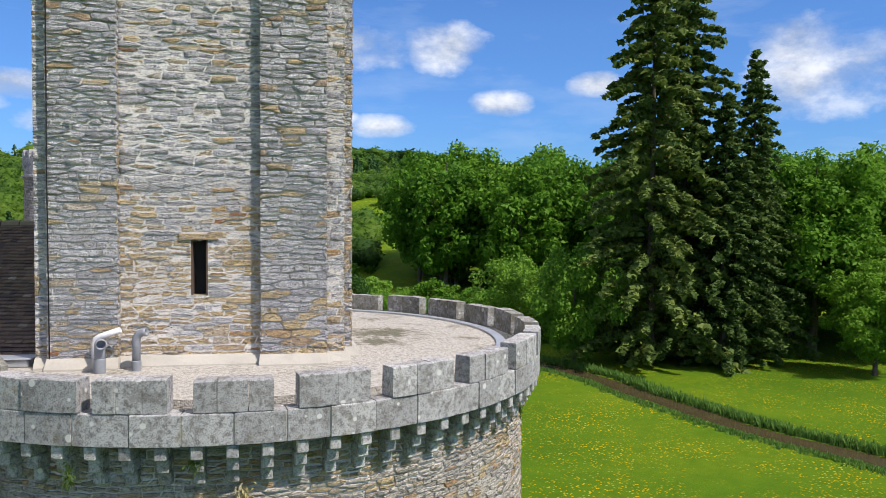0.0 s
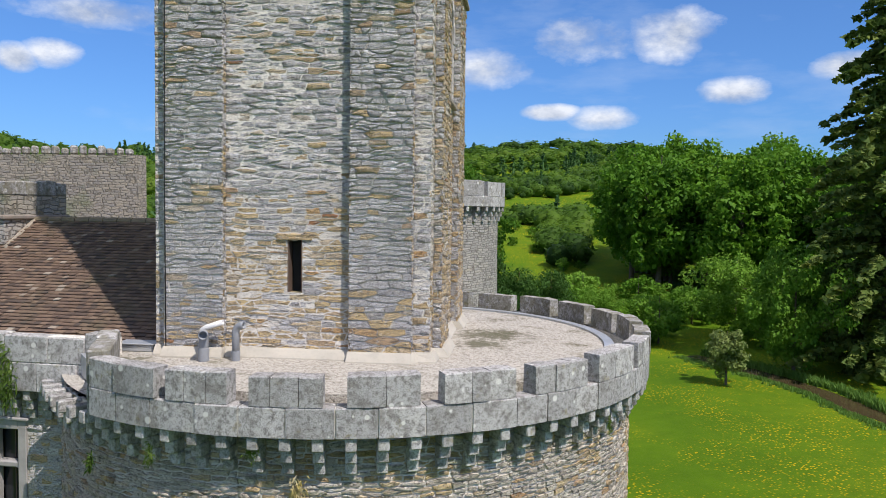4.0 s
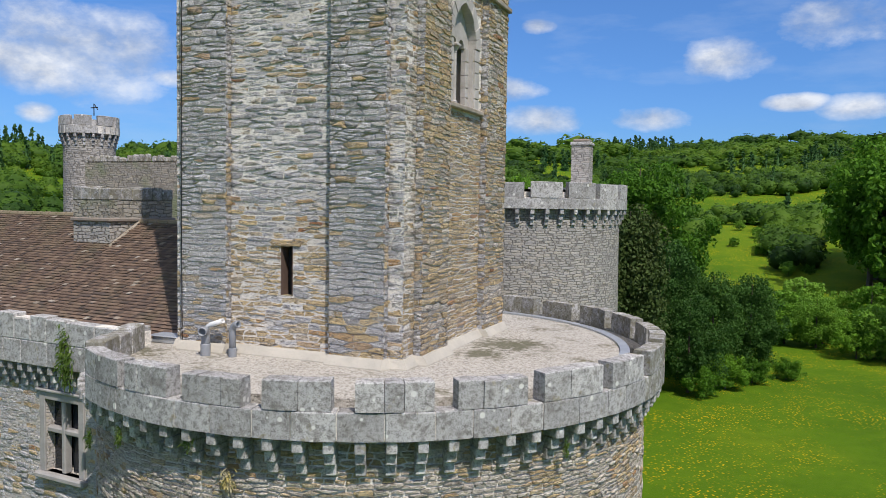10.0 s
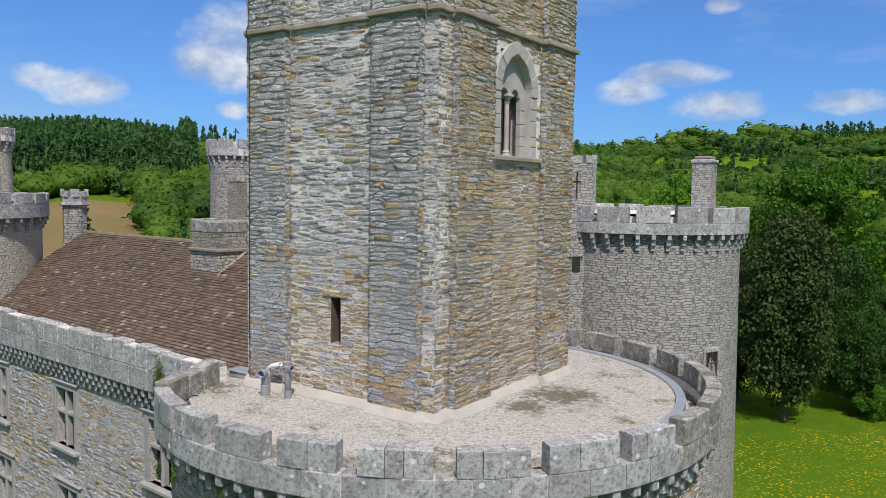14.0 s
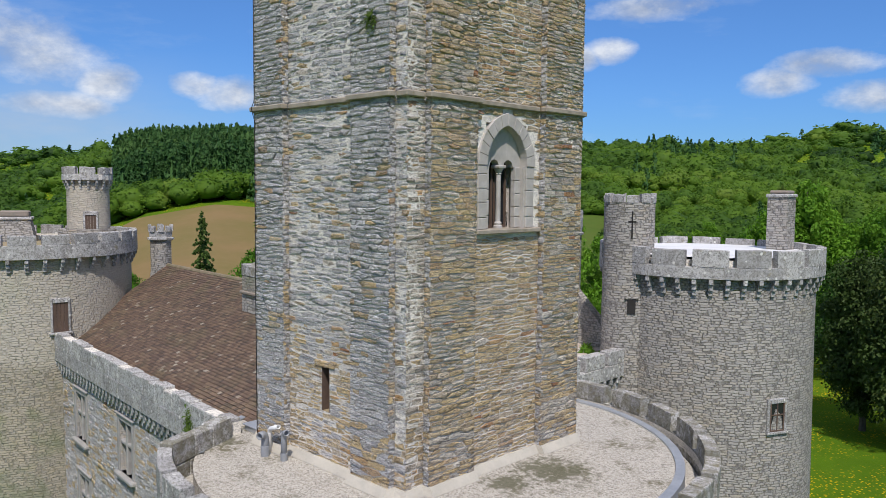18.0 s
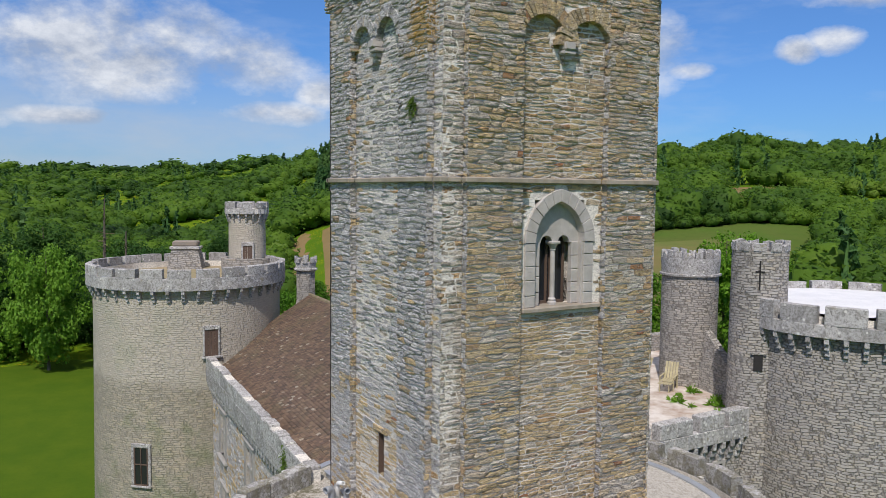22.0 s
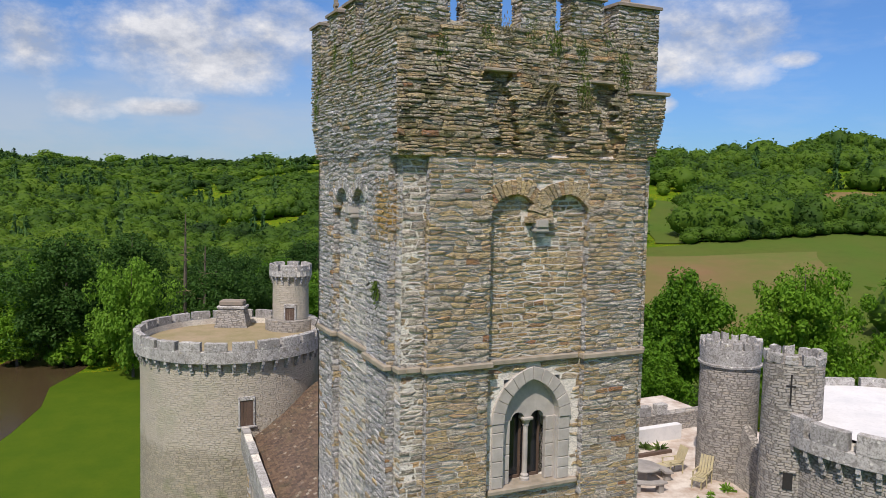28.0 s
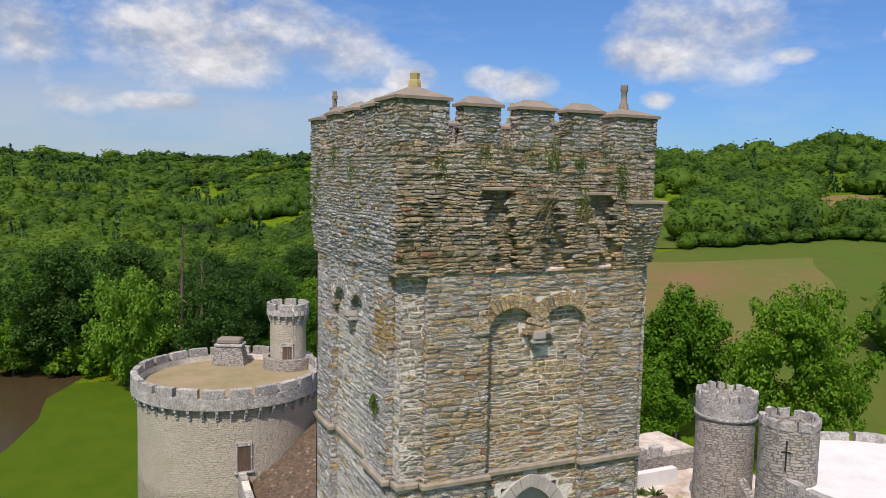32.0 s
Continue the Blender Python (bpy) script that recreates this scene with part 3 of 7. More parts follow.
def rubble_outlines(rr, width, height, course, ratio, joint):
    """Interlocking split stones in wavy beds: cells round uneven seeds, each drawn in by half a joint."""
    rows, v = [], -course[0] * 0.5
    while v < height + course[1]:
        h = rr.uniform(*course)
        u, row = -rr.uniform(0.0, 0.3), []
        while u < width + 0.3:
            w = h * rr.uniform(*ratio)
            row.append((u + w / 2, v + h / 2 + rr.gauss(0, 0.04) * h))
            if rr.random() < 0.2 and h > course[0] * 1.3:
                row[-1] = (row[-1][0], v + h * 0.92)
                row.append((u + w * 0.4, v + h * 0.18))
            u += w
        rows.append(row)
        v += h
    mean = (ratio[0] + ratio[1]) / 2
    squash = 1.0 / (mean * 1.55) ** 2
    for i, row in enumerate(rows):
        near = [s for r in rows[max(0, i - 3):i + 4] for s in r]
        for su, sv in row:
            poly = [(max(0.0, su - 0.6), max(0.0, sv - 0.4)), (min(width, su + 0.6), max(0.0, sv - 0.4)), (min(width, su + 0.6), min(height, sv + 0.4)), (max(0.0, su - 0.6), min(height, sv + 0.4))]
            if poly[0][0] >= poly[1][0] or poly[0][1] >= poly[2][1]:
                continue
            g = joint * rr.uniform(0.5, 1.9)
            for tu, tv in near:
                du, dv = tu - su, tv - sv
                if (du == 0 and dv == 0) or abs(du) > 1.2:
                    continue
                nx, ny = du * squash, dv
                ln = math.hypot(nx, ny)
                nx, ny = nx / ln, ny / ln
                poly = clip_half(poly, nx, ny, nx * (su + tu) / 2 + ny * (sv + tv) / 2 - g)
                if len(poly) < 3:
                    break
            if len(poly) < 3:
                continue
            clean = [q for k, q in enumerate(poly) if math.hypot(q[0] - poly[k - 1][0], q[1] - poly[k - 1][1]) > 0.007]
            if len(clean) < 3:
                continue
            # long edges bend, as a split edge does
            out = []
            for k, (pu, pv) in enumerate(clean):
                qu, qv = clean[(k + 1) % len(clean)]
                out.append((pu + rr.uniform(-0.004, 0.004), pv + rr.uniform(-0.004, 0.004)))
                ln = math.hypot(qu - pu, qv - pv)
                steps = min(4, int(ln / 0.075))
                for q in range(steps):
                    f, s = (q + rr.uniform(0.3, 1.0)) / (steps + 0.4), rr.uniform(-0.011, 0.003)
                    out.append((pu + (qu - pu) * f + (qv - pv) / ln * s, pv + (qv - pv) * f - (qu - pu) / ln * s))
            yield out


def lay_rubble(name, place, width, height, seed, parent, v_base=0.0, skip=None, warm=None, course=(0.065, 0.18), ratio=(1.5, 4.2),
               proud=(0.0, 0.022), singles=None, mats=None, joint=0.0105, cut=None, root=0.03, push=None):
    """Uneven beds of split stones. place(u, v, out) gives the world point. Stones within the stretch singles(u, v) are pieces of their own
    (300 at most), the others are joined. skip(u0, u1, v0, v1): no stone there. warm(u, v): how likely a stone is ochre."""
    rr = random.Random(seed)
    mats = mats or (MAT_COOL, MAT_WARM, MAT_COOL_J, MAT_WARM_J)
    bulk = ([], [], []), ([], [], [])
    count = 0
    for out in rubble_outlines(rr, width, height, course, ratio, joint):
        us, vs = [q[0] for q in out], [q[1] for q in out]
        if cut and max(us) > cut[0] and min(us) < cut[1] and v_base + max(vs) > cut[2] and v_base + min(vs) < cut[3]:
            # the stones round an opening are dressed back to its edges
            sides = [clip_half(out, 1, 0, cut[0]), clip_half(out, -1, 0, -cut[1]), clip_half(out, 0, 1, cut[2] - v_base), clip_half(out, 0, -1, v_base - cut[3])]
            out = max(sides, key=lambda q: (max(a for a, _ in q) - min(a for a, _ in q)) * (max(b for _, b in q) - min(b for _, b in q)) if len(q) > 2 else 0)
            if len(out) < 3:
                continue
            us, vs = [q[0] for q in out], [q[1] for q in out]
        if skip and skip(min(us), max(us), v_base + min(vs), v_base + max(vs)):
            continue
        m, mu, mv = len(out), sum(us) / len(us), sum(vs) / len(vs)
        out_by = push(mu, v_base + mv) if push else 0.0
        d, lean, turn = proud[0] + (proud[1] - proud[0]) * rr.random() ** 1.8, rr.gauss(0, 0.03), rr.gauss(0, 0.012)
        small = max(0.4, 1 - 0.007 / max(0.02, max(vs) - min(vs)))
        pts = []
        for lev in (0, 1, 2):
            for pu, pv in out:
                k = 1.0 if lev < 2 else small
                wu, wv = mu + (pu - mu) * (1.0 if lev < 2 else 0.985), mv + (pv - mv) * k
                dep = out_by + (-root, d * 0.8, d + (pv - mv) * lean + (pu - mu) * turn + rr.uniform(-0.004, 0.004))[lev]
                pts.append((wu, wv, dep))
        pts.append((mu, mv, out_by + d + rr.uniform(-0.003, 0.004)))
        bend = lambda wu, wv: (0.032 * noise.noise(Vector((wu * 0.9, (v_base + wv) * 1.1, seed * 3.7))) + 0.022 * noise.noise(Vector((wu * 3.1, (v_base + wv) * 2.6, seed)))) * max(0.0, min(1.0, wu / 0.2, (width - wu) / 0.2))
        pts = [place(wu, v_base + wv + (bend(wu, wv) if width > 0.5 else 0.0), dep) for wu, wv, dep in pts]
        ochre = rr.random() < (warm(mu, v_base + mv) if warm else 0.1)
        quads = [(k + o, (k + 1) % m + o, m + (k + 1) % m + o, m + k + o) for o in (0, m) for k in range(m)]
        tris = [(2 * m + k, 2 * m + (k + 1) % m, 3 * m) for k in range(m)]
        if singles and count < 300 and singles(mu, v_base + mv):
            mesh_object("stone", pts, quads + tris, mats[1] if ochre else mats[0], parent)
            count += 1
        else:
            vv, qq, tt = bulk[1 if ochre else 0]
            b = len(vv)
            vv += pts
            qq += [tuple(b + i for i in q) for q in quads]
            tt += [tuple(b + i for i in q) for q in tris]
    for (vv, qq, tt), mt in zip(bulk, mats[2:]):
        if vv:
            me = fast_mesh(name, vv, qq, tt)
            me.materials.append(mt)
            tagged(finish(new(name, me), parent, ""), kind="stuff")


def flat(o, u, n):
    """A place function for an upright wall from its corner o along u with the normal n; v is the height itself."""
    return lambda a, v, d: (o[0] + u[0] * a + n[0] * d, o[1] + u[1] * a + n[1] * d, v)


# ---- ground and distance ----
SECTORS = ((-180, -36, -25, -10, 0, 10, 20, 30, 40, 50, 60, 80, 90, 180), (-180, -47, -36, -18.4, -7.2, 4.5, 16.1, 28.5, 40, 49, 60, 82, 92.5, 180))


def smooth(v, a, b):
    t = max(0.0, min(1.0, (v - a) / (b - a)))
    return t * t * (3 - 2 * t)


# bearing left of north, ridge above the eye in degrees, its distance, and where the slope begins
RIDGES = np.array([(-180, 2.4, 900, 200), (-70, 3.0, 800, 190), (-40, 3.6, 700, 190), (-10, 4.5, 760, 190), (2, 4.9, 860, 190), (8, 4.4, 820, 190),
                   (17, 4.2, 700, 170), (22, 3.6, 600, 140), (30, 3.15, 520, 120), (36, 3.7, 500, 110), (43, 3.25, 490, 108), (50, 2.85, 450, 108), (56, 3.7, 450, 110),
                   (61, 4.0, 440, 112), (66, 3.5, 470, 120), (70, 2.5, 640, 150), (74, 1.95, 900, 180), (80, 1.4, 1050, 200), (92, 1.5, 1000, 200), (100, 2.2, 900, 200), (180, 2.4, 900, 200)])


def ground_height(x, y):
    b, d = math.degrees(math.atan2(-(x - 13), y - 8)), math.hypot(x - 13, y - 8)
    if d < 100:
        return 0.0
    rise, far, near = (float(np.interp(b, RIDGES[:, 0], RIDGES[:, i])) for i in (1, 2, 3))
    top = 27 + far * math.tan(radians(rise)) - (15 if 54 < b < 68 else 9)
    f = max(0.0, min(1.0, (d - near) / (far - near)))
    h = top * f ** (1.15 - 0.2 * smooth(-abs(b - 45), -30, -15)) - 0.03 * max(0.0, d - far)
    h += (3.0 * noise.noise(Vector((x * 0.009, y * 0.009, 3))) + 2.0 * noise.noise(Vector((x * 0.022, y * 0.022, 6)))) * smooth(d, 170, 420)
    return h


def around(b, d):
    """The place at a true bearing left of north and a distance."""
    return 13 - d * math.sin(radians(b)), 8 + d * math.cos(radians(b))


def build_ground():
    verts, faces = [], []
    nr, na = 78, 200
    for i in range(nr):
        r = 4 * (1.088 ** i)
        for j in range(na):
            a = 2 * math.pi * j / na
            x, y = r * math.cos(a), 20 + r * math.sin(a)
            verts.append((x, y, ground_height(x, y)))
    for i in range(nr - 1):
        for j in range(na):
            j2 = (j + 1) % na
            faces.append((i * na + j, (i + 1) * na + j, (i + 1) * na + j2, i * na + j2))
    faces.append(tuple(range(na)))
    ob = mesh_object("ground", verts, faces, MAT_MEADOW, smooth=True)
    tagged(ob, "bright green meadow dotted with yellow flowers", "meadow", kind="structure")


def patch(name, corners, mat, label, lift=0.12, n=40):
    """A field that lies on the ground, between four corners."""
    c = [Vector((*p, 0)) for p in corners]
    verts, faces = [], []
    for i in range(n + 1):
        for j in range(n + 1):
            f, g = i / n, j / n
            p = c[0].lerp(c[1], f).lerp(c[3].lerp(c[2], f), g)
            x, y = p.x + 4 * noise.noise(p * 0.03), p.y + 4 * noise.noise(p * 0.03 + Vector((9, 0, 0)))
            verts.append((x, y, ground_height(x, y) + lift))
    for i in range(n):
        for j in range(n):
            a = i * (n + 1) + j
            faces.append((a, a + n + 1, a + n + 2, a + 1))
    ob = mesh_object(name, verts, faces, mat, smooth=True)
    return tagged(ob, label, "field", kind="structure")


def stream(name, line, label):
    """A ribbon of water along a line of (x, y, half width)."""
    verts, faces = [], []
    rr = random.Random(5)
    n = len(line)
    for i, (x, y, w) in enumerate(line):
        x0, y0, _ = line[max(0, i - 1)]
        x1, y1, _ = line[min(n - 1, i + 1)]
        t = Vector((x1 - x0, y1 - y0)).normalized()
        for s in (1, -1):
            k = w * rr.uniform(0.8, 1.2)
            verts.append((x - t.y * k * s, y + t.x * k * s, 0.03))
    for i in range(n - 1):
        faces.append((2 * i, 2 * i + 1, 2 * i + 3, 2 * i + 2))
    ob = mesh_object(name, verts, faces, MAT_WATER)
    return tagged(ob, label, "water", kind="structure")


def polar(psi, d):
    a = radians(float(np.interp(psi, SECTORS[0], SECTORS[1])))
    return 8 - d * math.sin(a), 5 + d * math.cos(a)


build_ground()
STREAM = [(29, 122), (33, 114), (37.3, 106.5), (39.9, 99.5), (40.7, 92), (41.8, 88), (43.3, 82), (45, 75.5), (47, 70.5), (50, 65), (54, 56), (60, 46)]
stream("stream", [(x, y, 1.3 + 0.5 * math.sin(i * 1.3) ** 2) for i, (x, y) in enumerate(STREAM)], "narrow brown stream winding through the meadow")
stream("river", [(-150, 17, 6), (-132, 9.5, 6), (-118.5, 5.2, 6.2), (-108, 2.4, 6.2), (-98.5, -0.2, 6), (-88, -2.8, 6), (-76, -6, 6), (-60, -12, 6)], "broad dark brown river beside the meadow")
patch("field", [polar(70, 160), polar(56, 150), polar(53, 250), polar(67, 255)], MAT_STUBBLE, "dry brown mown field on a slope")
patch("field", [around(52, 112), around(33, 112), around(32, 262), around(52, 214)], MAT_FIELD_GREEN, "smooth green pasture below the hedges")
patch("field", [around(52, 135), around(35, 150), around(37.5, 216), around(52, 205)], MAT_FIELD, "brownish mown field between hedges", 0.3)
patch("field", [around(49.3, 222), around(46.6, 222), around(46.8, 300), around(49.0, 310)], MAT_FIELD_GREEN, "smooth green pasture below the hedges", 0.3)
patch("field", [around(38.5, 290), around(34.5, 285), around(34.0, 330), around(38.0, 340)], MAT_STUBBLE, "dry brown mown field on a slope", 0.3)


patch("meadow", [(-19, 44), (-19, -60), (-120, -60), (-112, 44)], MAT_LAWN, "plain mid-green grass between pale tower and river", 0.012)


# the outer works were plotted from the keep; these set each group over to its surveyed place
WEST_BY, NORTH_BY, COURT_BY, FAR_BY, WING_BY = (1.6, -1.05, 0.72), (2.1, -3.3, 0.7), (1.4, -1.4, 0.75), (2.7, -0.6, 0.75), (0, 0, 0.25)


# ---- great round bastion ----
DC, DR, DW = (-0.35, 21.4), 6.85, 6.42
bastion = thing("bastion", "great round grey stone bastion with machicolated parapet", "tower", at=(DC[0], DC[1], 0))


def at_world(parent, by=(0, 0, 0)):
    """Children are given in plan coordinates: undo the parent's own place, then set the whole thing over by a distance."""
    for ch in parent.children_recursive:
        if ch.parent == parent:
            ch.matrix_parent_inverse = Matrix.Translation(-Vector(parent.location))
    parent.location = Vector(parent.location) + Vector(by)
    return parent


def merlon_blocks(c, r0, r1, a0, a1, z0, z1, n, parent, mat=MAT_ASHLAR):
    rr = random.Random(int(abs(a0) * 1000) + n)
    cuts = [0] + sorted((i + rr.uniform(-0.18, 0.18)) / n for i in range(1, n)) + [1]
    for f, g in zip(cuts, cuts[1:]):
        arc_block("block", c, r0, r1, a0 + (a1 - a0) * f + 0.0008, a0 + (a1 - a0) * g - 0.0008, z0, z1, mat, parent, 2, 0.015, 0.012)


def build_bastion():
    wall = ring("wall", DC, [(DW + 0.55, -1), (DW, 6), (DW - 0.03, 17.78)], MAT_MORTAR, bastion, 128)
    ring("terrace", DC, [(0.01, 18.36), (6.05, 18.30), (6.05, 17.9), (DR - 0.42, 17.9)], MAT_SCREED, bastion, 128)
    for a0, a1 in ((-28, 118), (-160, -126)):
        ring("roof_edge_strip", DC, [(5.86, 18.29), (5.86, 18.35), (6.08, 18.35), (6.08, 17.92)], MAT_ZINC, bastion, 48, radians(a0), radians(a1), "pale zinc edging strip")
    ring("parapet_core", DC, [(DW - 0.06, 17.80), (DR - 0.03, 17.80), (DR - 0.03, 18.24), (DR - 0.36, 18.24), (DR - 0.36, 17.72)], MAT_MORTAR, bastion, 128, radians(-119.5), radians(122))
    # lower course of the parapet
    rr = random.Random(11)
    a = -119.5
    while a < 121:
        w = rr.uniform(5.2, 7.4)
        b = min(a + w, 122)
        arc_block("block", DC, DR - 0.37, DR, radians(a + 0.09), radians(b - 0.09), 17.785, 18.27, MAT_ASHLAR_MOSS if a > -14 else MAT_ASHLAR, bastion, 2, 0.012)
        a = b
    spans = [(-119.5, -106.0), (-104.2, -95.0), (-92.0, -82.2), (-79.1, -69.4), (-66.2, -55.3), (-52.0, -41.2), (-38.4, -26.3), (-23.8, -13.2), (-10.6, 0.0)]
    spans += [(2.6 + 13.4 * i, 13.0 + 13.4 * i) for i in range(9)]
    for i, (s, e) in enumerate(spans):
        m = thing("merlon", "", "")
        m.parent = bastion
        merlon_blocks(DC, DR - 0.36, DR, radians(s), radians(e), 18.275, 18.77 + 0.02 * math.sin(i * 2.3), 3 if i % 3 else 2, m, MAT_ASHLAR_MOSS if s > -12 else MAT_ASHLAR)
    corbels_round(DC, DW, 17.78, DR - DW - 0.05, 0.66, 0.185, [radians(-74.2 + 4.37 * i) for i in range(-21, 45)], bastion)
    # the parapet turns back in a short mossy return wall that meets the wing
    p0 = Vector((DC[0] + (DR - 0.19) * math.cos(radians(-119.5)), DC[1] + (DR - 0.19) * math.sin(radians(-119.5)), 0))
    d = Vector((-4.62, 17.75, 0)) - p0
    m = Matrix(((d.x / d.length, -d.y / d.length, 0, p0.x), (d.y / d.length, d.x / d.length, 0, p0.y), (0, 0, 1, 0), (0, 0, 0, 1)))
    ret = thing("return_wall", "", "")
    ret.parent = bastion
    rr = random.Random(6)
    for z0, z1, n in ((17.6, 18.28, 4), (18.284, 18.84, 3)):
        cuts = [0.0] + [(i + rr.uniform(-0.15, 0.15)) / n for i in range(1, n)] + [1.0]
        for f, g in zip(cuts, cuts[1:]):
            box("block", f * d.length + 0.004, g * d.length - 0.004, -0.19, 0.19, z0, z1 + rr.uniform(-0.04, 0.05) * (z1 > 18.5), MAT_ASHLAR_MOSS, ret, "", 0.03, m)
    # stones of the drum below the parapet
    span = 190.0
    pl = lambda u, v, d: (DC[0] + (DW + 0.05 * (16.6 - v) / 5 + d) * math.cos(radians(-170) + u / DW), DC[1] + (DW + 0.05 * (16.6 - v) / 5 + d) * math.sin(radians(-170) + u / DW), v)
    lay_rubble("rubble_facing", pl, radians(span) * DW, 5.7, 21, wall, 12.05, warm=lambda u, v: 0.55 if noise.noise(Vector((u * 0.35, v * 0.6, 2))) > 0.0 and u > 7 else 0.12,
               course=(0.07, 0.17), ratio=(1.4, 3.8), proud=(0.0, 0.03), singles=lambda u, v: 15.2 < v < 16.6 and 9 < u < 15, joint=0.012, mats=EASTERN)


build_bastion()

# ---- keep ----
KX0, KX1, KY0, KY1 = -3.88, 1.79, 18.24, 24.40      # wall faces
PW = 0.18                                          # pilaster depth
AX0, AX1, BY0, BY1 = -2.39, 0.19, 20.17, 22.62     # recesses between the pilasters
AXW, AXE, BYS, BYN = -3.62, 1.45, 18.75, 24.14     # outer edges of the pilasters, set in from the corners
SLIT = (-1.11, -0.80, 19.64, 20.71)
WIN = (21.38, 23.95, 25.4)                         # centre, sill, springing of the twin window
keep = thing("keep", "tall square rubble stone keep with corner pilasters", "tower", at=(-1.2, 21.3, 18))


def pointed(y, z, cy, zs, half, rise):
    """Whether (y, z) lies inside a pointed arch opening."""
    if abs(y - cy) >= half:
        return False
    if z <= zs:
        return True
    r = (half * half + rise * rise) / (2 * half)
    return (abs(y - cy) + r - half) ** 2 + (z - zs) ** 2 < r * r


def arch_curve(half, rise, n=10):
    """Points of a pointed arch from the left springing to the right, as (dy, dz)."""
    r = (half * half + rise * rise) / (2 * half)
    top = math.atan2(rise, r - half)
    left = [(r - half - r * math.cos(top * i / n), r * math.sin(top * i / n)) for i in range(n + 1)]
    return left + [(-a, b) for a, b in left[::-1][1:]]


def voussoirs(parent, curve_in, curve_out, to_world, depth, mat, per=2, name="voussoir"):
    """Wedge stones between two arch curves with equal point counts."""
    n = len(curve_in)
    i = 0
    rr = random.Random(n + int(depth * 100))
    while i < n - 1:
        j = min(n - 1, i + per)
        ci, co = curve_in[i:j + 1], curve_out[i:j + 1]
        d = depth + rr.uniform(-0.012, 0.012)
        g = 0.03 if per > 1 else 0.1
        if per == 1:
            grow = rr.uniform(0.95, 1.06)
            co = [(p[0] * grow, p[1] * grow) for p in co]
        pts = []
        loop = ci + co[::-1]
        mid = (sum(p[0] for p in loop) / len(loop), sum(p[1] for p in loop) / len(loop))
        loop = [(mid[0] + (p[0] - mid[0]) * (1 - g), mid[1] + (p[1] - mid[1]) * (1 - g)) for p in loop]
        m = len(loop)
        for dd, s in ((-0.25, 1.0), (d - 0.015, 1.0), (d, 0.94)):
            pts += [to_world(mid[0] + (p[0] - mid[0]) * s, mid[1] + (p[1] - mid[1]) * s, dd) for p in loop]
        faces = [(k * m + q, k * m + (q + 1) % m, (k + 1) * m + (q + 1) % m, (k + 1) * m + q) for k in range(2) for q in range(m)] + [tuple(range(2 * m, 3 * m))]
        mesh_object(name, pts, faces, mat, parent)
        i = j


def jamb_stones(parent, y0, y1, z0, z1, to_world, depth, mat, seed, ragged=0.0, side=1):
    """Squared stones up the side of an opening."""
    rr = random.Random(seed)
    z = z0
    while z < z1 - 0.05:
        h = min(rr.uniform(0.22, 0.42), z1 - z)
        if z1 - z - h < 0.15:
            h = z1 - z
        ex = rr.choice((0.0, ragged)) * rr.uniform(0.6, 1)
        a, b = (y0 - ex, y1) if side < 0 else (y0, y1 + ex)
        pts = []
        for dd, q in ((-0.25, 0.006), (depth - 0.012, 0.006), (depth + rr.uniform(-0.006, 0.006), 0.018)):
            pts += [to_world(p, r, dd) for p, r in ((a + q, z + q), (b - q, z + q), (b - q, z + h - q), (a + q, z + h - q))]
        faces = [(k * 4 + q, k * 4 + (q + 1) % 4, k * 4 + 4 + (q + 1) % 4, k * 4 + 4 + q) for k in range(2) for q in range(4)] + [(8, 9, 10, 11)]
        mesh_object("jamb_stone", pts, faces, mat, parent)
        z += h


def warm_a(u, v):
    x = KX0 + u
    w = 0.02 + (0.8 * smooth(-v, -22.6, -19.8) if AX0 < x < AX1 else 0.55 * smooth(-v, -20.0, -18.8))
    return w + (0.22 if AX0 < x < AX1 else 0.03) * (noise.noise(Vector((u * 0.8, v * 0.5, 4))) > 0.1)


def warm_b(u, v):
    y = KY0 + u
    inside = BY0 < y < BY1
    streak = noise.noise(Vector((u * 0.7, v * 0.35, 9))) > -0.1
    return (0.8 + 0.2 * streak if inside else 0.4 + 0.25 * streak) + (0.3 if v < 20.2 else 0.0)


def string_course(z0, z1, out, parent):
    """The moulding that runs round all pilasters and recesses."""
    o = out
    line = [(KX0, KY0), (AXW, KY0), (AXW, KY0 - PW), (AX0, KY0 - PW), (AX0, KY0), (AX1, KY0), (AX1, KY0 - PW), (AXE, KY0 - PW), (AXE, KY0), (KX1, KY0), (KX1, BYS), (KX1 + PW, BYS), (KX1 + PW, BY0), (KX1, BY0), (KX1, BY1), (KX1 + PW, BY1), (KX1 + PW, BYN), (KX1, BYN), (KX1, KY1)]
    for (x0, y0), (x1, y1) in zip(line, line[1:]):
        horizontal = abs(y0 - y1) < 1e-6
        if horizontal and y0 < 18.5 and x1 > x0:
            e0, e1 = (o, o) if y0 < KY0 else (-o if x0 > KX0 else 0.0, -o if x1 < KX1 else o)
            box("moulding", x0 - e0, x1 + e1, y0 - o, y0 + 0.1, z0, z1, MAT_STRING, parent, bevel=0.02)
        elif not horizontal and y1 > y0 and x0 > 0.5 and y0 >= KY0:
            e0, e1 = (o, o) if x0 > KX1 else (-o, -o if y1 < KY1 else 0.0)
            box("moulding", x0 - 0.1, x0 + o, y0 - e0, y1 + e1, z0, z1, MAT_STRING, parent, bevel=0.02)


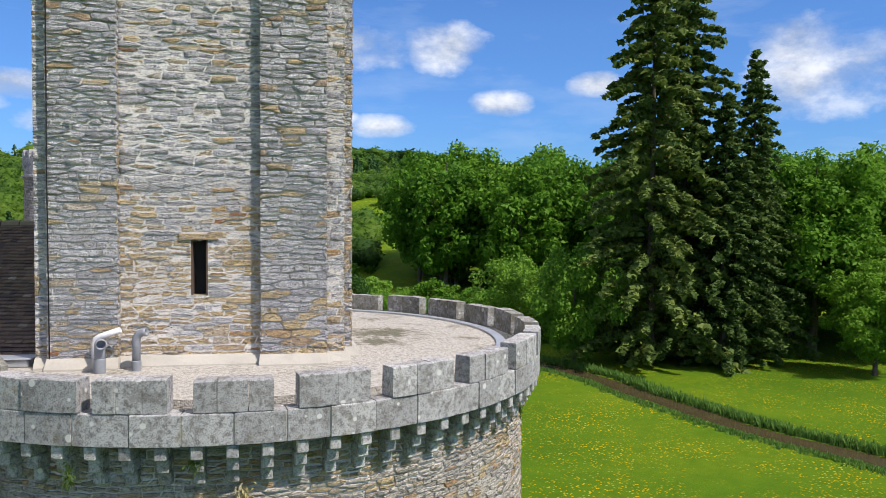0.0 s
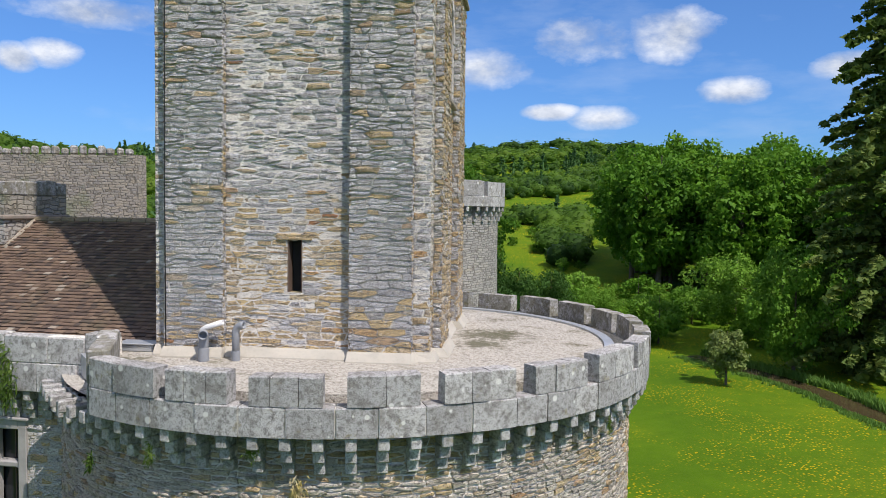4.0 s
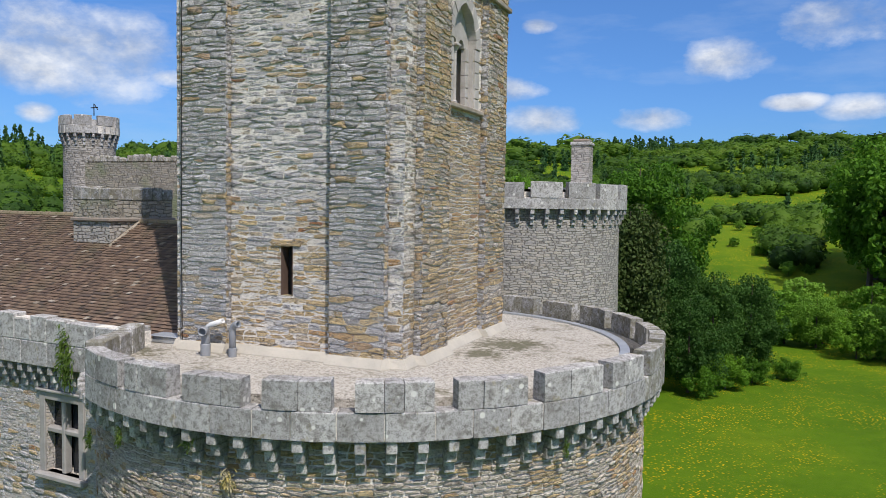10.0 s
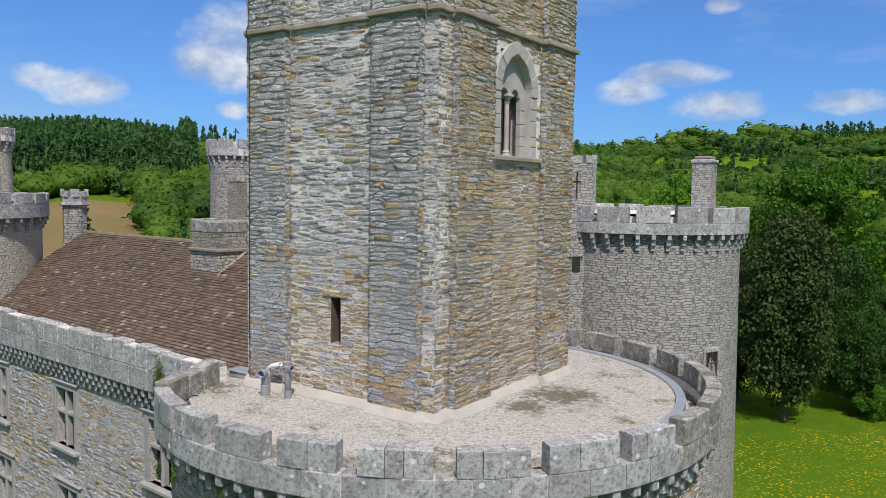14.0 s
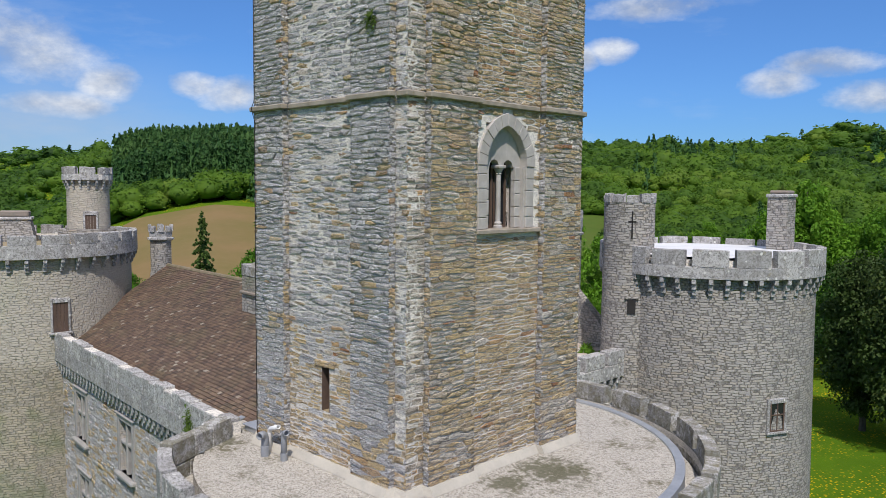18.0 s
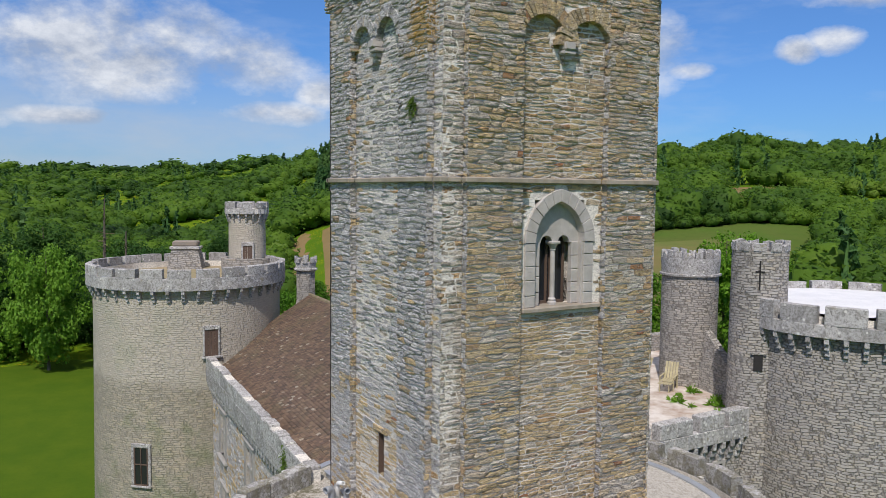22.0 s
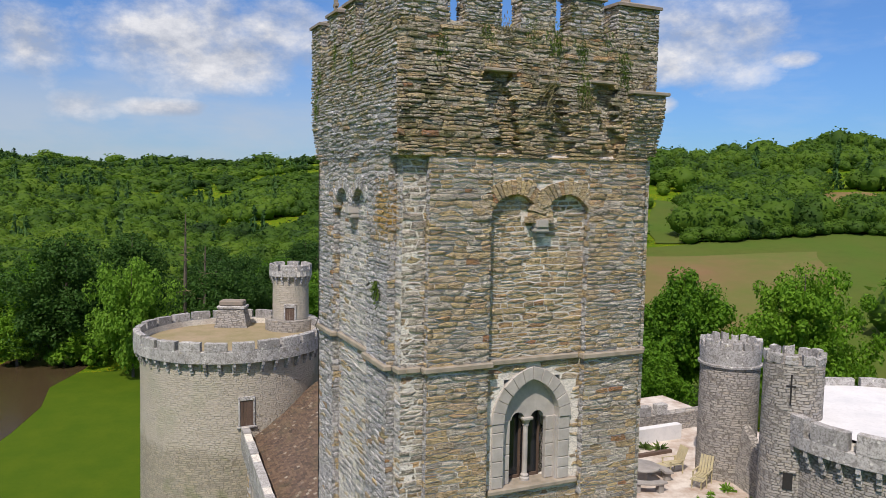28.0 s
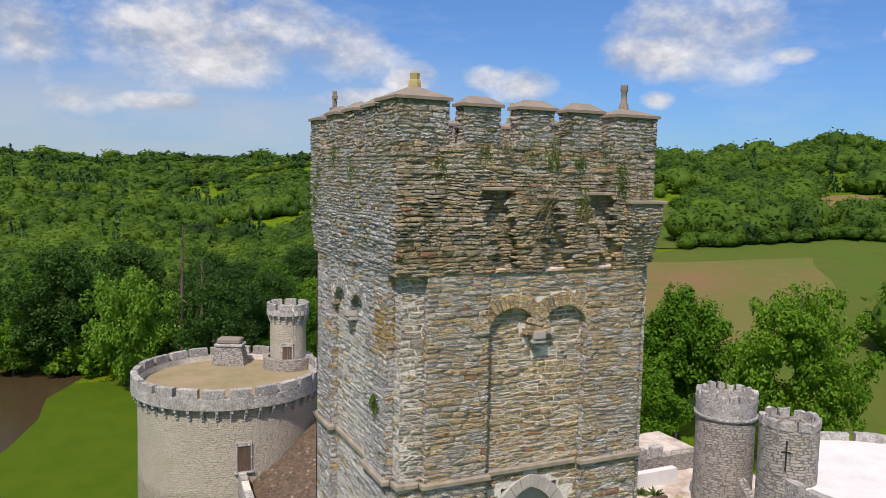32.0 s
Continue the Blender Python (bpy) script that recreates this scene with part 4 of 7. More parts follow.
MAT_STRING = plain("lichened_moulding", (0.35, 0.305, 0.245), (0.22, 0.195, 0.15), 3.2, 0.9, 0.5, 0.0, (0.50, 0.28, 0.06))


def keep_walls():
    box("core", KX0, KX1 - 0.5, KY0 + 0.3, KY1, 17.6, 31.2, MAT_MORTAR, keep)
    # face towards the south, with the loophole cut through
    sx0, sx1, sz0, sz1 = SLIT
    face = thing("face_wall", "", "")
    face.parent = keep
    for x0, x1, z0, z1 in ((KX0, sx0, 17.6, 31.2), (sx1, KX1, 17.6, 31.2), (sx0, sx1, 17.6, sz0), (sx0, sx1, sz1, 31.2)):
        box("backing", x0, x1, KY0, KY0 + 0.3, z0, z1, MAT_MORTAR, face)
    # black sheet closes the slit and paints the shade within
    box("loophole", sx0 - 0.02, sx1 + 0.02, KY0 + 0.27, KY0 + 0.29, sz0 - 0.02, sz1 + 0.02, MAT_UNLIT, face, "near-black sheet for the shade in the narrow loophole")
    box("jamb", sx0 - 0.01, sx0 + 0.03, KY0 + 0.004, KY0 + 0.26, sz0, sz1, MAT_WOOD, face, "brown jamb stone of the loophole")
    box("jamb", sx1 - 0.03, sx1 + 0.01, KY0 + 0.004, KY0 + 0.26, sz0, sz1, MAT_WOOD, face, "brown jamb stone of the loophole")
    box("sill", sx0, sx1, KY0 + 0.004, KY0 + 0.26, sz0 - 0.01, sz0 + 0.02, MAT_DIRT, face, "brown sill of the loophole")
    pil = [("a", AXW, AX0), ("a", AX1, AXE), ("b", BYS, BY0), ("b", BY1, BYN)]
    rec_a = flat((AX0, KY0), (1, 0), (0, -1))

    def skip_a(u0, u1, v0, v1):
        x0, x1 = AX0 + u0, AX0 + u1
        return any(0.5 < math.hypot(((x0 + x1) / 2 - cx), (v0 + v1) / 2 - 29.95) < 0.78 and (v0 + v1) / 2 > 29.95 for cx in (-1.74, -0.46))

    lay_rubble("rubble_facing", rec_a, AX1 - AX0, 13.1, 31, face, 18.1, skip_a, lambda u, v: warm_a(u + AX0 - KX0, v), singles=lambda u, v: 18.6 < v < 21.9, cut=(sx0 - AX0, sx1 - AX0, sz0, sz1))
    # lintel over the loophole
    box("lintel", sx0 - 0.22, sx1 + 0.2, KY0 - 0.045, KY0 + 0.2, sz1, sz1 + 0.13, MAT_WARM, face, "flat brown lintel stone", 0.015)
    # pilasters: mortar body and facing stones on front and flanks
    for seed, (side, p0, p1) in enumerate(pil):
        pl = thing("pilaster", "", "")
        pl.parent = keep
        top = 31.2
        if side == "a":
            box("backing", p0 + 0.02, p1 - 0.02, KY0 - PW + 0.02, KY0 + 0.05, 17.7, top, MAT_MORTAR, pl)
            lay_rubble("rubble_facing", flat((p0, KY0 - PW), (1, 0), (0, -1)), p1 - p0, top - 18.1, 40 + seed, pl, 18.1, None, lambda u, v, q=p0: warm_a(u + q - KX0, v), course=(0.07, 0.19), singles=lambda u, v: v < 21.5)
            for x, nx in ((p0, -1), (p1, 1)):
                lay_rubble("rubble_flank", flat((x, KY0 - PW if nx > 0 else KY0), (0, 1 if nx > 0 else -1), (nx, 0)), PW, top - 18.1, 60 + seed * 2 + nx, pl, 18.1, None, lambda u, v: 0.25, (0.09, 0.2), (1.0, 2.0), (0.0, 0.014))
        else:
            box("backing", KX1 - 0.05, KX1 + PW - 0.02, p0 + 0.02, p1 - 0.02, 17.7, top, MAT_MORTAR, pl)
            lay_rubble("rubble_facing", flat((KX1 + PW, p0), (0, 1), (1, 0)), p1 - p0, top - 18.1, 40 + seed, pl, 18.1, None, lambda u, v, q=p0: warm_b(u + q - KY0, v), course=(0.07, 0.19), singles=lambda u, v: 22 < v < 25.5, mats=EASTERN)
            for y, ny in ((p0, -1), (p1, 1)):
                lay_rubble("rubble_flank", flat((KX1 if ny < 0 else KX1 + PW, y), (1 if ny < 0 else -1, 0), (0, ny)), PW, top - 18.1, 60 + seed * 2 + ny, pl, 18.1, None, lambda u, v: 0.3, (0.09, 0.2), (1.0, 2.0), (0.0, 0.014))
    # face towards the east, with the twin window cut through
    east = thing("face_wall", "", "")
    east.parent = keep
    cy, zb, zs = WIN
    rec_b = flat((KX1, BY0), (0, 1), (1, 0))
    for y0, y1, z0, z1 in ((KY0, cy - 0.72, 17.6, 31.2), (cy + 0.72, KY1, 17.6, 31.2), (cy - 0.72, cy + 0.72, 17.6, zb), (cy - 0.72, cy + 0.72, 26.36, 31.2)):
        box("backing", KX1 - 0.5, KX1 - 0.004, y0, y1, z0, z1, MAT_MORTAR, east)

    def skip_b(u0, u1, v0, v1):
        y0, y1, m = BY0 + u0, BY0 + u1, (v0 + v1) / 2
        ym = (y0 + y1) / 2
        if 23.83 < v1 and v0 < 26.75:
            if v0 < zs + 0.05 and y1 > cy - 1.0 and y0 < cy + (0.98 if int(v0 * 3.1) % 2 else 1.12) and v1 > 23.83:
                return True
            if any(pointed(y, z, cy, zs, 1.0, 1.16) for y in (y0, ym, y1) for z in (v0, v1)):
                return True
        if 29.4 < v1 and v0 < 31:
            for cx in (20.75, 22.06):
                if 0.6 < math.hypot(ym - cx, m - 29.78) < 0.97 and m > 29.78:
                    return True
        return abs(ym - 21.45) < 0.24 and 29.3 < m < 29.95

    lay_rubble("rubble_facing", rec_b, BY1 - BY0, 13.1, 77, east, 18.1, skip_b, lambda u, v: warm_b(u + BY0 - KY0, v), singles=lambda u, v: 20.9 < v < 23.7, mats=EASTERN)
    # plain strips of wall between the pilasters and the corners
    for wall, o, u, n, wd, seed in ((face, (KX0, KY0), (1, 0), (0, -1), AXW - KX0, 81), (face, (AXE, KY0), (1, 0), (0, -1), KX1 - AXE, 82), (east, (KX1, KY0), (0, 1), (1, 0), BYS - KY0, 83), (east, (KX1, BYN), (0, 1), (1, 0), KY1 - BYN, 84)):
        lay_rubble("rubble_corner", flat(o, u, n), wd, 13.1, seed, wall, 18.1, None, lambda a, v: 0.1 + 0.6 * smooth(-v, -20.6, -18.9), (0.08, 0.2), (1.4, 3.0), (0.0, 0.02), None, EASTERN if wall == east else None)


keep_walls()
string_course(26.72, 26.84, 0.09, keep)


def twin_window():
    """The pointed window with its two lights, column and tympanum."""
    cy, zb, zs = WIN
    w = thing("twin_window", "pale limestone twin-light window under a pointed arch", "")
    w.parent = keep
    tw = lambda dy, dz, d: (KX1 + d, cy + dy, zs + dz)
    ti = lambda y, z, d: (KX1 + d, y, z)
    inner, outer = arch_curve(0.70, 0.92, 12), arch_curve(1.02, 1.22, 12)
    voussoirs(w, inner, outer, tw, 0.05, MAT_LIMESTONE, 2)
    jamb_stones(w, cy - 1.0, cy - 0.70, zb, zs, ti, 0.035, MAT_LIMESTONE, 3, 0.0, -1)
    jamb_stones(w, cy + 0.70, cy + 1.0, zb, zs, ti, 0.035, MAT_LIMESTONE, 4, 0.28, 1)
    box("sill", KX1 - 0.4, KX1 + 0.12, cy - 1.1, cy + 1.2, 23.84, zb, MAT_STRING, w, "projecting lichened sill", 0.02)
    # reveal: inner order of squared stones
    for q in (-0.70, 0.70):
        box("reveal", KX1 - 0.5, KX1 - 0.02, cy + q - 0.04, cy + q + 0.04, zb, zs, MAT_LIMESTONE, w)
    jamb_stones(w, cy + 0.46, cy + 0.69, zb, zs, ti, -0.12, MAT_LIMESTONE, 8)
    jamb_stones(w, cy - 0.69, cy - 0.46, zb, zs, ti, -0.12, MAT_LIMESTONE, 9)
    # tympanum: plate under the arch with two round-headed lights cut out of its lower edge
    n = 12
    edge = [(dy, dz) for dy, dz in arch_curve(0.72, 0.94, n)]
    low = []
    for c in (0.25, -0.25):
        low += [(c + 0.17 * math.cos(math.pi * i / 8), 0.17 * math.sin(math.pi * i / 8) - 0.02) for i in range(9)]
    bm = bmesh.new()
    front = [bm.verts.new(tw(a, b, -0.16)) for a, b in edge[::-1] + low[::-1]]
    f = bm.faces.new(front)
    bmesh.ops.triangulate(bm, faces=[f])
    ext = bmesh.ops.extrude_face_region(bm, geom=bm.faces[:])
    bmesh.ops.translate(bm, vec=(-0.2, 0, 0), verts=[v for v in ext["geom"] if isinstance(v, bmesh.types.BMVert)])
    part("tympanum", bm, MAT_LIMESTONE, w, "plain carved tympanum slab")
    x = KX1 - 0.24
    prof = [(0.11, zb), (0.11, zb + 0.05), (0.085, zb + 0.08), (0.095, zb + 0.12), (0.062, zb + 0.16), (0.058, zs - 0.2), (0.075, zs - 0.18), (0.062, zs - 0.16), (0.12, zs - 0.05)]
    ring("column", (x, cy), prof, MAT_LIMESTONE, w, 16)
    box("capital", x - 0.13, x + 0.13, cy - 0.13, cy + 0.13, zs - 0.05, zs + 0.02, MAT_LIMESTONE, w, bevel=0.015)
    for s in (-1, 1):
        c = cy + s * 0.25
        pane = thing("light", "", "")
        pane.parent = w
        box("pane", KX1 - 0.44, KX1 - 0.43, c - 0.24, c + 0.24, zb, zs + 0.2, MAT_GLASS, pane, "dark glazed pane")
        for q in (-0.19, 0.19):
            box("frame", KX1 - 0.43, KX1 - 0.39, c + q - 0.025, c + q + 0.025, zb, zs + 0.12, MAT_WOOD, pane)
        box("frame", KX1 - 0.43, KX1 - 0.39, c - 0.17, c + 0.17, zb, zb + 0.07, MAT_WOOD, pane)
    # black sheet painted as the unlit inside behind the window
    box("back", KX1 - 0.52, KX1 - 0.5, cy - 0.74, cy + 0.74, zb, 26.4, MAT_UNLIT, w)


twin_window()


def blind_arches(frame_fn, centres, zs, half, ring_w, bracket_at, parent, mat=MAT_WARM):
    """A pair of blind round arches that meet on a carved bracket."""
    g = thing("blind_arches", "pair of blind round arches on a carved bracket", "")
    g.parent = parent
    for c in centres:
        inner = [(-half * math.cos(math.pi * i / 22), half * math.sin(math.pi * i / 22)) for i in range(23)]
        outer = [((half + ring_w) * a / half, (half + ring_w) * b / half) for a, b in inner]
        voussoirs(g, inner, outer, lambda a, b, d, q=c: frame_fn(q + a, zs + b, d), 0.175, mat, 1, "voussoir")
    bm = bmesh.new()
    for z0, z1, hw, d in ((zs - 0.1, zs + 0.08, 0.15, 0.24), (zs - 0.2, zs - 0.1, 0.18, 0.21), (zs - 0.32, zs - 0.2, 0.12, 0.15), (zs - 0.42, zs - 0.32, 0.08, 0.09)):
        vs = [bm.verts.new(frame_fn(bracket_at + a, z, e)) for z in (z0, z1) for a, e in ((-hw, -0.1), (hw, -0.1), (hw, d), (-hw, d))]
        for q in ((0, 1, 2, 3), (4, 5, 6, 7), (0, 1, 5, 4), (1, 2, 6, 5), (2, 3, 7, 6), (3, 0, 4, 7)):
            bm.faces.new([vs[i] for i in q])
    bmesh.ops.recalc_face_normals(bm, faces=bm.faces[:])
    bmesh.ops.bevel(bm, geom=bm.edges[:], offset=0.025, segments=2, affect="EDGES")
    part("bracket", bm, MAT_LIMESTONE, g, "weathered carved stone bracket")


blind_arches(lambda a, z, d: (KX1 + d, a, z), (20.75, 22.06), 29.78, 0.59, 0.38, 21.4, keep)
blind_arches(lambda a, z, d: (a, KY0 - d, z), (-1.74, -0.46), 29.95, 0.48, 0.28, -1.1, keep, MAT_COOL)
# wall above and between the blind arches comes forward to the pilasters
def spandrel():
    for ax in (0, 1):
        cs, hw, zs = (((20.75, 22.06), 0.59, 29.78), ((-1.74, -0.46), 0.48, 29.95))[ax]
        a0, a1 = ((BY0, BY1), (AX0, AX1))[ax]
        fn = (lambda a, z, d: (KX1 + d, a, z)) if ax == 0 else (lambda a, z, d: (a, KY0 - d, z))
        verts, faces, n = [], [], 60
        for i in range(n + 1):
            a = a0 + (a1 - a0) * i / n
            low = zs
            for c in cs:
                if abs(a - c) < hw + 0.04:
                    low = zs + math.sqrt((hw + 0.04) ** 2 - (a - c) ** 2)
            verts += [fn(a, low, -0.02), fn(a, low, PW - 0.035), fn(a, 31.2, PW - 0.035)]
        for i in range(n):
            faces += [(3 * i, 3 * i + 3, 3 * i + 4, 3 * i + 1), (3 * i + 1, 3 * i + 4, 3 * i + 5, 3 * i + 2)]
        mesh_object("spandrel", verts, faces, MAT_MORTAR, keep)
    for ax in (0, 1):
        cs, hw, zs = (((20.75, 22.06), 0.59, 29.78), ((-1.74, -0.46), 0.48, 29.95))[ax]
        a0, a1 = ((BY0, BY1), (AX0, AX1))[ax]
        fn = flat((KX1 + PW - 0.02, a0), (0, 1), (1, 0)) if ax == 0 else flat((a0, KY0 - PW + 0.02), (1, 0), (0, -1))
        out = hw + (0.38, 0.28)[ax]

        def sk(u0, u1, v0, v1):
            return any(math.hypot(a0 + (u0 + u1) / 2 - c, (v0 + v1) / 2 - zs) < out - 0.03 for c in cs)
        lay_rubble("rubble_facing", fn, a1 - a0, 31.2 - zs, 93 + ax, keep, zs, sk, (lambda u, v: 0.5) if ax == 0 else (lambda u, v: 0.1), mats=EASTERN if ax == 0 else None)


spandrel()

# head of the keep: the wall leans out on a corbelled flare and carries the battlement
HX0, HX1, HY0, HY1 = KX0 - 0.12, KX1 + PW + 0.14, KY0 - PW - 0.10, 24.22
HEAD_T = 33.80


def flare(z):
    return smooth(z, 30.9, 32.3)


def keep_head():
    x0, x1, y0, y1 = KX0, KX1 + PW, KY0 - PW, BYN
    verts, faces = [], []
    levels = (31.15, 31.5, 31.9, 32.3, 32.9, 33.25, HEAD_T)
    for z in levels:
        f = flare(z)
        a, b, c, d = x0 + (HX0 - x0) * f + 0.03, x1 + (HX1 - x1) * f - 0.03 - 0.24 * smooth(z, 31.1, 31.5) * smooth(-z, -33.2, -32.95), y0 + (HY0 - y0) * f + 0.03, y1 + (HY1 - y1) * f - 0.03
        verts += [(a, c, z), (b, c, z), (b, d, z), (a, d, z)]
    for i in range(len(levels) - 1):
        for j in range(4):
            faces.append((4 * i + j, 4 * i + (j + 1) % 4, 4 * i + 4 + (j + 1) % 4, 4 * i + 4 + j))
    faces.append((3, 2, 1, 0))
    t = 4 * (len(levels) - 1)
    inn = len(verts)
    w = 0.5
    verts += [(HX0 + w, HY0 + w, HEAD_T), (HX1 - w, HY0 + w, HEAD_T), (HX1 - w, HY1 - w, HEAD_T), (HX0 + w, HY1 - w, HEAD_T)]
    verts += [(HX0 + w, HY0 + w, 33.2), (HX1 - w, HY0 + w, 33.2), (HX1 - w, HY1 - w, 33.2), (HX0 + w, HY1 - w, 33.2)]
    for j in range(4):
        k2 = (j + 1) % 4
        faces.append((t + j, t + k2, inn + k2, inn + j))
        faces.append((inn + j, inn + k2, inn + 4 + k2, inn + 4 + j))
    faces.append((inn + 4, inn + 5, inn + 6, inn + 7))
    head = mesh_object("head_wall", verts, faces, MAT_MORTAR, keep)
    # narrow recesses between the stumps of the lost machicolation: bottom edges, top edges, height
    slots = ((20.27, 20.76, 19.98, 20.42, 32.88), (21.6, 21.98, 21.22, 21.6, 32.7), (22.86, 23.25, 22.52, 22.9, 32.8))

    def on_b(u, v, d):
        f = flare(v)
        y = y0 + (HY0 - y0) * f + u * ((y1 + (HY1 - y1) * f) - (y0 + (HY0 - y0) * f)) / (y1 - y0)
        return (x1 + (HX1 - x1) * f + d, y, v)

    def on_a(u, v, d):
        f = flare(v)
        x = x0 + (HX0 - x0) * f + u * ((x1 + (HX1 - x1) * f) - (x0 + (HX0 - x0) * f)) / (x1 - x0)
        return (x, y0 + (HY0 - y0) * f - d, v)

    def push(u, v):
        y = y0 + u
        for a0, a1, b0, b1, zt in slots:
            f = (v - 31.2) / (zt - 31.2)
            if 0 < f < 1 and a0 + (b0 - a0) * f - 0.03 < y < a1 + (b1 - a1) * f + 0.03:
                return -0.1 - 0.1 * f
        return 0.0

    mm = (MAT_MOSSY, MAT_WARM, MAT_MOSSY_J, MAT_WARM_J)
    lay_rubble("rubble_facing", on_b, y1 - y0, HEAD_T - 31.15, 120, head, 31.15, None, lambda u, v: 0.75 - 0.5 * smooth(v, 31.2, 32.8), (0.055, 0.14), (1.6, 4.5), (0.0, 0.034), lambda u, v: 32.3 < v < 33.2 and u > 2, mm, joint=0.004, root=0.26, push=push)
    lay_rubble("rubble_facing", on_a, x1 - x0, HEAD_T - 31.15, 121, head, 31.15, None, lambda u, v: 0.15 + 0.6 * smooth(v, 31.4, 33.6), (0.055, 0.14), (1.6, 4.5), (0.0, 0.034), None, (MAT_COOL, MAT_MOSSY, MAT_COOL_J, MAT_MOSSY_J))
    # thin lintel slabs over the recesses, the last one on the stump at the corner
    for s0, s1, zt, o in ((19.84, 20.56, 32.88, 0.1), (21.12, 21.66, 32.72, 0.05), (22.42, 23.02, 32.8, 0.09)):
        box("lintel", HX1 - 0.2, HX1 + o, s0, s1, zt, zt + 0.07, MAT_STRING, keep, "thin lichened lintel slab", 0.015)
    stump = thing("stump", "", "")
    stump.parent = keep
    verts, faces = [], []
    for z, o in ((31.3, 0.0), (31.8, 0.08), (32.2, 0.14), (32.62, 0.16)):
        xb = x1 + (HX1 - x1) * flare(z)
        verts += [(xb - 0.1, 23.5, z), (xb + o, 23.5, z), (xb + o, 24.28 + o * 0.6, z), (xb - 0.1, 24.28 + o * 0.6, z)]
    for i in range(3):
        for q in range(4):
            faces.append((4 * i + q, 4 * i + (q + 1) % 4, 4 * i + 4 + (q + 1) % 4, 4 * i + 4 + q))
    mesh_object("backing", verts, faces, MAT_WALL_WING, stump)
    lay_rubble("rubble_facing", lambda u, v, d: (x1 + (HX1 - x1) * flare(v) + 0.165 * smooth(v, 31.2, 32.3) + d, 23.46 + u, v), 0.9, 1.35, 235, stump, 31.28, None, lambda u, v: 0.4, (0.055, 0.14), (1.5, 4), (0.0, 0.034), None, mm, root=0.12)
    box("slab", HX1 - 0.1, HX1 + 0.24, 23.42, 24.45, 32.62, 32.7, MAT_STRING, stump, "", 0.015)
    return head


keep_head()


def keep_battlement():
    """Capped merlons on all four sides, with finials on the corners."""
    w = 0.4

    def merlon(x0, x1, y0, y1, zt, seed, cap=0.22):
        m = thing("merlon", "", "")
        m.parent = keep
        box("backing", x0 + 0.03, x1 - 0.03, y0 + 0.03, y1 - 0.03, HEAD_T - 0.02, zt, MAT_MORTAR, m)
        mm = (MAT_MOSSY, MAT_WARM, MAT_MOSSY_J, MAT_COOL_J)
        for i, (o, u, n, wd) in enumerate((((x0, y0), (1, 0), (0, -1), x1 - x0), ((x1, y0), (0, 1), (1, 0), y1 - y0), ((x1, y1), (-1, 0), (0, 1), x1 - x0), ((x0, y1), (0, -1), (-1, 0), y1 - y0))):
            lay_rubble("rubble_facing", flat(o, u, n), wd, zt - HEAD_T, seed * 5 + i, m, HEAD_T, None, lambda a, b: 0.4, (0.055, 0.13), (1.5, 3.6), (0.0, 0.03), None, mm)
        e = 0.06
        hip = min(x1 - x0, y1 - y0) / 2 * 0.94
        v = [(x0 - e, y0 - e, zt), (x1 + e, y0 - e, zt), (x1 + e, y1 + e, zt), (x0 - e, y1 + e, zt)]
        v += [(a, b, c + 0.06) for a, b, c in v]
        v += [(x0 + hip, y0 + hip, zt + cap), (x1 - hip, y0 + hip, zt + cap), (x1 - hip, y1 - hip, zt + cap), (x0 + hip, y1 - hip, zt + cap)]
        f = [(3, 2, 1, 0)] + [(i + j, i + (j + 1) % 4, i + 4 + (j + 1) % 4, i + 4 + j) for i in (0, 4) for j in range(4)] + [(8, 9, 10, 11)]
        mesh_object("cap", v, f, MAT_SLATE, m, "hipped lichened stone cap")
        return m

    sb = ((19.4, 20.22), (20.68, 21.5), (21.88, 22.72))
    n = 0
    for x0, x1 in ((HX1 - w, HX1), (HX0, HX0 + w)):
        for a, b in sb:
            merlon(x0, x1, a, b, 34.55, n)
            n += 1
    for y0, y1 in ((HY0, HY0 + w), (HY1 - w, HY1)):
        for a, b in ((0.15, 0.9), (-1.2, -0.4), (-2.55, -1.75)):
            merlon(a, b, y0, y1, 34.55, n)
            n += 1
    c1 = merlon(HX1 - 1.05, HX1, HY0, HY0 + 1.1, 34.62, 20, 0.3)
    c2 = merlon(HX1 - 0.9, HX1, HY1 - 1.1, HY1, 34.52, 21)
    c3 = merlon(HX0, HX0 + 0.8, HY0, HY0 + 0.9, 34.5, 22)
    c4 = merlon(HX0, HX0 + 0.9, HY1 - 1.0, HY1, 34.5, 23)
    ring("finial", (HX1 - 0.58, HY0 + 0.6), [(0.14, 34.9), (0.13, 35.02), (0.1, 35.06), (0.11, 35.18), (0.01, 35.2)], MAT_LICHEN, c1, 8, label="stump of a lichened finial")
    ring("finial", (HX1 - 0.5, HY1 - 0.55), [(0.12, 34.7), (0.1, 34.85), (0.07, 34.9), (0.065, 35.12), (0.09, 35.16), (0.08, 35.28), (0.01, 35.3)], MAT_SLATE, c2, 8, label="slender grey stone finial")
    for c, x, y, mat in ((c3, HX0 + 0.45, HY0 + 0.5, MAT_SLATE), (c4, HX0 + 0.45, HY1 - 0.5, MAT_LICHEN)):
        bm = bmesh.new()
        box_bm(bm, x - 0.11, x + 0.11, y - 0.11, y + 0.11, 34.7, 34.86)
        box_bm(bm, x - 0.05, x + 0.05, y - 0.05, y + 0.05, 34.86, 35.28)
        box_bm(bm, x - 0.13, x + 0.13, y - 0.045, y + 0.045, 35.06, 35.16)
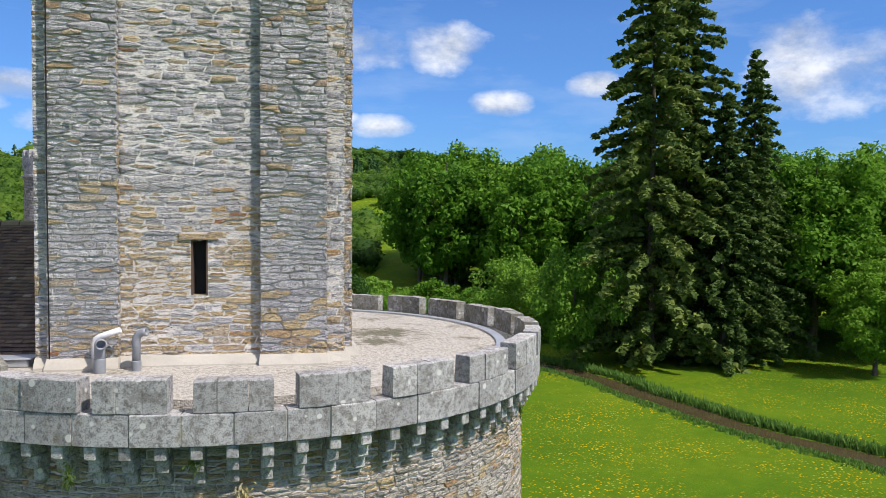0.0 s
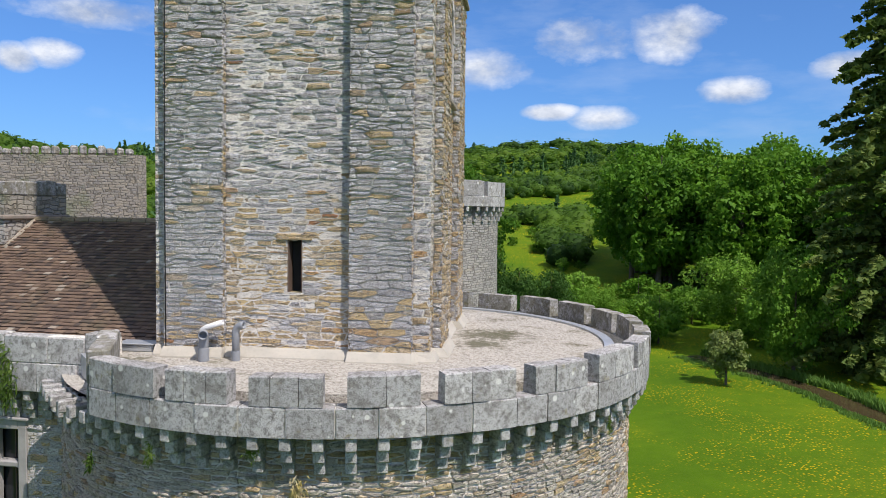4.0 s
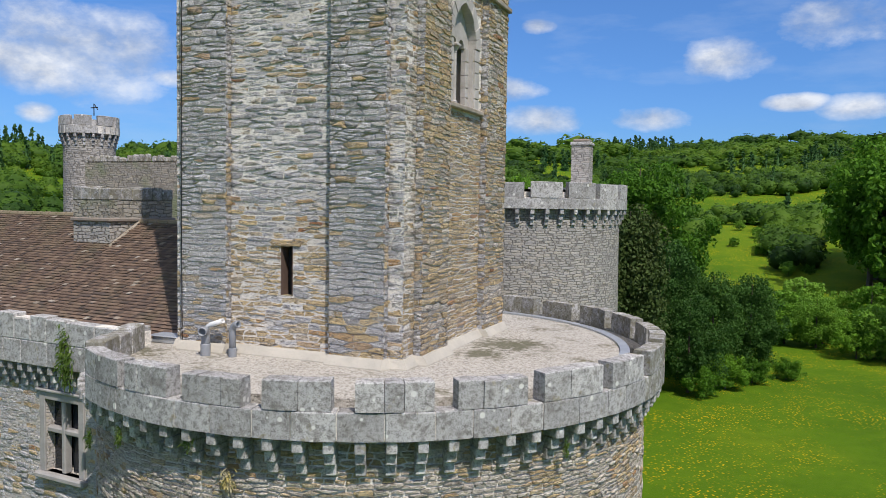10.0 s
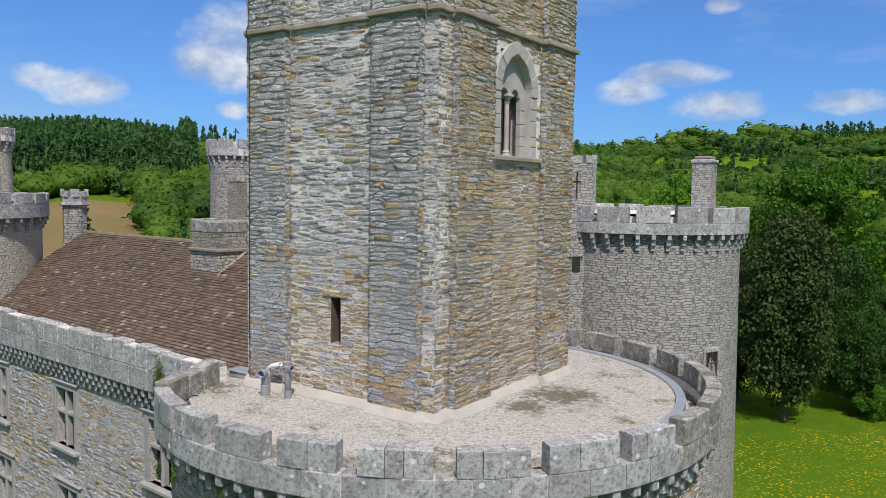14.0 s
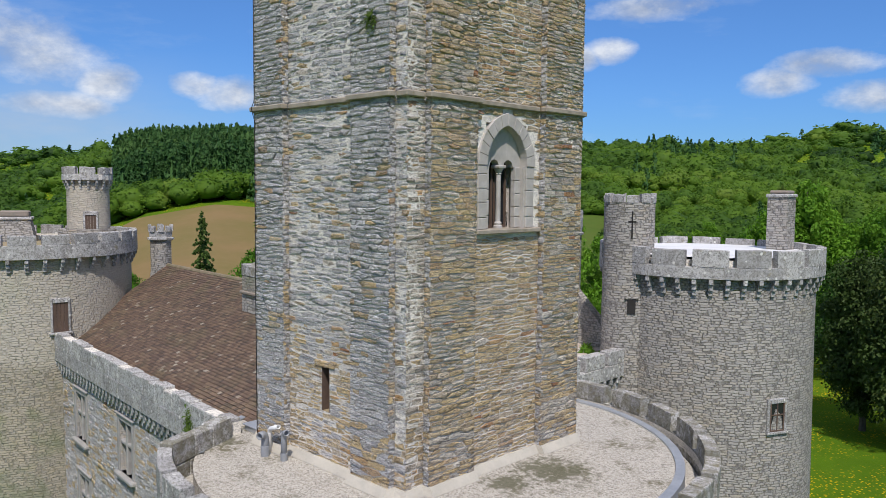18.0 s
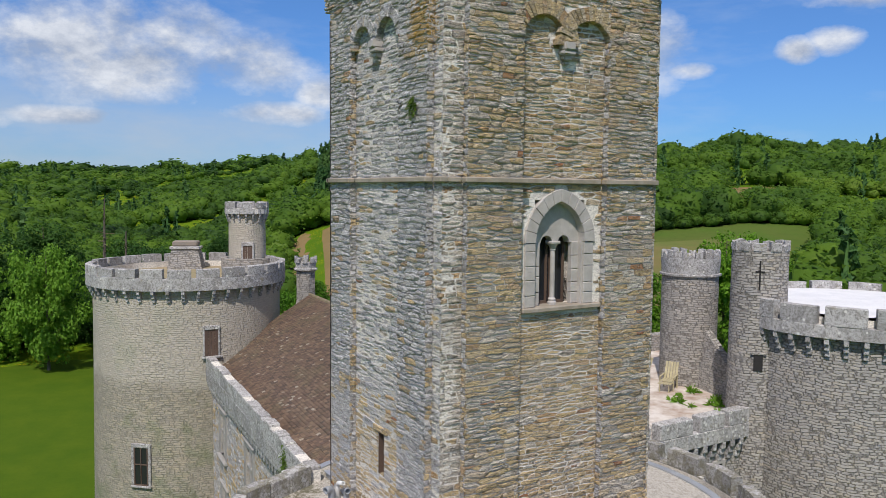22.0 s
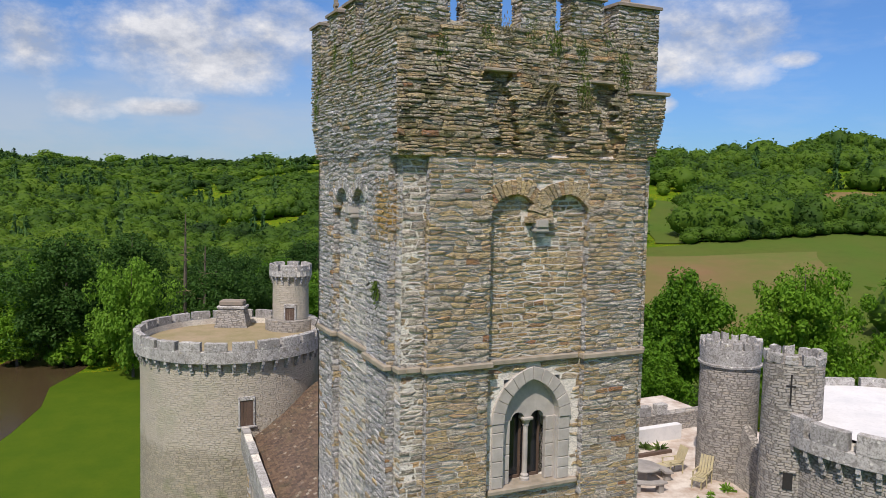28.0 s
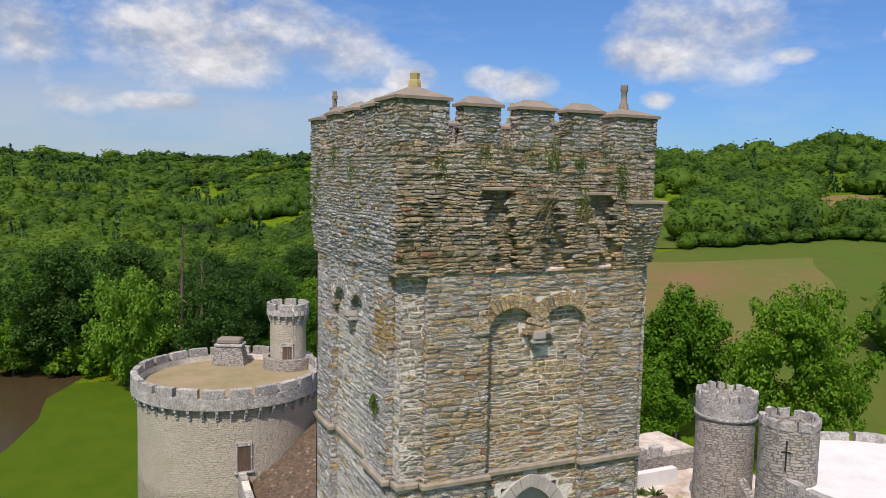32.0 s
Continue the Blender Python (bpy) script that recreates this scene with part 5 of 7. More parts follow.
        bmesh.ops.bevel(bm, geom=bm.edges[:], offset=0.015, segments=1, affect="EDGES")
        part("finial", bm, mat, c, "small stone cross finial")


keep_battlement()


def keep_skirting():
    """Sloping cement flashing at the foot of the keep."""
    line = [(KX0, KY0), (AXW, KY0), (AXW, KY0 - PW), (AX0, KY0 - PW), (AX0 + 0.02, KY0), (AX1 - 0.02, KY0), (AX1, KY0 - PW), (AXE, KY0 - PW), (AXE + 0.05, KY0), (KX1, KY0), (KX1, BYS - 0.05), (KX1 + PW, BYS), (KX1 + PW, BY0), (KX1, BY0 + 0.02), (KX1, BY1 - 0.02), (KX1 + PW, BY1), (KX1 + PW, BYN)]
    n = len(line)
    verts, faces = [], []
    for i, p in enumerate(line):
        a, b = Vector(line[max(0, i - 1)]), Vector(line[min(n - 1, i + 1)])
        t = (b - a).normalized()
        nrm = Vector((t.y, -t.x))
        p = Vector(p)
        for o, z in ((-0.1, 18.53), (0.05, 18.52), (0.08, 18.48), (0.17, 18.35), (0.18, 18.25)):
            verts.append((p.x + nrm.x * o, p.y + nrm.y * o, z))
    for i in range(n - 1):
        for j in range(4):
            faces.append((i * 5 + j, i * 5 + j + 1, i * 5 + 6 + j, i * 5 + 5 + j))
    mesh_object("skirting", verts, faces, MAT_CEMENT, keep, "sloping pale cement skirting")


keep_skirting()
at_world(keep)
at_world(bastion)


# ---- roof vents on the bastion ----
def tube(name, pts, r, mat, parent, label="", open_end=False, seg=12):
    """A pipe along a line of points, with a dark bore at its open end."""
    verts, faces = [], []
    P = [Vector(p) for p in pts]
    prev = None
    for i, p in enumerate(P):
        t = (P[min(i + 1, len(P) - 1)] - P[max(i - 1, 0)]).normalized()
        a = t.orthogonal().normalized() if prev is None else (prev - t * prev.dot(t)).normalized()
        prev = a
        b = t.cross(a)
        verts += [p + (a * math.cos(2 * math.pi * j / seg) + b * math.sin(2 * math.pi * j / seg)) * r for j in range(seg)]
    n = len(P)
    if open_end:
        t = (P[-1] - P[-2]).normalized()
        for s in (0.82, 0.8):
            verts += [P[-1] + (Vector(v) - P[-1]) * s - t * (0.0 if s == 0.82 else 0.12) for v in verts[(n - 1) * seg:n * seg]]
        n += 2
    for i in range(n - 1):
        for j in range(seg):
            faces.append((i * seg + j, i * seg + (j + 1) % seg, (i + 1) * seg + (j + 1) % seg, (i + 1) * seg + j))
    faces.append(tuple(range(seg))[::-1])
    faces.append(tuple((n - 1) * seg + j for j in range(seg)))
    return mesh_object(name, verts, faces, mat, parent, label, True)


def bent(base, up, out, top, bend=0.14, n=6):
    """Points of a pipe that rises and then bends over towards out."""
    o = Vector(out).normalized()
    b = Vector(base)
    pts = [b, b + Vector((0, 0, up))]
    for i in range(1, n + 1):
        a = math.pi / 2 * i / n
        pts.append(b + Vector((0, 0, up + bend * math.sin(a))) + o * bend * (1 - math.cos(a)))
    return pts + [pts[-1] + o * top]


vent1 = thing("vent_pipe", "grey plastic vent pipe bent over the terrace", "pipe", "roof vents", at=(-2.62, 17.66, 18.32))
tube("upright", bent((-2.62, 17.66, 18.32), 0.42, (0.35, -1, -0.1), 0.08), 0.095, MAT_PVC, vent1, "", True)
ring("collar", (-2.62, 17.66), [(0.105, 18.32), (0.11, 18.57), (0.1, 18.58)], MAT_PVC, vent1, 14)
at_world(vent1)
vent2 = thing("vent_pipe", "slim grey plastic vent pipe with an elbow", "pipe", "roof vents", at=(-2.02, 17.8, 18.32))
tube("upright", bent((-2.02, 17.8, 18.32), 0.55, (1, -0.25, 0.15), 0.06), 0.075, MAT_PVC, vent2, "", True)
ring("collar", (-2.02, 17.8), [(0.085, 18.32), (0.09, 18.5), (0.08, 18.51)], MAT_PVC, vent2, 14)
at_world(vent2)
vent3 = thing("overflow_pipe", "white plastic overflow pipe with an angled spout", "pipe", at=(-2.76, 17.88, 18.32))
tube("spout", [(-2.76, 17.88, 18.32), (-2.76, 17.88, 18.82), (-2.74, 17.88, 18.9), (-2.66, 17.87, 18.95), (-2.3, 17.84, 19.07)], 0.055, MAT_PVC_WHITE, vent3, "", True)
at_world(vent3)
hatch = thing("zinc_gutter_box", "pale zinc gutter box beside the roof edge", "gutter", at=(-4.4, 18.6, 18.36))
box("tray", -4.8, -4.05, 18.4, 18.8, 18.3, 18.46, MAT_ZINC, hatch, bevel=0.03)
box("lid", -4.85, -4.0, 18.36, 18.84, 18.46, 18.49, MAT_ZINC, hatch, bevel=0.01)
at_world(hatch)


# ---- plants rooted in the walls ----
def weed(x, y, z, size, seed, label, droop=0.0, mat=None, n=60, nrm=(0, -1, 0), spread=0.0):
    rr = random.Random(seed)
    verts, quads = [], []
    nv = Vector(nrm)
    for i in range(n):
        d = Vector((rr.gauss(0, 1), rr.gauss(0, 1), rr.gauss(0.5 - droop * 2, 0.8))).normalized()
        if d.dot(nv) < 0:
            d -= 1.6 * d.dot(nv) * nv
        l = size * rr.uniform(0.4, 1.0)
        s = d.cross(Vector((rr.gauss(0, 1), rr.gauss(0, 1), 0.3))).normalized() * size * rr.uniform(0.05, 0.12)
        o = Vector((x + rr.gauss(0, spread) * (1 - abs(nv.x)), y + rr.gauss(0, spread) * (1 - abs(nv.y)), z + rr.gauss(0, spread * 1.8)))
        tip = o + d * l - Vector((0, 0, droop * l * 0.6))
        b = len(verts)
        verts += [o + d * l * 0.15 - s * 0.3, o + d * l * 0.15 + s * 0.3, o + d * l * 0.65 + s, tip, o + d * l * 0.65 - s]
        quads += [(b, b + 1, b + 2, b + 4)]
        verts += [tip]
        quads += [(b + 4, b + 2, b + 3, b + 5)]
    me = fast_mesh("wall_plant", verts, quads)
    me.materials.append(mat or MAT_WEED)
    return tagged(new("wall_plant", me), label, "plant", "plants rooted in the walls", "stuff" if spread else "")


weed(-7.05, 18.0, 18.0, 0.22, 1, "leafy green weed hanging from the parapet", 0.6, n=220, spread=0.13)
weed(-6.9, 17.85, 17.6, 0.2, 2, "leafy green weed hanging from the parapet", 0.7, n=160, spread=0.1)
for a, z, s, d in ((-92, 17.55, 0.22, 3), (-108, 17.3, 0.25, 4), (-33, 17.35, 0.2, 5), (-121, 16.9, 0.3, 6)):
    weed(DC[0] + 6.7 * math.cos(radians(a)), DC[1] + 6.7 * math.sin(radians(a)), z, s * 0.5, d, "small green weed rooted between the corbels", 0.5, n=110, nrm=(math.cos(radians(a)), math.sin(radians(a)), 0), spread=0.05)
weed(DC[0] + 6.52 * math.cos(radians(-86)), DC[1] + 6.52 * math.sin(radians(-86)), 16.9, 0.16, 9, "yellowing tuft of grass in the bastion wall", 0.6, MAT_LICHEN, 110, spread=0.05)
for y, z, size, seed, mat in ((18.9, 33.3, 0.22, 31, MAT_WEED), (19.9, 33.75, 0.2, 32, MAT_WEED), (20.35, 33.72, 0.24, 33, MAT_HAIRY), (21.55, 33.6, 0.3, 34, MAT_WEED), (22.2, 33.45, 0.26, 35, MAT_WEED),
                              (22.25, 32.7, 0.3, 36, MAT_WEED), (22.35, 32.45, 0.26, 37, MAT_HAIRY), (23.3, 33.3, 0.26, 38, MAT_WEED), (23.35, 32.95, 0.22, 39, MAT_WEED), (23.9, 32.85, 0.2, 40, MAT_HAIRY), (20.95, 33.75, 0.2, 41, MAT_WEED), (22.9, 33.78, 0.2, 42, MAT_WEED)):
    weed(2.12, y, z, size * 0.42, seed, "mossy tuft of weed hanging on the head of the keep", 0.8, mat, 150, (1, 0, 0), 0.1)
for x, z, size, seed in ((-3.5, 32.5, 0.26, 51), (-3.2, 33.2, 0.2, 52), (-1.9, 33.6, 0.2, 53), (-0.6, 33.3, 0.22, 54)):
    weed(x, KY0 - PW - 0.12, z, size * 0.42, seed, "mossy tuft of weed hanging on the head of the keep", 0.8, MAT_WEED, 130, (0, -1, 0), 0.1)
weed(0.9, KY0 - PW - 0.04, 28.35, 0.17, 7, "tuft of green weed on the pilaster", 0.4, n=140, spread=0.07)


def creeper(y, z, seed):
    """Thin dry stems that hang and branch on the wall."""
    rr = random.Random(seed)
    bm = bmesh.new()
    for i in range(16):
        p = Vector((HX1 + 0.05, y + rr.uniform(-0.1, 0.1), z - rr.uniform(0, 0.9)))
        d = Vector((0.1, rr.uniform(-0.5, 0.5), rr.uniform(-1, -0.2)))
        for k2 in range(5):
            q = p + d.normalized() * 0.16
            q.x = max(HX1 + 0.04, min(HX1 + 0.2, q.x))
            r = bmesh.ops.create_cone(bm, segments=4, radius1=0.008, radius2=0.005, depth=(q - p).length)
            bmesh.ops.transform(bm, matrix=Matrix.Translation((p + q) / 2) @ (q - p).to_track_quat("Z", "Y").to_matrix().to_4x4(), verts=r["verts"])
            p, d = q, d + Vector((rr.uniform(-0.3, 0.3), rr.uniform(-0.8, 0.8), rr.uniform(-0.4, 0.3)))
    ob = part("creeper", bm, MAT_HAIRY)
    tagged(ob, "dry straggling creeper on the keep wall", "plant")


creeper(21.45, 33.2, 8)

# ---- wing between the bastion and the pale tower ----
WP = Vector((-5.6, 17.87, 0))
WU = Vector((-0.9969, 0.0787, 0))
WN = Vector((-0.0787, -0.9969, 0))
WM = Matrix(((WU.x, WN.x, 0, WP.x), (WU.y, WN.y, 0, WP.y), (0, 0, 1, 0), (0, 0, 0, 1)))   # x along the wing, y outwards
WL = 16.8
wing = thing("wing", "long stone castle wing with machicolated parapet", "building", at=(-14, 19, 0))


def wing_box(name, u0, u1, n0, n1, z0, z1, mat, parent, label="", bevel=0.0):
    ob = box(name, u0, u1, n0, n1, z0, z1, mat, parent, label, bevel)
    ob.data.transform(WM)
    ob.data.flip_normals()
    return ob


WINDOWS = [(1.38, 2.62, 14.5, 16.35), (7.1, 8.35, 14.4, 16.3), (12.3, 13.5, 14.35, 16.25), (7.0, 8.3, 11.1, 13.0), (12.0, 13.3, 11.0, 12.9), (1.5, 2.6, 10.5, 12.4)]


def cross_window(u0, u1, z0, z1, parent, arched=False):
    """A mullion and transom window: stone surround, cross, sill and leaded panes behind."""
    w = thing("cross_window", "stone mullion and transom window with dark panes", "")
    w.parent = parent
    um, zt = (u0 + u1) / 2, z0 + (z1 - z0) * 0.58
    for a, b, c, d in ((u0 - 0.2, u0, z0, z1 + 0.2), (u1, u1 + 0.2, z0, z1 + 0.2), (u0, u1, z1, z1 + 0.2)):
        wing_box("surround", a, b, -0.5, -0.25, c, d, MAT_GREY, w, "", 0.015)
    wing_box("mullion", um - 0.07, um + 0.07, -0.52, -0.3, z0, z1, MAT_GREY, w, "", 0.03)
    wing_box("transom", u0, u1, -0.53, -0.31, zt - 0.07, zt + 0.07, MAT_GREY, w, "", 0.03)
    wing_box("sill", u0 - 0.28, u1 + 0.28, -0.5, -0.12, z0 - 0.16, z0, MAT_GREY, w, "", 0.04)
    wing_box("hood", u0 - 0.28, u1 + 0.28, -0.4, -0.19, z1 + 0.2, z1 + 0.27, MAT_GREY, w, "", 0.02)
    for a, b in ((u0, um - 0.07), (um + 0.07, u1)):
        for c, d in ((z0, zt - 0.07), (zt + 0.07, z1)):
            wing_box("pane", a, b, -0.56, -0.54, c, d, MAT_GLASS, w)
            wing_box("glazing_bar", (a + b) / 2 - 0.012, (a + b) / 2 + 0.012, -0.54, -0.525, c, d, MAT_WOOD, w)
    return w


def build_wing():
    # wall strips between the openings
    us = sorted({0.0, WL} | {round(u, 3) for w in WINDOWS for u in w[:2]})
    wall = thing("wall", "", "")
    wall.parent = wing
    for a, b in zip(us, us[1:]):
        holes = sorted((w[2], w[3]) for w in WINDOWS if w[0] <= a + 1e-3 and w[1] >= b - 1e-3)
        z = -1.0
        for h0, h1 in holes + [(17.3, 17.3)]:
            if h0 - z > 0.01:
                wing_box("wall_strip", a - 0.0005, b + 0.0005, -0.9, -0.3, z, h0, MAT_WALL_WING, wall)
            z = h1
    def blocked(u0, u1, v0, v1):
        return any(u1 > w[0] - 0.12 and u0 < w[1] + 0.12 and v1 > w[2] - 0.16 and v0 < w[3] + 0.12 for w in WINDOWS)

    lay_rubble("rubble_facing", lambda u, v, d: tuple(WM @ Vector((u, -0.3 + d, v))), WL, 8.6, 205, wall, 8.1, blocked, lambda u, v: 0.42 if noise.noise(Vector((u * 0.4, v * 0.4, 6))) > -0.05 else 0.16,
               (0.09, 0.21), (1.4, 3.6), (0.0, 0.03), lambda u, v: 15.0 < v < 16.4 and u < 9, None, 0.012)
    for w in WINDOWS:
        cross_window(*w, wing)
        # black sheet behind the panes, painted as the unlit inside
        wing_box("reveal_back", w[0], w[1], -0.9, -0.88, w[2], w[3], MAT_UNLIT, wing)
    # parapet of upright slabs over corbels
    wing_box("parapet_core", -1.0, WL, -0.36, -0.03, 17.25, 18.4, MAT_MORTAR, wing)
    rr = random.Random(8)
    u = -1.0
    while u < WL:
        l = min(rr.uniform(0.5, 1.0), WL - u)
        top = 18.45 + rr.uniform(-0.07, 0.06)
        wing_box("block", u + 0.006, u + l - 0.006, -0.37, rr.uniform(-0.01, 0.01), 17.85, top, MAT_ASHLAR, wing, "", 0.02)
        u += l
    u = -1.0
    while u < WL:
        l = min(rr.uniform(0.6, 1.1), WL - u)
        wing_box("block", u + 0.006, u + l - 0.006, -0.2, rr.uniform(-0.008, 0.008), 17.24, 17.845, MAT_ASHLAR, wing, "", 0.018)
        u += l
    me = corbel_mesh(0.27, 0.62, 0.16)
    n = 47
    for i in range(n):
        ob = new("corbel", me)
        ob.parent = wing
        p = WM @ Vector((-0.9 + i * (WL + 0.7) / (n - 1), -0.31, 17.24))
        ob.matrix_basis = Matrix.Translation(p) @ Matrix.Rotation(math.atan2(WN.y, WN.x), 4, "Z")
    wing_box("wall_end", -1.6, 0.0, -6, -0.3, -1, 17.3, MAT_WALL_WING, wing)
    # hidden far wall
    wing_box("rear_wall", 0, WL, -13.6, -13.0, -1, 17.6, MAT_WALL_WING, wing)


build_wing()


def roof_tiles(name, o, along, up, width, length, parent, seed, keep_fn=None, singles=None, step=0.125, tw=0.17):
    """Rows of flat clay tiles on a sloping plane, each tipped up at its lower edge."""
    rr = random.Random(seed)
    o, along, up = Vector(o), Vector(along).normalized(), Vector(up).normalized()
    nrm = along.cross(up).normalized()
    if nrm.z < 0:
        nrm = -nrm
    verts, quads = [], []
    count = 0
    rows = int(length / step)
    for r in range(rows):
        v = r * step
        u = -tw * rr.random()
        while u < width:
            w = tw * rr.uniform(0.85, 1.15)
            if keep_fn is None or keep_fn(u + w / 2, v):
                lift, tip = rr.uniform(0.035, 0.055), rr.uniform(-0.01, 0.01)
                p = []
                for a, b, h in ((u + 0.004, v - 0.01, lift + tip), (u + w - 0.004, v - 0.01, lift - tip), (u + w - 0.004, v + step + 0.03, 0.004), (u + 0.004, v + step + 0.03, 0.004)):
                    p.append(o + along * a + up * (b + rr.uniform(-0.008, 0.008)) + nrm * h)
                low = [p[0] - nrm * 0.022, p[1] - nrm * 0.022]
                if singles and count < 300 and singles(u, v):
                    mesh_object("tile", p + low, [(0, 1, 2, 3), (4, 5, 1, 0), (4, 0, 3), (1, 5, 2)], MAT_TILE, parent)
                    count += 1
                else:
                    b = len(verts)
                    verts += p + low
                    quads += [(b, b + 1, b + 2, b + 3), (b + 4, b + 5, b + 1, b)]
            u += w
    me = fast_mesh(name, verts, quads)
    me.materials.append(MAT_TILE_J)
    tagged(finish(new(name, me), parent, ""), kind="stuff")


MAT_RIDGE = plain("mossy_ridge_tile", (0.24, 0.19, 0.13), (0.17, 0.15, 0.09), 2.5, 0.95, 0.5, 0.0, (0.36, 0.32, 0.2))


def build_roof():
    roof = thing("roof", "brown clay tiled roof with pale lichen", "roof", at=(-14, 22, 17))
    cut = 4.9
    for u0, u1, u2, rz, seed, ridge_n in ((cut, WL + 0.3, WL + 0.4, 20.85, 3, -5.6), (-2.4, cut, cut, 20.7, 4, -5.356)):
        # the stretch beside the keep ends a little lower than the long one
        e0, e1 = WM @ Vector((u0, -0.5, 17.71)), WM @ Vector((u1, -0.5, 17.71))
        r0, r1 = WM @ Vector((u0, ridge_n, rz)), WM @ Vector((u2, ridge_n, rz))
        back0, back1 = WM @ Vector((max(u0, 4.0), ridge_n, rz)), WM @ Vector((max(u0, 4.0), -13.4, 17.7))
        b1 = WM @ Vector((u1, -13.4, 17.7))
        verts = [e0, e1, r1, r0, back0, back1, b1]
        faces = [(0, 1, 2, 4, 3) if u0 < 4 else (0, 1, 2, 3), (4, 2, 6, 5), (1, 6, 2)]
        mesh_object("roof_deck", verts, faces, MAT_TILE, roof)
        along, up = e1 - e0, r0 - e0
        W, L = along.length, up.length
        roof_tiles("tile_rows", e0, along, up, W + max(0.0, u2 - u1), L, roof, seed, (lambda u, v: u < W + (u2 - u1) * v / L - 0.1), (lambda u, v: 1.0 < u < 6 and v < 1.5) if seed == 4 else None)
        bm = bmesh.new()
        n = int((r1 - r0).length / 0.42)
        for i in range(n):
            p, q = r0.lerp(r1, i / n), r0.lerp(r1, (i + 0.96) / n)
            d = (q - p)
            m = Matrix.Translation((p + q) / 2 - Vector((0, 0, 0.02))) @ d.to_track_quat("X", "Z").to_matrix().to_4x4()
            r = bmesh.ops.create_cone(bm, segments=8, radius1=0.11, radius2=0.1, depth=d.length, cap_ends=True)
            bmesh.ops.transform(bm, matrix=m @ Matrix.Rotation(math.pi / 2, 4, "Y"), verts=r["verts"])
        tagged(part("ridge_tiles", bm, MAT_RIDGE, roof, "lichened ridge tiles"), kind="stuff")
    # mortar fillet along the foot of the chimney block
    c0, c1 = WM @ Vector((4.88, -4.1, 19.94)), WM @ Vector((4.88, -5.4, 20.76))
    d = c1 - c0
    m = Matrix.Translation((c0 + c1) / 2) @ d.to_track_quat("X", "Z").to_matrix().to_4x4()
    bm = bmesh.new()
    box_bm(bm, -d.length / 2, d.length / 2, -0.06, 0.06, -0.3, 0.03)
    bmesh.ops.bevel(bm, geom=bm.edges[:], offset=0.03, segments=1, affect="EDGES")
    bmesh.ops.transform(bm, matrix=m, verts=bm.verts)
    part("mortar_fillet", bm, MAT_STRING, roof, "pale mortar fillet beside the chimney")
    at_world(roof, WING_BY)


build_roof()


def slab_battlement(p0, p1, z, parent, w=0.5, gap=0.3, h=0.5, t=0.25, mat=None):
    """A row of merlons between two points."""
    d = Vector((p1[0] - p0[0], p1[1] - p0[1], 0))
    L = d.length
    u = d.normalized()
    m = Matrix(((u.x, -u.y, 0, p0[0]), (u.y, u.x, 0, p0[1]), (0, 0, 1, 0), (0, 0, 0, 1)))
    rr = random.Random(int(L * 100))
    a = 0.0
    while a < L - 0.1:
        b = min(a + w, L)
        box("merlon", a, b, -t / 2, t / 2, z, z + h + rr.uniform(-0.03, 0.03), mat or MAT_ASHLAR, parent, "", 0.025, m)
        a = b + gap
    return m


# big chimney block that stands in the roof
stack = thing("chimney_block", "massive mossy chimney block with a stone ledge", "chimney", at=(-11, 23.5, 18))
rr0 = random.Random(4)
wing_box("shaft", 4.95, 6.6, -6.75, -4.22, 18.3, 20.95, MAT_WALL, stack)
wing_box("ledge", 4.87, 6.68, -6.83, -4.14, 20.95, 21.07, MAT_SLATE, stack, bevel=0.03)
wing_box("crown", 4.95, 6.6, -6.75, -4.22, 21.07, 21.62, MAT_WALL_MOSS, stack)
for i in range(4):
    for n0, n1 in ((-6.77, -6.32), (-4.65, -4.2)):
        f = 4.93 + i * 0.4225
        wing_box("block", f + 0.005, f + 0.4175, n0, n1, 21.62, 22.02 + rr0.uniform(-0.05, 0.06), MAT_ASHLAR_MOSS, stack, "", 0.025)
for i in range(4):
    for u0, u1 in ((4.93, 5.35), (6.2, 6.62)):
        f = -6.31 + i * 0.4125
        wing_box("block", u0, u1, f + 0.005, f + 0.4075, 21.62, 22.02 + rr0.uniform(-0.05, 0.06), MAT_ASHLAR_MOSS, stack, "", 0.025)
at_world(stack)


# small crenellated chimney on the ridge
def crown_chimney(x, y, z0, z1, r, label):
    c = thing("ridge_chimney", label, "chimney", at=(x, y, z0))
    ring("shaft", (x, y), [(r + 0.06, z0), (r, z0 + 0.3), (r, z1 - 0.75)], MAT_WALL, c, 8, smooth=False)
    ring("cornice", (x, y), [(r, z1 - 0.75), (r + 0.14, z1 - 0.68), (r + 0.14, z1 - 0.6), (r + 0.04, z1 - 0.58), (r + 0.06, z1 - 0.3), (0.02, z1 - 0.3)], MAT_ASHLAR, c, 8, smooth=False)
    for i in range(8):
        a = 2 * math.pi * i / 8
        arc_block("merlon", (x, y), r - 0.1, r + 0.08, a + 0.12, a + 0.62, z1 - 0.3, z1 + (0.05 if i % 2 else -0.04), MAT_ASHLAR, c, 2)
    at_world(c)


crown_chimney(-23.4, 25.0, 20.4, 22.97, 0.52, "small octagonal chimney with a battlemented crown")


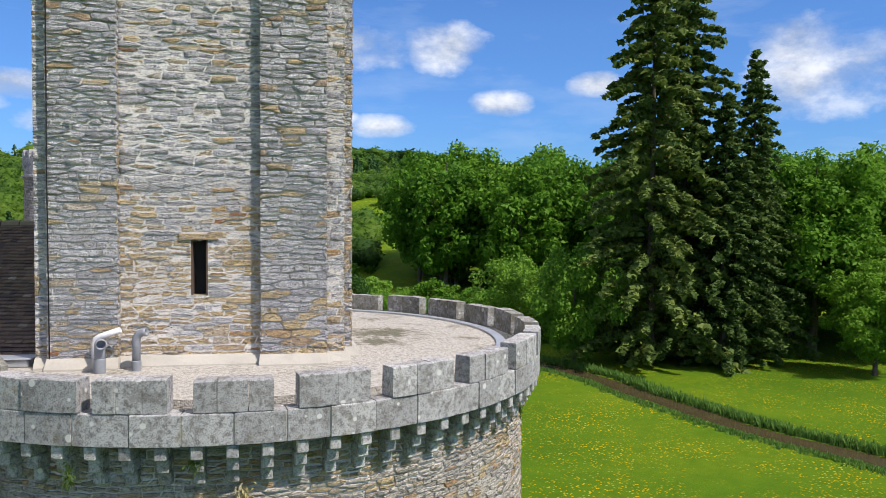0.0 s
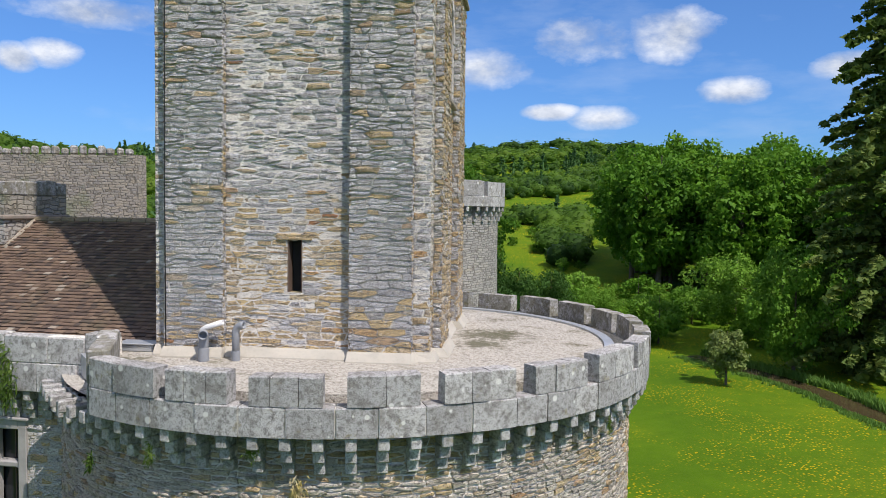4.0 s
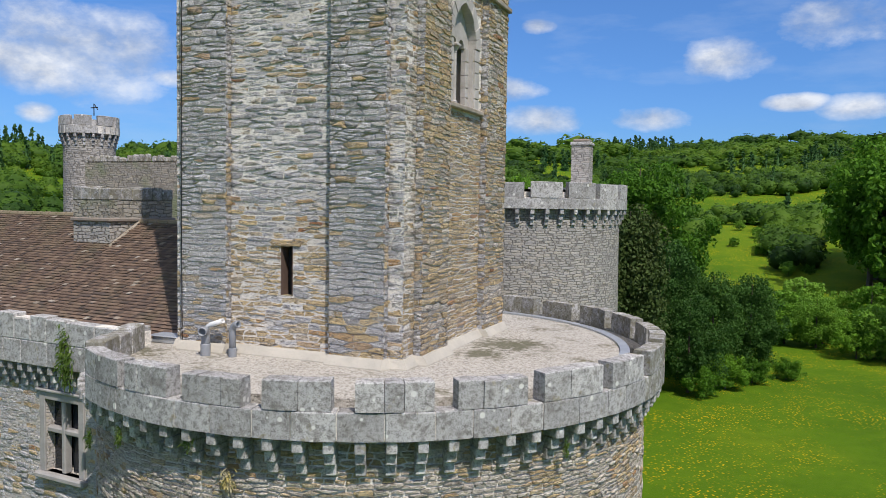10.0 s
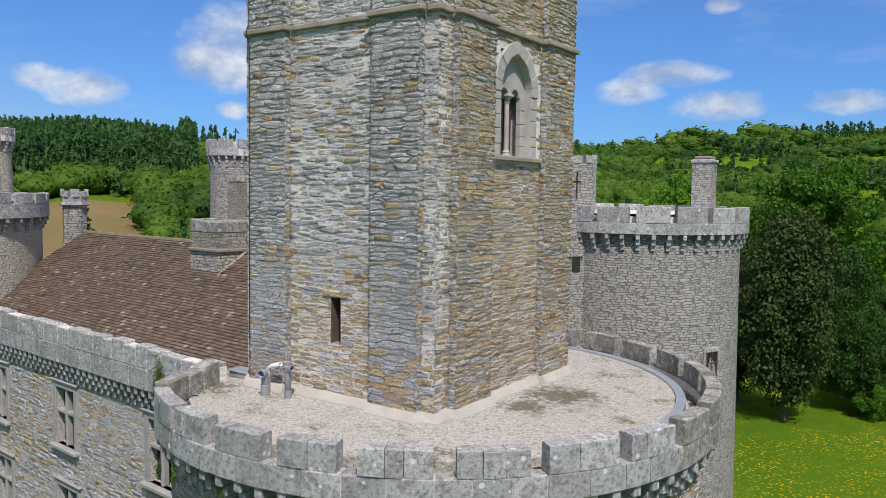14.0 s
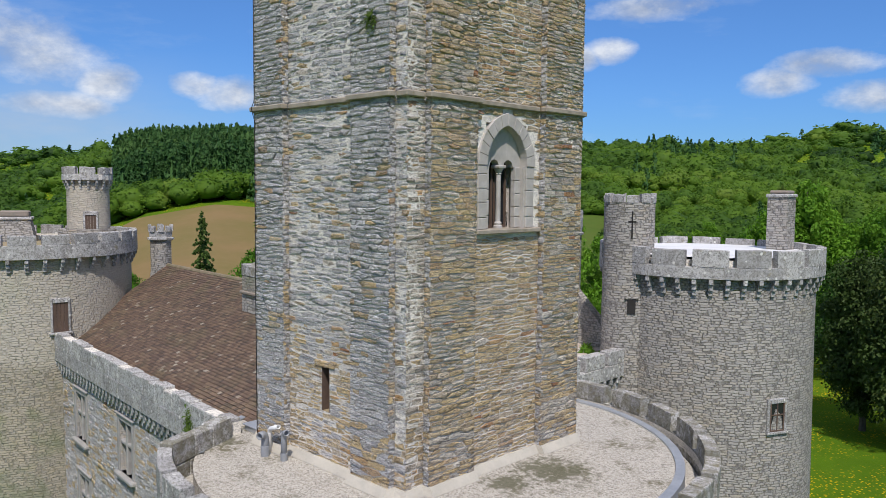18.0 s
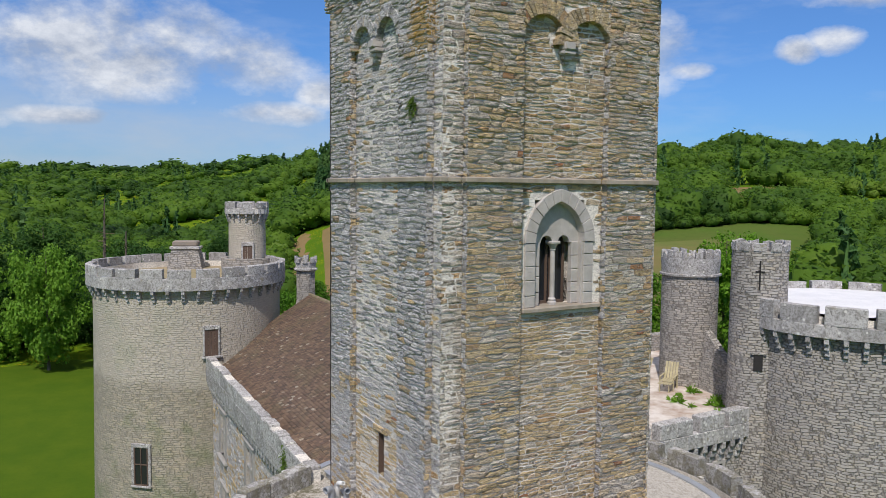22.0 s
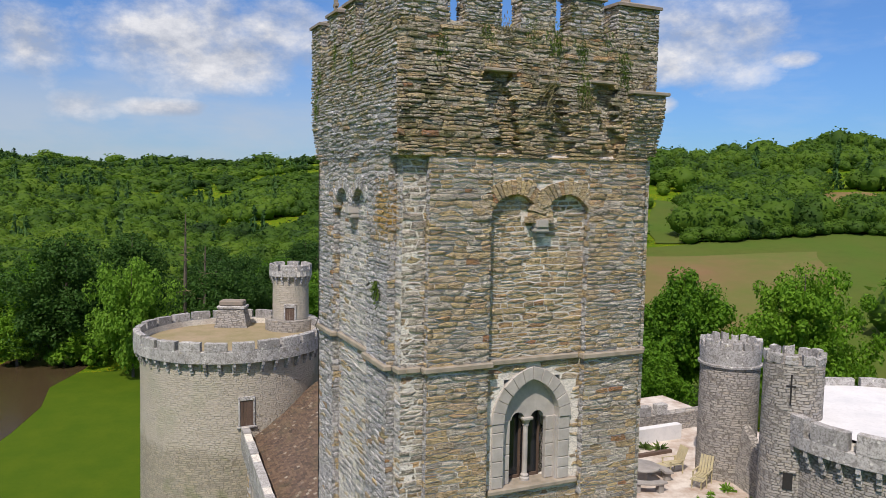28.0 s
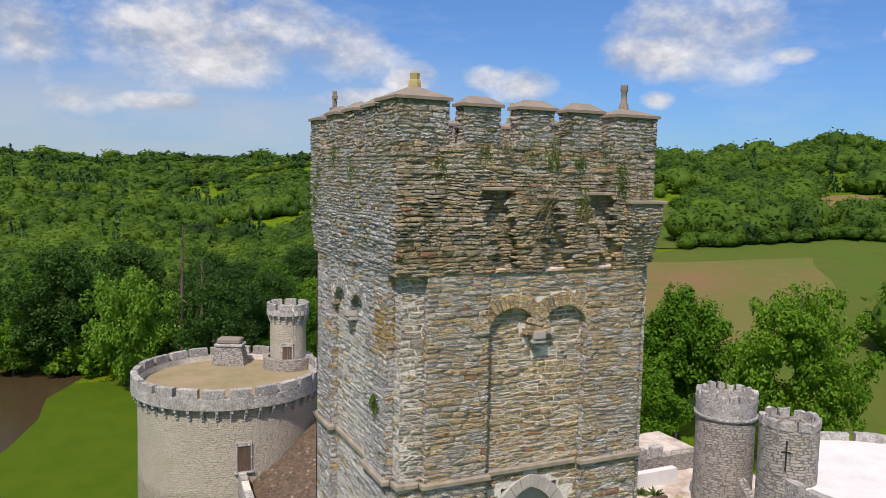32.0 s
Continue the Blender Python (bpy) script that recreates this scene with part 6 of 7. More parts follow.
# ---- round towers ----
def round_tower(c, r_wall, r_par, z_foot, z_par, z_cren, z_top, floor_z, merlons, corbels, gap, a_first, par, wall_mat, floor_mat, thick=0.35, corb=(0.55, 0.16), batter=0.35, arc=None):
    """Wall, corbels, block parapet, merlons and roof terrace of a machicolated tower."""
    ring("wall", c, [(r_wall + batter, z_foot), (r_wall + batter * 0.4, z_foot + (z_par - z_foot) * 0.45), (r_wall, z_foot + (z_par - z_foot) * 0.9), (r_wall, z_par + 0.02)], wall_mat, par, 96)
    ring("terrace", c, [(0.01, floor_z + 0.05), (r_par - thick + 0.02, floor_z)], floor_mat, par, 64)
    a0, a1 = arc or (0, 2 * math.pi)
    ring("parapet_core", c, [(r_wall - 0.05, z_par), (r_par - 0.02, z_par), (r_par - 0.02, z_cren - 0.01), (r_par - thick, z_cren - 0.01), (r_par - thick, floor_z - 0.1)], MAT_MORTAR, par, 96, a0, a1)
    rr = random.Random(int(r_wall * 100))
    n = max(8, int(2 * math.pi * r_par / 0.75))
    for i in range(n):
        s, e = a0 + (a1 - a0) * i / n, a0 + (a1 - a0) * (i + 1) / n
        arc_block("block", c, r_par - thick - 0.005, r_par, s + 0.004 / r_par, e - 0.004 / r_par, z_par - 0.004, z_cren, MAT_ASHLAR, par, 2)
    st = 2 * math.pi / merlons
    for i in range(merlons):
        s, e = a_first + i * st, a_first + (i + 1) * st - gap / r_par
        if arc and not (a0 <= s and e <= a1):
            continue
        arc_block("merlon", c, r_par - thick, r_par, s, e, z_cren + 0.004, z_top + rr.uniform(-0.03, 0.03), MAT_ASHLAR, par, 3, 0.01, 0.015)
    angles = [2 * math.pi * i / corbels for i in range(corbels)]
    if arc:
        angles = [a for a in angles if a0 <= a <= a1 or a0 <= a - 2 * math.pi <= a1]
    corbels_round(c, r_wall, z_par, r_par - r_wall - 0.03, corb[0], corb[1], angles, par)


def on_tower(c, r, a, w, z0, z1, parent, name="tower_window", door=False):
    """An opening on a round wall at the bearing a: surround, frame, pane or door leaf."""
    m = Matrix.Translation((c[0], c[1], 0)) @ Matrix.Rotation(a, 4, "Z")
    g = thing(name, "", "")
    g.parent = parent
    if w < 0.4:
        # solid near-black block: the shade of the hole is in its colour
        box("opening", r - 0.3, r + 0.02, -w / 2, w / 2, z0, z1, MAT_UNLIT, g, "near-black block for the shade in a small opening", 0, m)
        box("lintel", r - 0.3, r + 0.04, -w / 2 - 0.12, w / 2 + 0.12, z1, z1 + 0.1, MAT_WALL, g, "", 0.02, m)
        return g
    sw = 0.09 if door else 0.14
    for y0, y1, za, zb in ((-w / 2 - sw, -w / 2, z0, z1 + 0.2), (w / 2, w / 2 + sw, z0, z1 + 0.2), (-w / 2, w / 2, z1, z1 + 0.2)):
        box("surround", r - 0.4, r + 0.04, y0, y1, za, zb, MAT_ASHLAR, g, "", 0.02, m)
    box("sill", r - 0.4, r + 0.1, -w / 2 - 0.16, w / 2 + 0.16, z0 - 0.1, z0, MAT_ASHLAR, g, "", 0.02, m)
    if door:
        for i in range(4):
            box("door_plank", r - 0.05, r + 0.0, -w / 2 + i * w / 4 + 0.004, -w / 2 + (i + 1) * w / 4 - 0.004, z0, z1, MAT_WOOD, g, "", 0.006, m)
    else:
        box("pane", r - 0.02, r - 0.0, -w / 2, w / 2, z0, z1, MAT_GLASS, g, "", 0, m)
        for y0, y1, za, zb in ((-w / 2, -w / 2 + 0.06, z0, z1), (w / 2 - 0.06, w / 2, z0, z1), (-0.02, 0.02, z0, z1), (-w / 2, w / 2, z0, z0 + 0.06), (-w / 2, w / 2, (z0 + z1) / 2 + 0.08, (z0 + z1) / 2 + 0.13)):
            box("frame", r - 0.0, r + 0.035, y0, y1, za, zb, MAT_WOOD, g, "", 0.006, m)
    return g


def toward(c, p):
    return math.atan2(p[1] - c[1], p[0] - c[0])


# pale round tower at the end of the wing
LC = (-27.2, 20.5)
left = thing("round_tower", "large pale round tower with a machicolated parapet", "tower", at=(LC[0], LC[1], 0))
round_tower(LC, 4.6, 4.9, -1, 21.1, 21.68, 22.1, 21.35, 24, 44, 0.22, 0.1, left, MAT_WALL_PALE, MAT_DIRT)
on_tower(LC, 4.62, toward(LC, (-22.55, 20.42)), 0.62, 17.95, 19.2, left, "tower_door", True)
on_tower(LC, 4.72, toward(LC, (-22.7, 16.5)), 0.72, 11.9, 13.7, left)
at_world(left, WEST_BY)

ltc = (-28.9, 24.1)
lt = thing("stair_turret", "slim round stair turret with a battlemented crown", "turret", at=(ltc[0], ltc[1], 0))
round_tower(ltc, 1.0, 1.2, 20, 24.45, 24.75, 25.1, 24.55, 8, 18, 0.2, 0.1, lt, MAT_WALL_PALE, MAT_SCREED, 0.2, (0.45, 0.11), 0.05)
on_tower(ltc, 1.02, toward(ltc, (16, 11)), 0.5, 21.6, 22.7, lt, "turret_door", True)
ring("foot", ltc, [(1.5, 6), (1.42, 21.3), (1.42, 22.0), (1.1, 22.0)], MAT_WALL, lt, 40)
at_world(lt, WEST_BY)

lch = thing("tower_chimney", "broad stone chimney with a stepped cap", "chimney", at=(-30.55, 21.14, 21.4))
m_lc = Matrix.Translation((-30.55, 21.14, 0)) @ Matrix.Rotation(radians(-25), 4, "Z")
bm0 = bmesh.new()
vs0 = [bm0.verts.new(m_lc @ Vector(p)) for p in ((-0.55, -0.95, 21.3), (0.55, -0.95, 21.3), (0.55, 0.95, 21.3), (-0.55, 0.95, 21.3), (-0.42, -0.72, 22.45), (0.42, -0.72, 22.45), (0.42, 0.72, 22.45), (-0.42, 0.72, 22.45))]
for q in ((0, 1, 5, 4), (1, 2, 6, 5), (2, 3, 7, 6), (3, 0, 4, 7), (4, 5, 6, 7)):
    bm0.faces.new([vs0[i] for i in q])
part("shaft", bm0, MAT_WALL, lch)
box("cornice", -0.5, 0.5, -0.8, 0.8, 22.45, 22.6, MAT_ASHLAR, lch, "", 0.03, m_lc)
box("cap", -0.4, 0.4, -0.68, 0.68, 22.6, 22.9, MAT_SLATE, lch, "", 0.06, m_lc)
at_world(lch, WEST_BY)

# grey round tower with the white roof
RC = (-4.0, 42.8)
right = thing("round_tower", "grey round tower with a flat white roof", "tower", at=(RC[0], RC[1], 0))
round_tower(RC, 4.3, 4.62, -1, 20.85, 21.3, 21.95, 21.65, 18, 46, 0.28, 0.15, right, MAT_WALL, MAT_WHITE_ROOF, 0.35, (0.68, 0.17))
on_tower(RC, 4.34, toward(RC, (3.4, 39.3)), 0.7, 14.9, 16.0, right)
at_world(right, NORTH_BY)

rch = thing("tower_chimney", "square stone chimney overgrown with green weeds", "chimney", at=(-1.4, 45.6, 21.7))
box("shaft", -2.42, -1.56, 45.05, 46.0, 21.6, 23.95, MAT_WALL, rch)
box("cornice", -2.48, -1.5, 44.98, 46.06, 23.95, 24.1, MAT_ASHLAR, rch, "", 0.03)
box("cap", -2.38, -1.6, 45.1, 45.95, 24.1, 24.25, MAT_SLATE, rch, "", 0.05)
at_world(rch, NORTH_BY)
weed(0.1, 42.2, 24.93, 0.3, 15, "green weeds growing on the chimney top", 0.0, n=60, nrm=(0, 0, 1))


def toothed_turret(c, r0, r1, z0, z1, label, ledge=None, teeth=12):
    """A round turret whose rim is broken into narrow pointed teeth."""
    t = thing("watch_turret", label, "turret", at=(c[0], c[1], 0))
    prof = [(r0 + 0.12, z0), (r0, z0 + 6), (r1, z1 - 1.6)]
    if ledge:
        prof = [(r0, z0), (r0, ledge)]
        ring("ledge", c, [(r0, ledge), (r0 + 0.1, ledge + 0.05), (r0 + 0.1, ledge + 0.13), (r0 + 0.02, ledge + 0.16)], MAT_ASHLAR, t, 40)
        ring("crown", c, [(r0 + 0.02, ledge + 0.16), (r1 + 0.04, z1 - 0.3), (r1 - 0.2, z1 - 0.3), (r1 - 0.25, ledge + 0.3), (0.02, ledge + 0.3)], MAT_ASHLAR_J, t, 40)
    else:
        prof += [(r1, z1 - 0.3), (r1 - 0.22, z1 - 0.3), (r1 - 0.25, z1 - 1.0), (0.02, z1 - 1.0)]
    ring("wall", c, prof, MAT_WALL, t, 48)
    st = 2 * math.pi / teeth
    for i in range(teeth):
        arc_block("merlon", c, r1 - 0.2, r1 + 0.03, i * st, i * st + st * 0.72, z1 - 0.3, z1 + (0.04 if i % 3 else -0.05), MAT_ASHLAR, t, 2, 0.01, 0.06)
    return t


T2C, T1C = (-5.0, 37.2), (-10.8, 40.0)
t2 = toothed_turret(T2C, 1.08, 1.03, 8, 23.95, "round stair turret with a ragged toothed rim", None, 11)
m_t2 = Matrix.Translation((T2C[0], T2C[1], 0)) @ Matrix.Rotation(toward(T2C, (16, 10)), 4, "Z")
bm0 = bmesh.new()
# black cross set on the wall; the slit's shade is its colour
box_bm(bm0, 0.98, 1.045, -0.03, 0.03, 22.2, 23.3, m_t2)
box_bm(bm0, 0.98, 1.045, -0.16, 0.16, 22.85, 22.91, m_t2)
part("arrow_slit", bm0, MAT_UNLIT, t2, "near-black cross for the shade in an arrow slit")
on_tower(T2C, 1.07, toward(T2C, (16, 10)) + 0.05, 0.32, 19.15, 19.75, t2, "turret_window")
at_world(t2, COURT_BY)
t1 = toothed_turret(T1C, 1.28, 1.3, 8, 23.1, "round watch turret with a moulded ledge and toothed rim", 21.95, 18)
at_world(t1, COURT_BY)
stub = thing("ruined_wall", "mossy ruined stub of wall between two turrets", "wall", at=(-8, 39, 16.9))
mesh_object("masonry", [(-9.6, 39.3, 16.8), (-6.2, 38.4, 16.8), (-6.2, 39.1, 16.8), (-9.6, 40.0, 16.8), (-9.4, 39.5, 19.6), (-7.6, 39.0, 18.2), (-7.5, 39.4, 18.2), (-9.4, 39.9, 19.6)],
            [(0, 1, 5, 4), (1, 2, 6, 5), (2, 3, 7, 6), (4, 5, 6, 7), (3, 0, 4, 7)], MAT_WALL, stub)
at_world(stub, COURT_BY)

# ---- terrace between the keep and the grey tower ----
FZ = 16.95
court = thing("court_terrace", "pale gravelled roof terrace behind a battlemented wall", "terrace", at=(-10, 35, 0))
box("floor", -22, -4.95, 26.5, 46, FZ - 0.4, FZ, MAT_GRAVEL, court)
box("wall", -5.3, -4.75, 26.5, 38.5, -1, 16.6, MAT_WALL, court)
box("parapet_core", -4.95, -4.52, 26.5, 36.6, 16.6, 17.12, MAT_MORTAR, court)
rr0 = random.Random(31)
a0 = 26.6
while a0 < 36.5:
    l0 = min(rr0.uniform(0.6, 0.95), 36.6 - a0)
    box("block", -4.97, -4.5, a0 + 0.005, a0 + l0 - 0.005, 16.6, 17.15, MAT_ASHLAR, court, "", 0.02)
    a0 += l0
for y0, y1 in ((27.6, 29.2), (29.7, 31.1), (31.55, 33.2), (33.6, 34.9), (35.15, 36.6)):
    for i in range(2):
        q0, q1 = y0 + (y1 - y0) * i / 2, y0 + (y1 - y0) * (i + 1) / 2
        box("merlon", -4.96, -4.51, q0 + 0.004, q1 - 0.004, 17.155, 17.72, MAT_ASHLAR, court, "", 0.025)
me0 = corbel_mesh(0.26, 0.75, 0.2)
for i in range(20):
    ob0 = new("corbel", me0)
    ob0.parent = court
    ob0.matrix_basis = Matrix.Translation((-4.76, 26.9 + i * 0.5, 16.6))
for y0, z0 in ((33.9, 13.9), (31.0, 13.7)):
    g0 = thing("court_window", "stone mullion window with dark panes", "")
    g0.parent = court
    for a, b, c, d in ((y0 - 0.15, y0, z0, z0 + 1.95), (y0 + 1.2, y0 + 1.35, z0, z0 + 1.95), (y0, y0 + 1.2, z0 + 1.8, z0 + 1.95), (y0 + 0.53, y0 + 0.67, z0, z0 + 1.8), (y0, y0 + 1.2, z0 + 1.0, z0 + 1.12), (y0 - 0.2, y0 + 1.4, z0 - 0.15, z0)):
        box("surround", -4.8, -4.7, a, b, c, d, MAT_LIMESTONE, g0, "", 0.015)
    box("pane", -4.76, -4.735, y0, y0 + 1.2, z0, z0 + 1.8, MAT_GLASS, g0)
# far side of the terrace: whitewashed wall, old battlement and planted border
box("white_wall", -15.6, -15.2, 32, 41.4, FZ, FZ + 0.75, MAT_WHITE_ROOF, court, "low whitewashed wall")
box("rear_wall", -17.0, -16.4, 26.5, 46, -1, FZ + 0.9, MAT_WALL, court)
slab_battlement((-16.6, 30), (-16.6, 41.5), FZ + 0.9, court, 1.0, 0.35, 0.55, 0.4)
box("bed_edge", -13.9, -13.7, 34, 39.5, FZ, FZ + 0.15, MAT_WOOD, court, "weathered timber bed edging")
box("inner_wall", -13.2, -12.4, 41.3, 42.2, FZ, FZ + 1.5, MAT_WALL, court)
at_world(court, COURT_BY)
for i in range(9):
    weed(-13.1 + 0.4 * math.sin(i * 5), 33.0 + i * 0.6, FZ + 0.77, 0.55, 40 + i, "low dark shrub in the terrace border", 0.0, MAT_NEEDLE, 50, (0, 0, 1))
grass_rr = random.Random(77)
for i in range(26):
    weed(grass_rr.uniform(-8.0, -4.2), grass_rr.uniform(35.0, 37.4), FZ + 0.76, grass_rr.uniform(0.25, 0.5), 60 + i, "rough tuft of grass on the terrace", 0.1, MAT_WILLOW, 36, (0, 0, 1))


def garden_chair(x, y, turn):
    """A slatted teak steamer chair: reclined back, seat, legs and arms."""
    c = thing("garden_chair", "pale slatted wooden garden chair on the gravel", "chair", "garden chairs", at=(x + COURT_BY[0], y + COURT_BY[1], FZ + COURT_BY[2]))
    t = Matrix.Rotation(radians(20), 4, "Y")
    for i in range(5):
        yy = -0.24 + i * 0.12
        box("seat_slat", -0.1, 0.6, yy - 0.05, yy + 0.05, 0.4, 0.43, MAT_TEAK, c, "", 0.006)
        box("back_slat", -0.03, 0.0, yy - 0.05, yy + 0.05, 0.0, 0.78, MAT_TEAK, c, "", 0.006, Matrix.Translation((-0.08, 0, 0.42)) @ Matrix.Rotation(radians(-22), 4, "Y"))
        box("foot_slat", 0.6, 1.0, yy - 0.05, yy + 0.05, 0.3, 0.33, MAT_TEAK, c, "", 0.006, Matrix.Translation((0, 0, 0.06)) )
    for xx, yy in ((-0.1, -0.3), (-0.1, 0.3), (0.55, -0.3), (0.55, 0.3), (0.95, -0.2), (0.95, 0.2)):
        box("leg", xx - 0.025, xx + 0.025, yy - 0.025, yy + 0.025, 0, 0.6 if xx < 0.8 and abs(yy) > 0.25 else 0.34, MAT_TEAK, c, "", 0.006)
    for s in (-0.3, 0.3):
        box("armrest", -0.2, 0.62, s - 0.035, s + 0.035, 0.6, 0.63, MAT_TEAK, c, "", 0.008)
    c.rotation_euler = (0, 0, radians(turn))


garden_chair(-10.2, 38.2, -62)
garden_chair(-11.7, 38.0, -95)


def stone_table(x, y):
    """A round table on a pedestal, with curved benches round it."""
    t = thing("garden_table", "round grey stone garden table on a thick foot", "table", at=(x + COURT_BY[0], y + COURT_BY[1], FZ + COURT_BY[2]))
    ring("tabletop", (0, 0), [(0.02, 0.66), (0.72, 0.66), (0.76, 0.69), (0.76, 0.74), (0.72, 0.76), (0.02, 0.76)], MAT_TABLE, t, 28)
    ring("foot", (0, 0), [(0.3, 0), (0.22, 0.2), (0.22, 0.5), (0.32, 0.66)], MAT_TABLE, t, 20)
    for i in range(3):
        b = thing("curved_bench", "curved grey stone bench round the table", "bench", "benches round the table", at=(x + COURT_BY[0], y + COURT_BY[1], FZ + COURT_BY[2]))
        a = radians(100 + i * 118)
        arc_block("seat", (0, 0), 1.0, 1.38, a - 0.62, a + 0.62, 0.38, 0.46, MAT_TABLE, b, 8)
        for q in (-0.4, 0.4):
            arc_block("foot", (0, 0), 1.06, 1.32, a + q - 0.1, a + q + 0.1, 0.0, 0.38, MAT_TABLE, b, 2)


stone_table(-11.3, 35.7)

# ---- range at the back of the castle ----
back = thing("north_range", "old rubble range with a ragged toothed parapet", "building", at=(-15, 34, 0))
NX1, NZ = -14.6, 22.42
box("wall", -25.6, NX1, 34.2, 34.9, 5, NZ, MAT_WALL_MOSS, back)
rr0 = random.Random(12)
x0 = -25.5
while x0 < NX1 - 0.2:
    w0, h0 = rr0.uniform(0.2, 0.3), rr0.uniform(0.24, 0.42)
    box("merlon", x0, x0 + w0, 34.24, 34.6, NZ, NZ + h0, MAT_ASHLAR_MOSS, back, "", 0.07)
    x0 += w0 + rr0.uniform(0.12, 0.24)
at_world(back, (2.4, -0.6, 1.05))
FC = (-26.6, 35.2)
ft = thing("round_turret", "far round turret with a machicolated crown", "turret", at=(FC[0], FC[1], 0))
round_tower(FC, 1.25, 1.45, 5, 24.2, 24.6, 25.1, 24.3, 8, 20, 0.28, 0.3, ft, MAT_WALL, MAT_SCREED, 0.25, (0.6, 0.13), 0.05)
bm0 = bmesh.new()
for p0, p1 in (((0, 0, 25.1), (0, 0, 25.7)), ((-0.2, 0, 25.5), (0.25, 0, 25.5)), ((0.05, 0, 25.65), (0.25, 0, 25.4))):
    d0 = Vector(p1) - Vector(p0)
    r = bmesh.ops.create_cone(bm0, segments=6, radius1=0.025, radius2=0.025, depth=d0.length)
    bmesh.ops.transform(bm0, matrix=Matrix.Translation(Vector((FC[0] + 0.95, FC[1] - 0.6, 0)) + (Vector(p0) + Vector(p1)) / 2) @ d0.to_track_quat("Z", "Y").to_matrix().to_4x4(), verts=r["verts"])
part("weather_vane", bm0, MAT_IRON, ft, "small dark iron weather vane")
at_world(ft, FAR_BY)
at_world(wing, WING_BY)


# thin cable down the keep
cable = thing("lightning_cable", "thin dark lightning cable fixed to the keep", "cable", at=(-3.58, 18.04, 18.34))
tube("wire", [(-3.58, 18.04, 18.34), (-3.59, 18.04, 22.0), (-3.57, 18.04, 26.5), (-3.57, 17.95, 26.8), (-3.58, 18.04, 27.0), (-3.59, 18.04, 30.9)], 0.010, MAT_IRON, cable)
at_world(cable)


# ---- trees ----
def leaf_quads(rr, centres, radii, per, size, flat_y=1.0, droop=0.0, corners=4):
    """Small plain sprays for trees further off: folded quads, or triangles. Returns verts, faces."""
    c = np.repeat(np.asarray(centres, float), per, axis=0)
    r = np.repeat(np.asarray(radii, float), per)
    n = len(c)
    d = rr.normal(size=(n, 3))
    d /= np.linalg.norm(d, axis=1)[:, None]
    p = c + d * (r * rr.uniform(0.6, 1.08, n))[:, None] * np.array([1, 1, flat_y])
    nrm = d * (0.75 if corners == 4 else 1.0) + rr.normal(size=(n, 3)) * (0.5 if corners == 4 else 0.28) + np.array([0, 0, 0.45])
    nrm /= np.linalg.norm(nrm, axis=1)[:, None]
    a = np.cross(nrm, rr.normal(size=(n, 3)))
    a /= np.linalg.norm(a, axis=1)[:, None]
    b = np.cross(nrm, a)
    s = (size * rr.uniform(0.5, 1.3, n))[:, None]
    w = rr.uniform(0.35, 0.8, (n, 1))
    if corners == 3:
        v = np.stack([p - a * s - b * s * w, p + a * s * w - b * s * 0.5, p + b * s + nrm * s * 0.2], axis=1)
    else:
        v = np.stack([p - a * s - nrm * s * 0.25, p - b * s * w, p + a * s - nrm * s * 0.3, p + b * s * 0.6], axis=1)
    v[:, :, 2] -= droop * s
    return v.reshape(-1, 3), np.arange(n * corners).reshape(n, corners)


def limb_mesh(bm, p0, p1, r0, r1, seg=7):
    d = Vector(p1) - Vector(p0)
    r = bmesh.ops.create_cone(bm, segments=seg, radius1=r0, radius2=r1, depth=d.length, cap_ends=False)
    bmesh.ops.transform(bm, matrix=Matrix.Translation((Vector(p0) + Vector(p1)) / 2) @ d.to_track_quat("Z", "Y").to_matrix().to_4x4(), verts=r["verts"])


def crown_mesh(name, seed, clumps, per, size, mat, shape, droop=0.0):
    rr = np.random.RandomState(seed)
    cs, rs = shape(rr, clumps)
    v, q = leaf_quads(rr, cs, rs, per, size, 0.85, droop)
    me = fast_mesh(name, v, q)
    me.materials.append(mat)
    return me, cs


def broad_shape(w=0.36, low=0.22, spread=1.0):
    """Clump centres of an uneven broad crown, unit height."""
    def fn(rr, n):
        d = rr.normal(size=(n, 3))
        d /= np.linalg.norm(d, axis=1)[:, None]
        k = rr.uniform(0.25, 1.0, n) ** 0.6
        lob = 1 + 0.22 * np.sin(d[:, 0] * 5 + rr.uniform(0, 6)) + 0.16 * np.sin(d[:, 1] * 7 + rr.uniform(0, 6))
        h = (1 - low) / 2
        c = np.stack([d[:, 0] * w * k * lob * 0.78, d[:, 1] * w * k * lob * 0.78, low + h + d[:, 2] * h * k * 0.86], axis=1)
        return c, rr.uniform(0.055, 0.115, n) * spread
    return fn


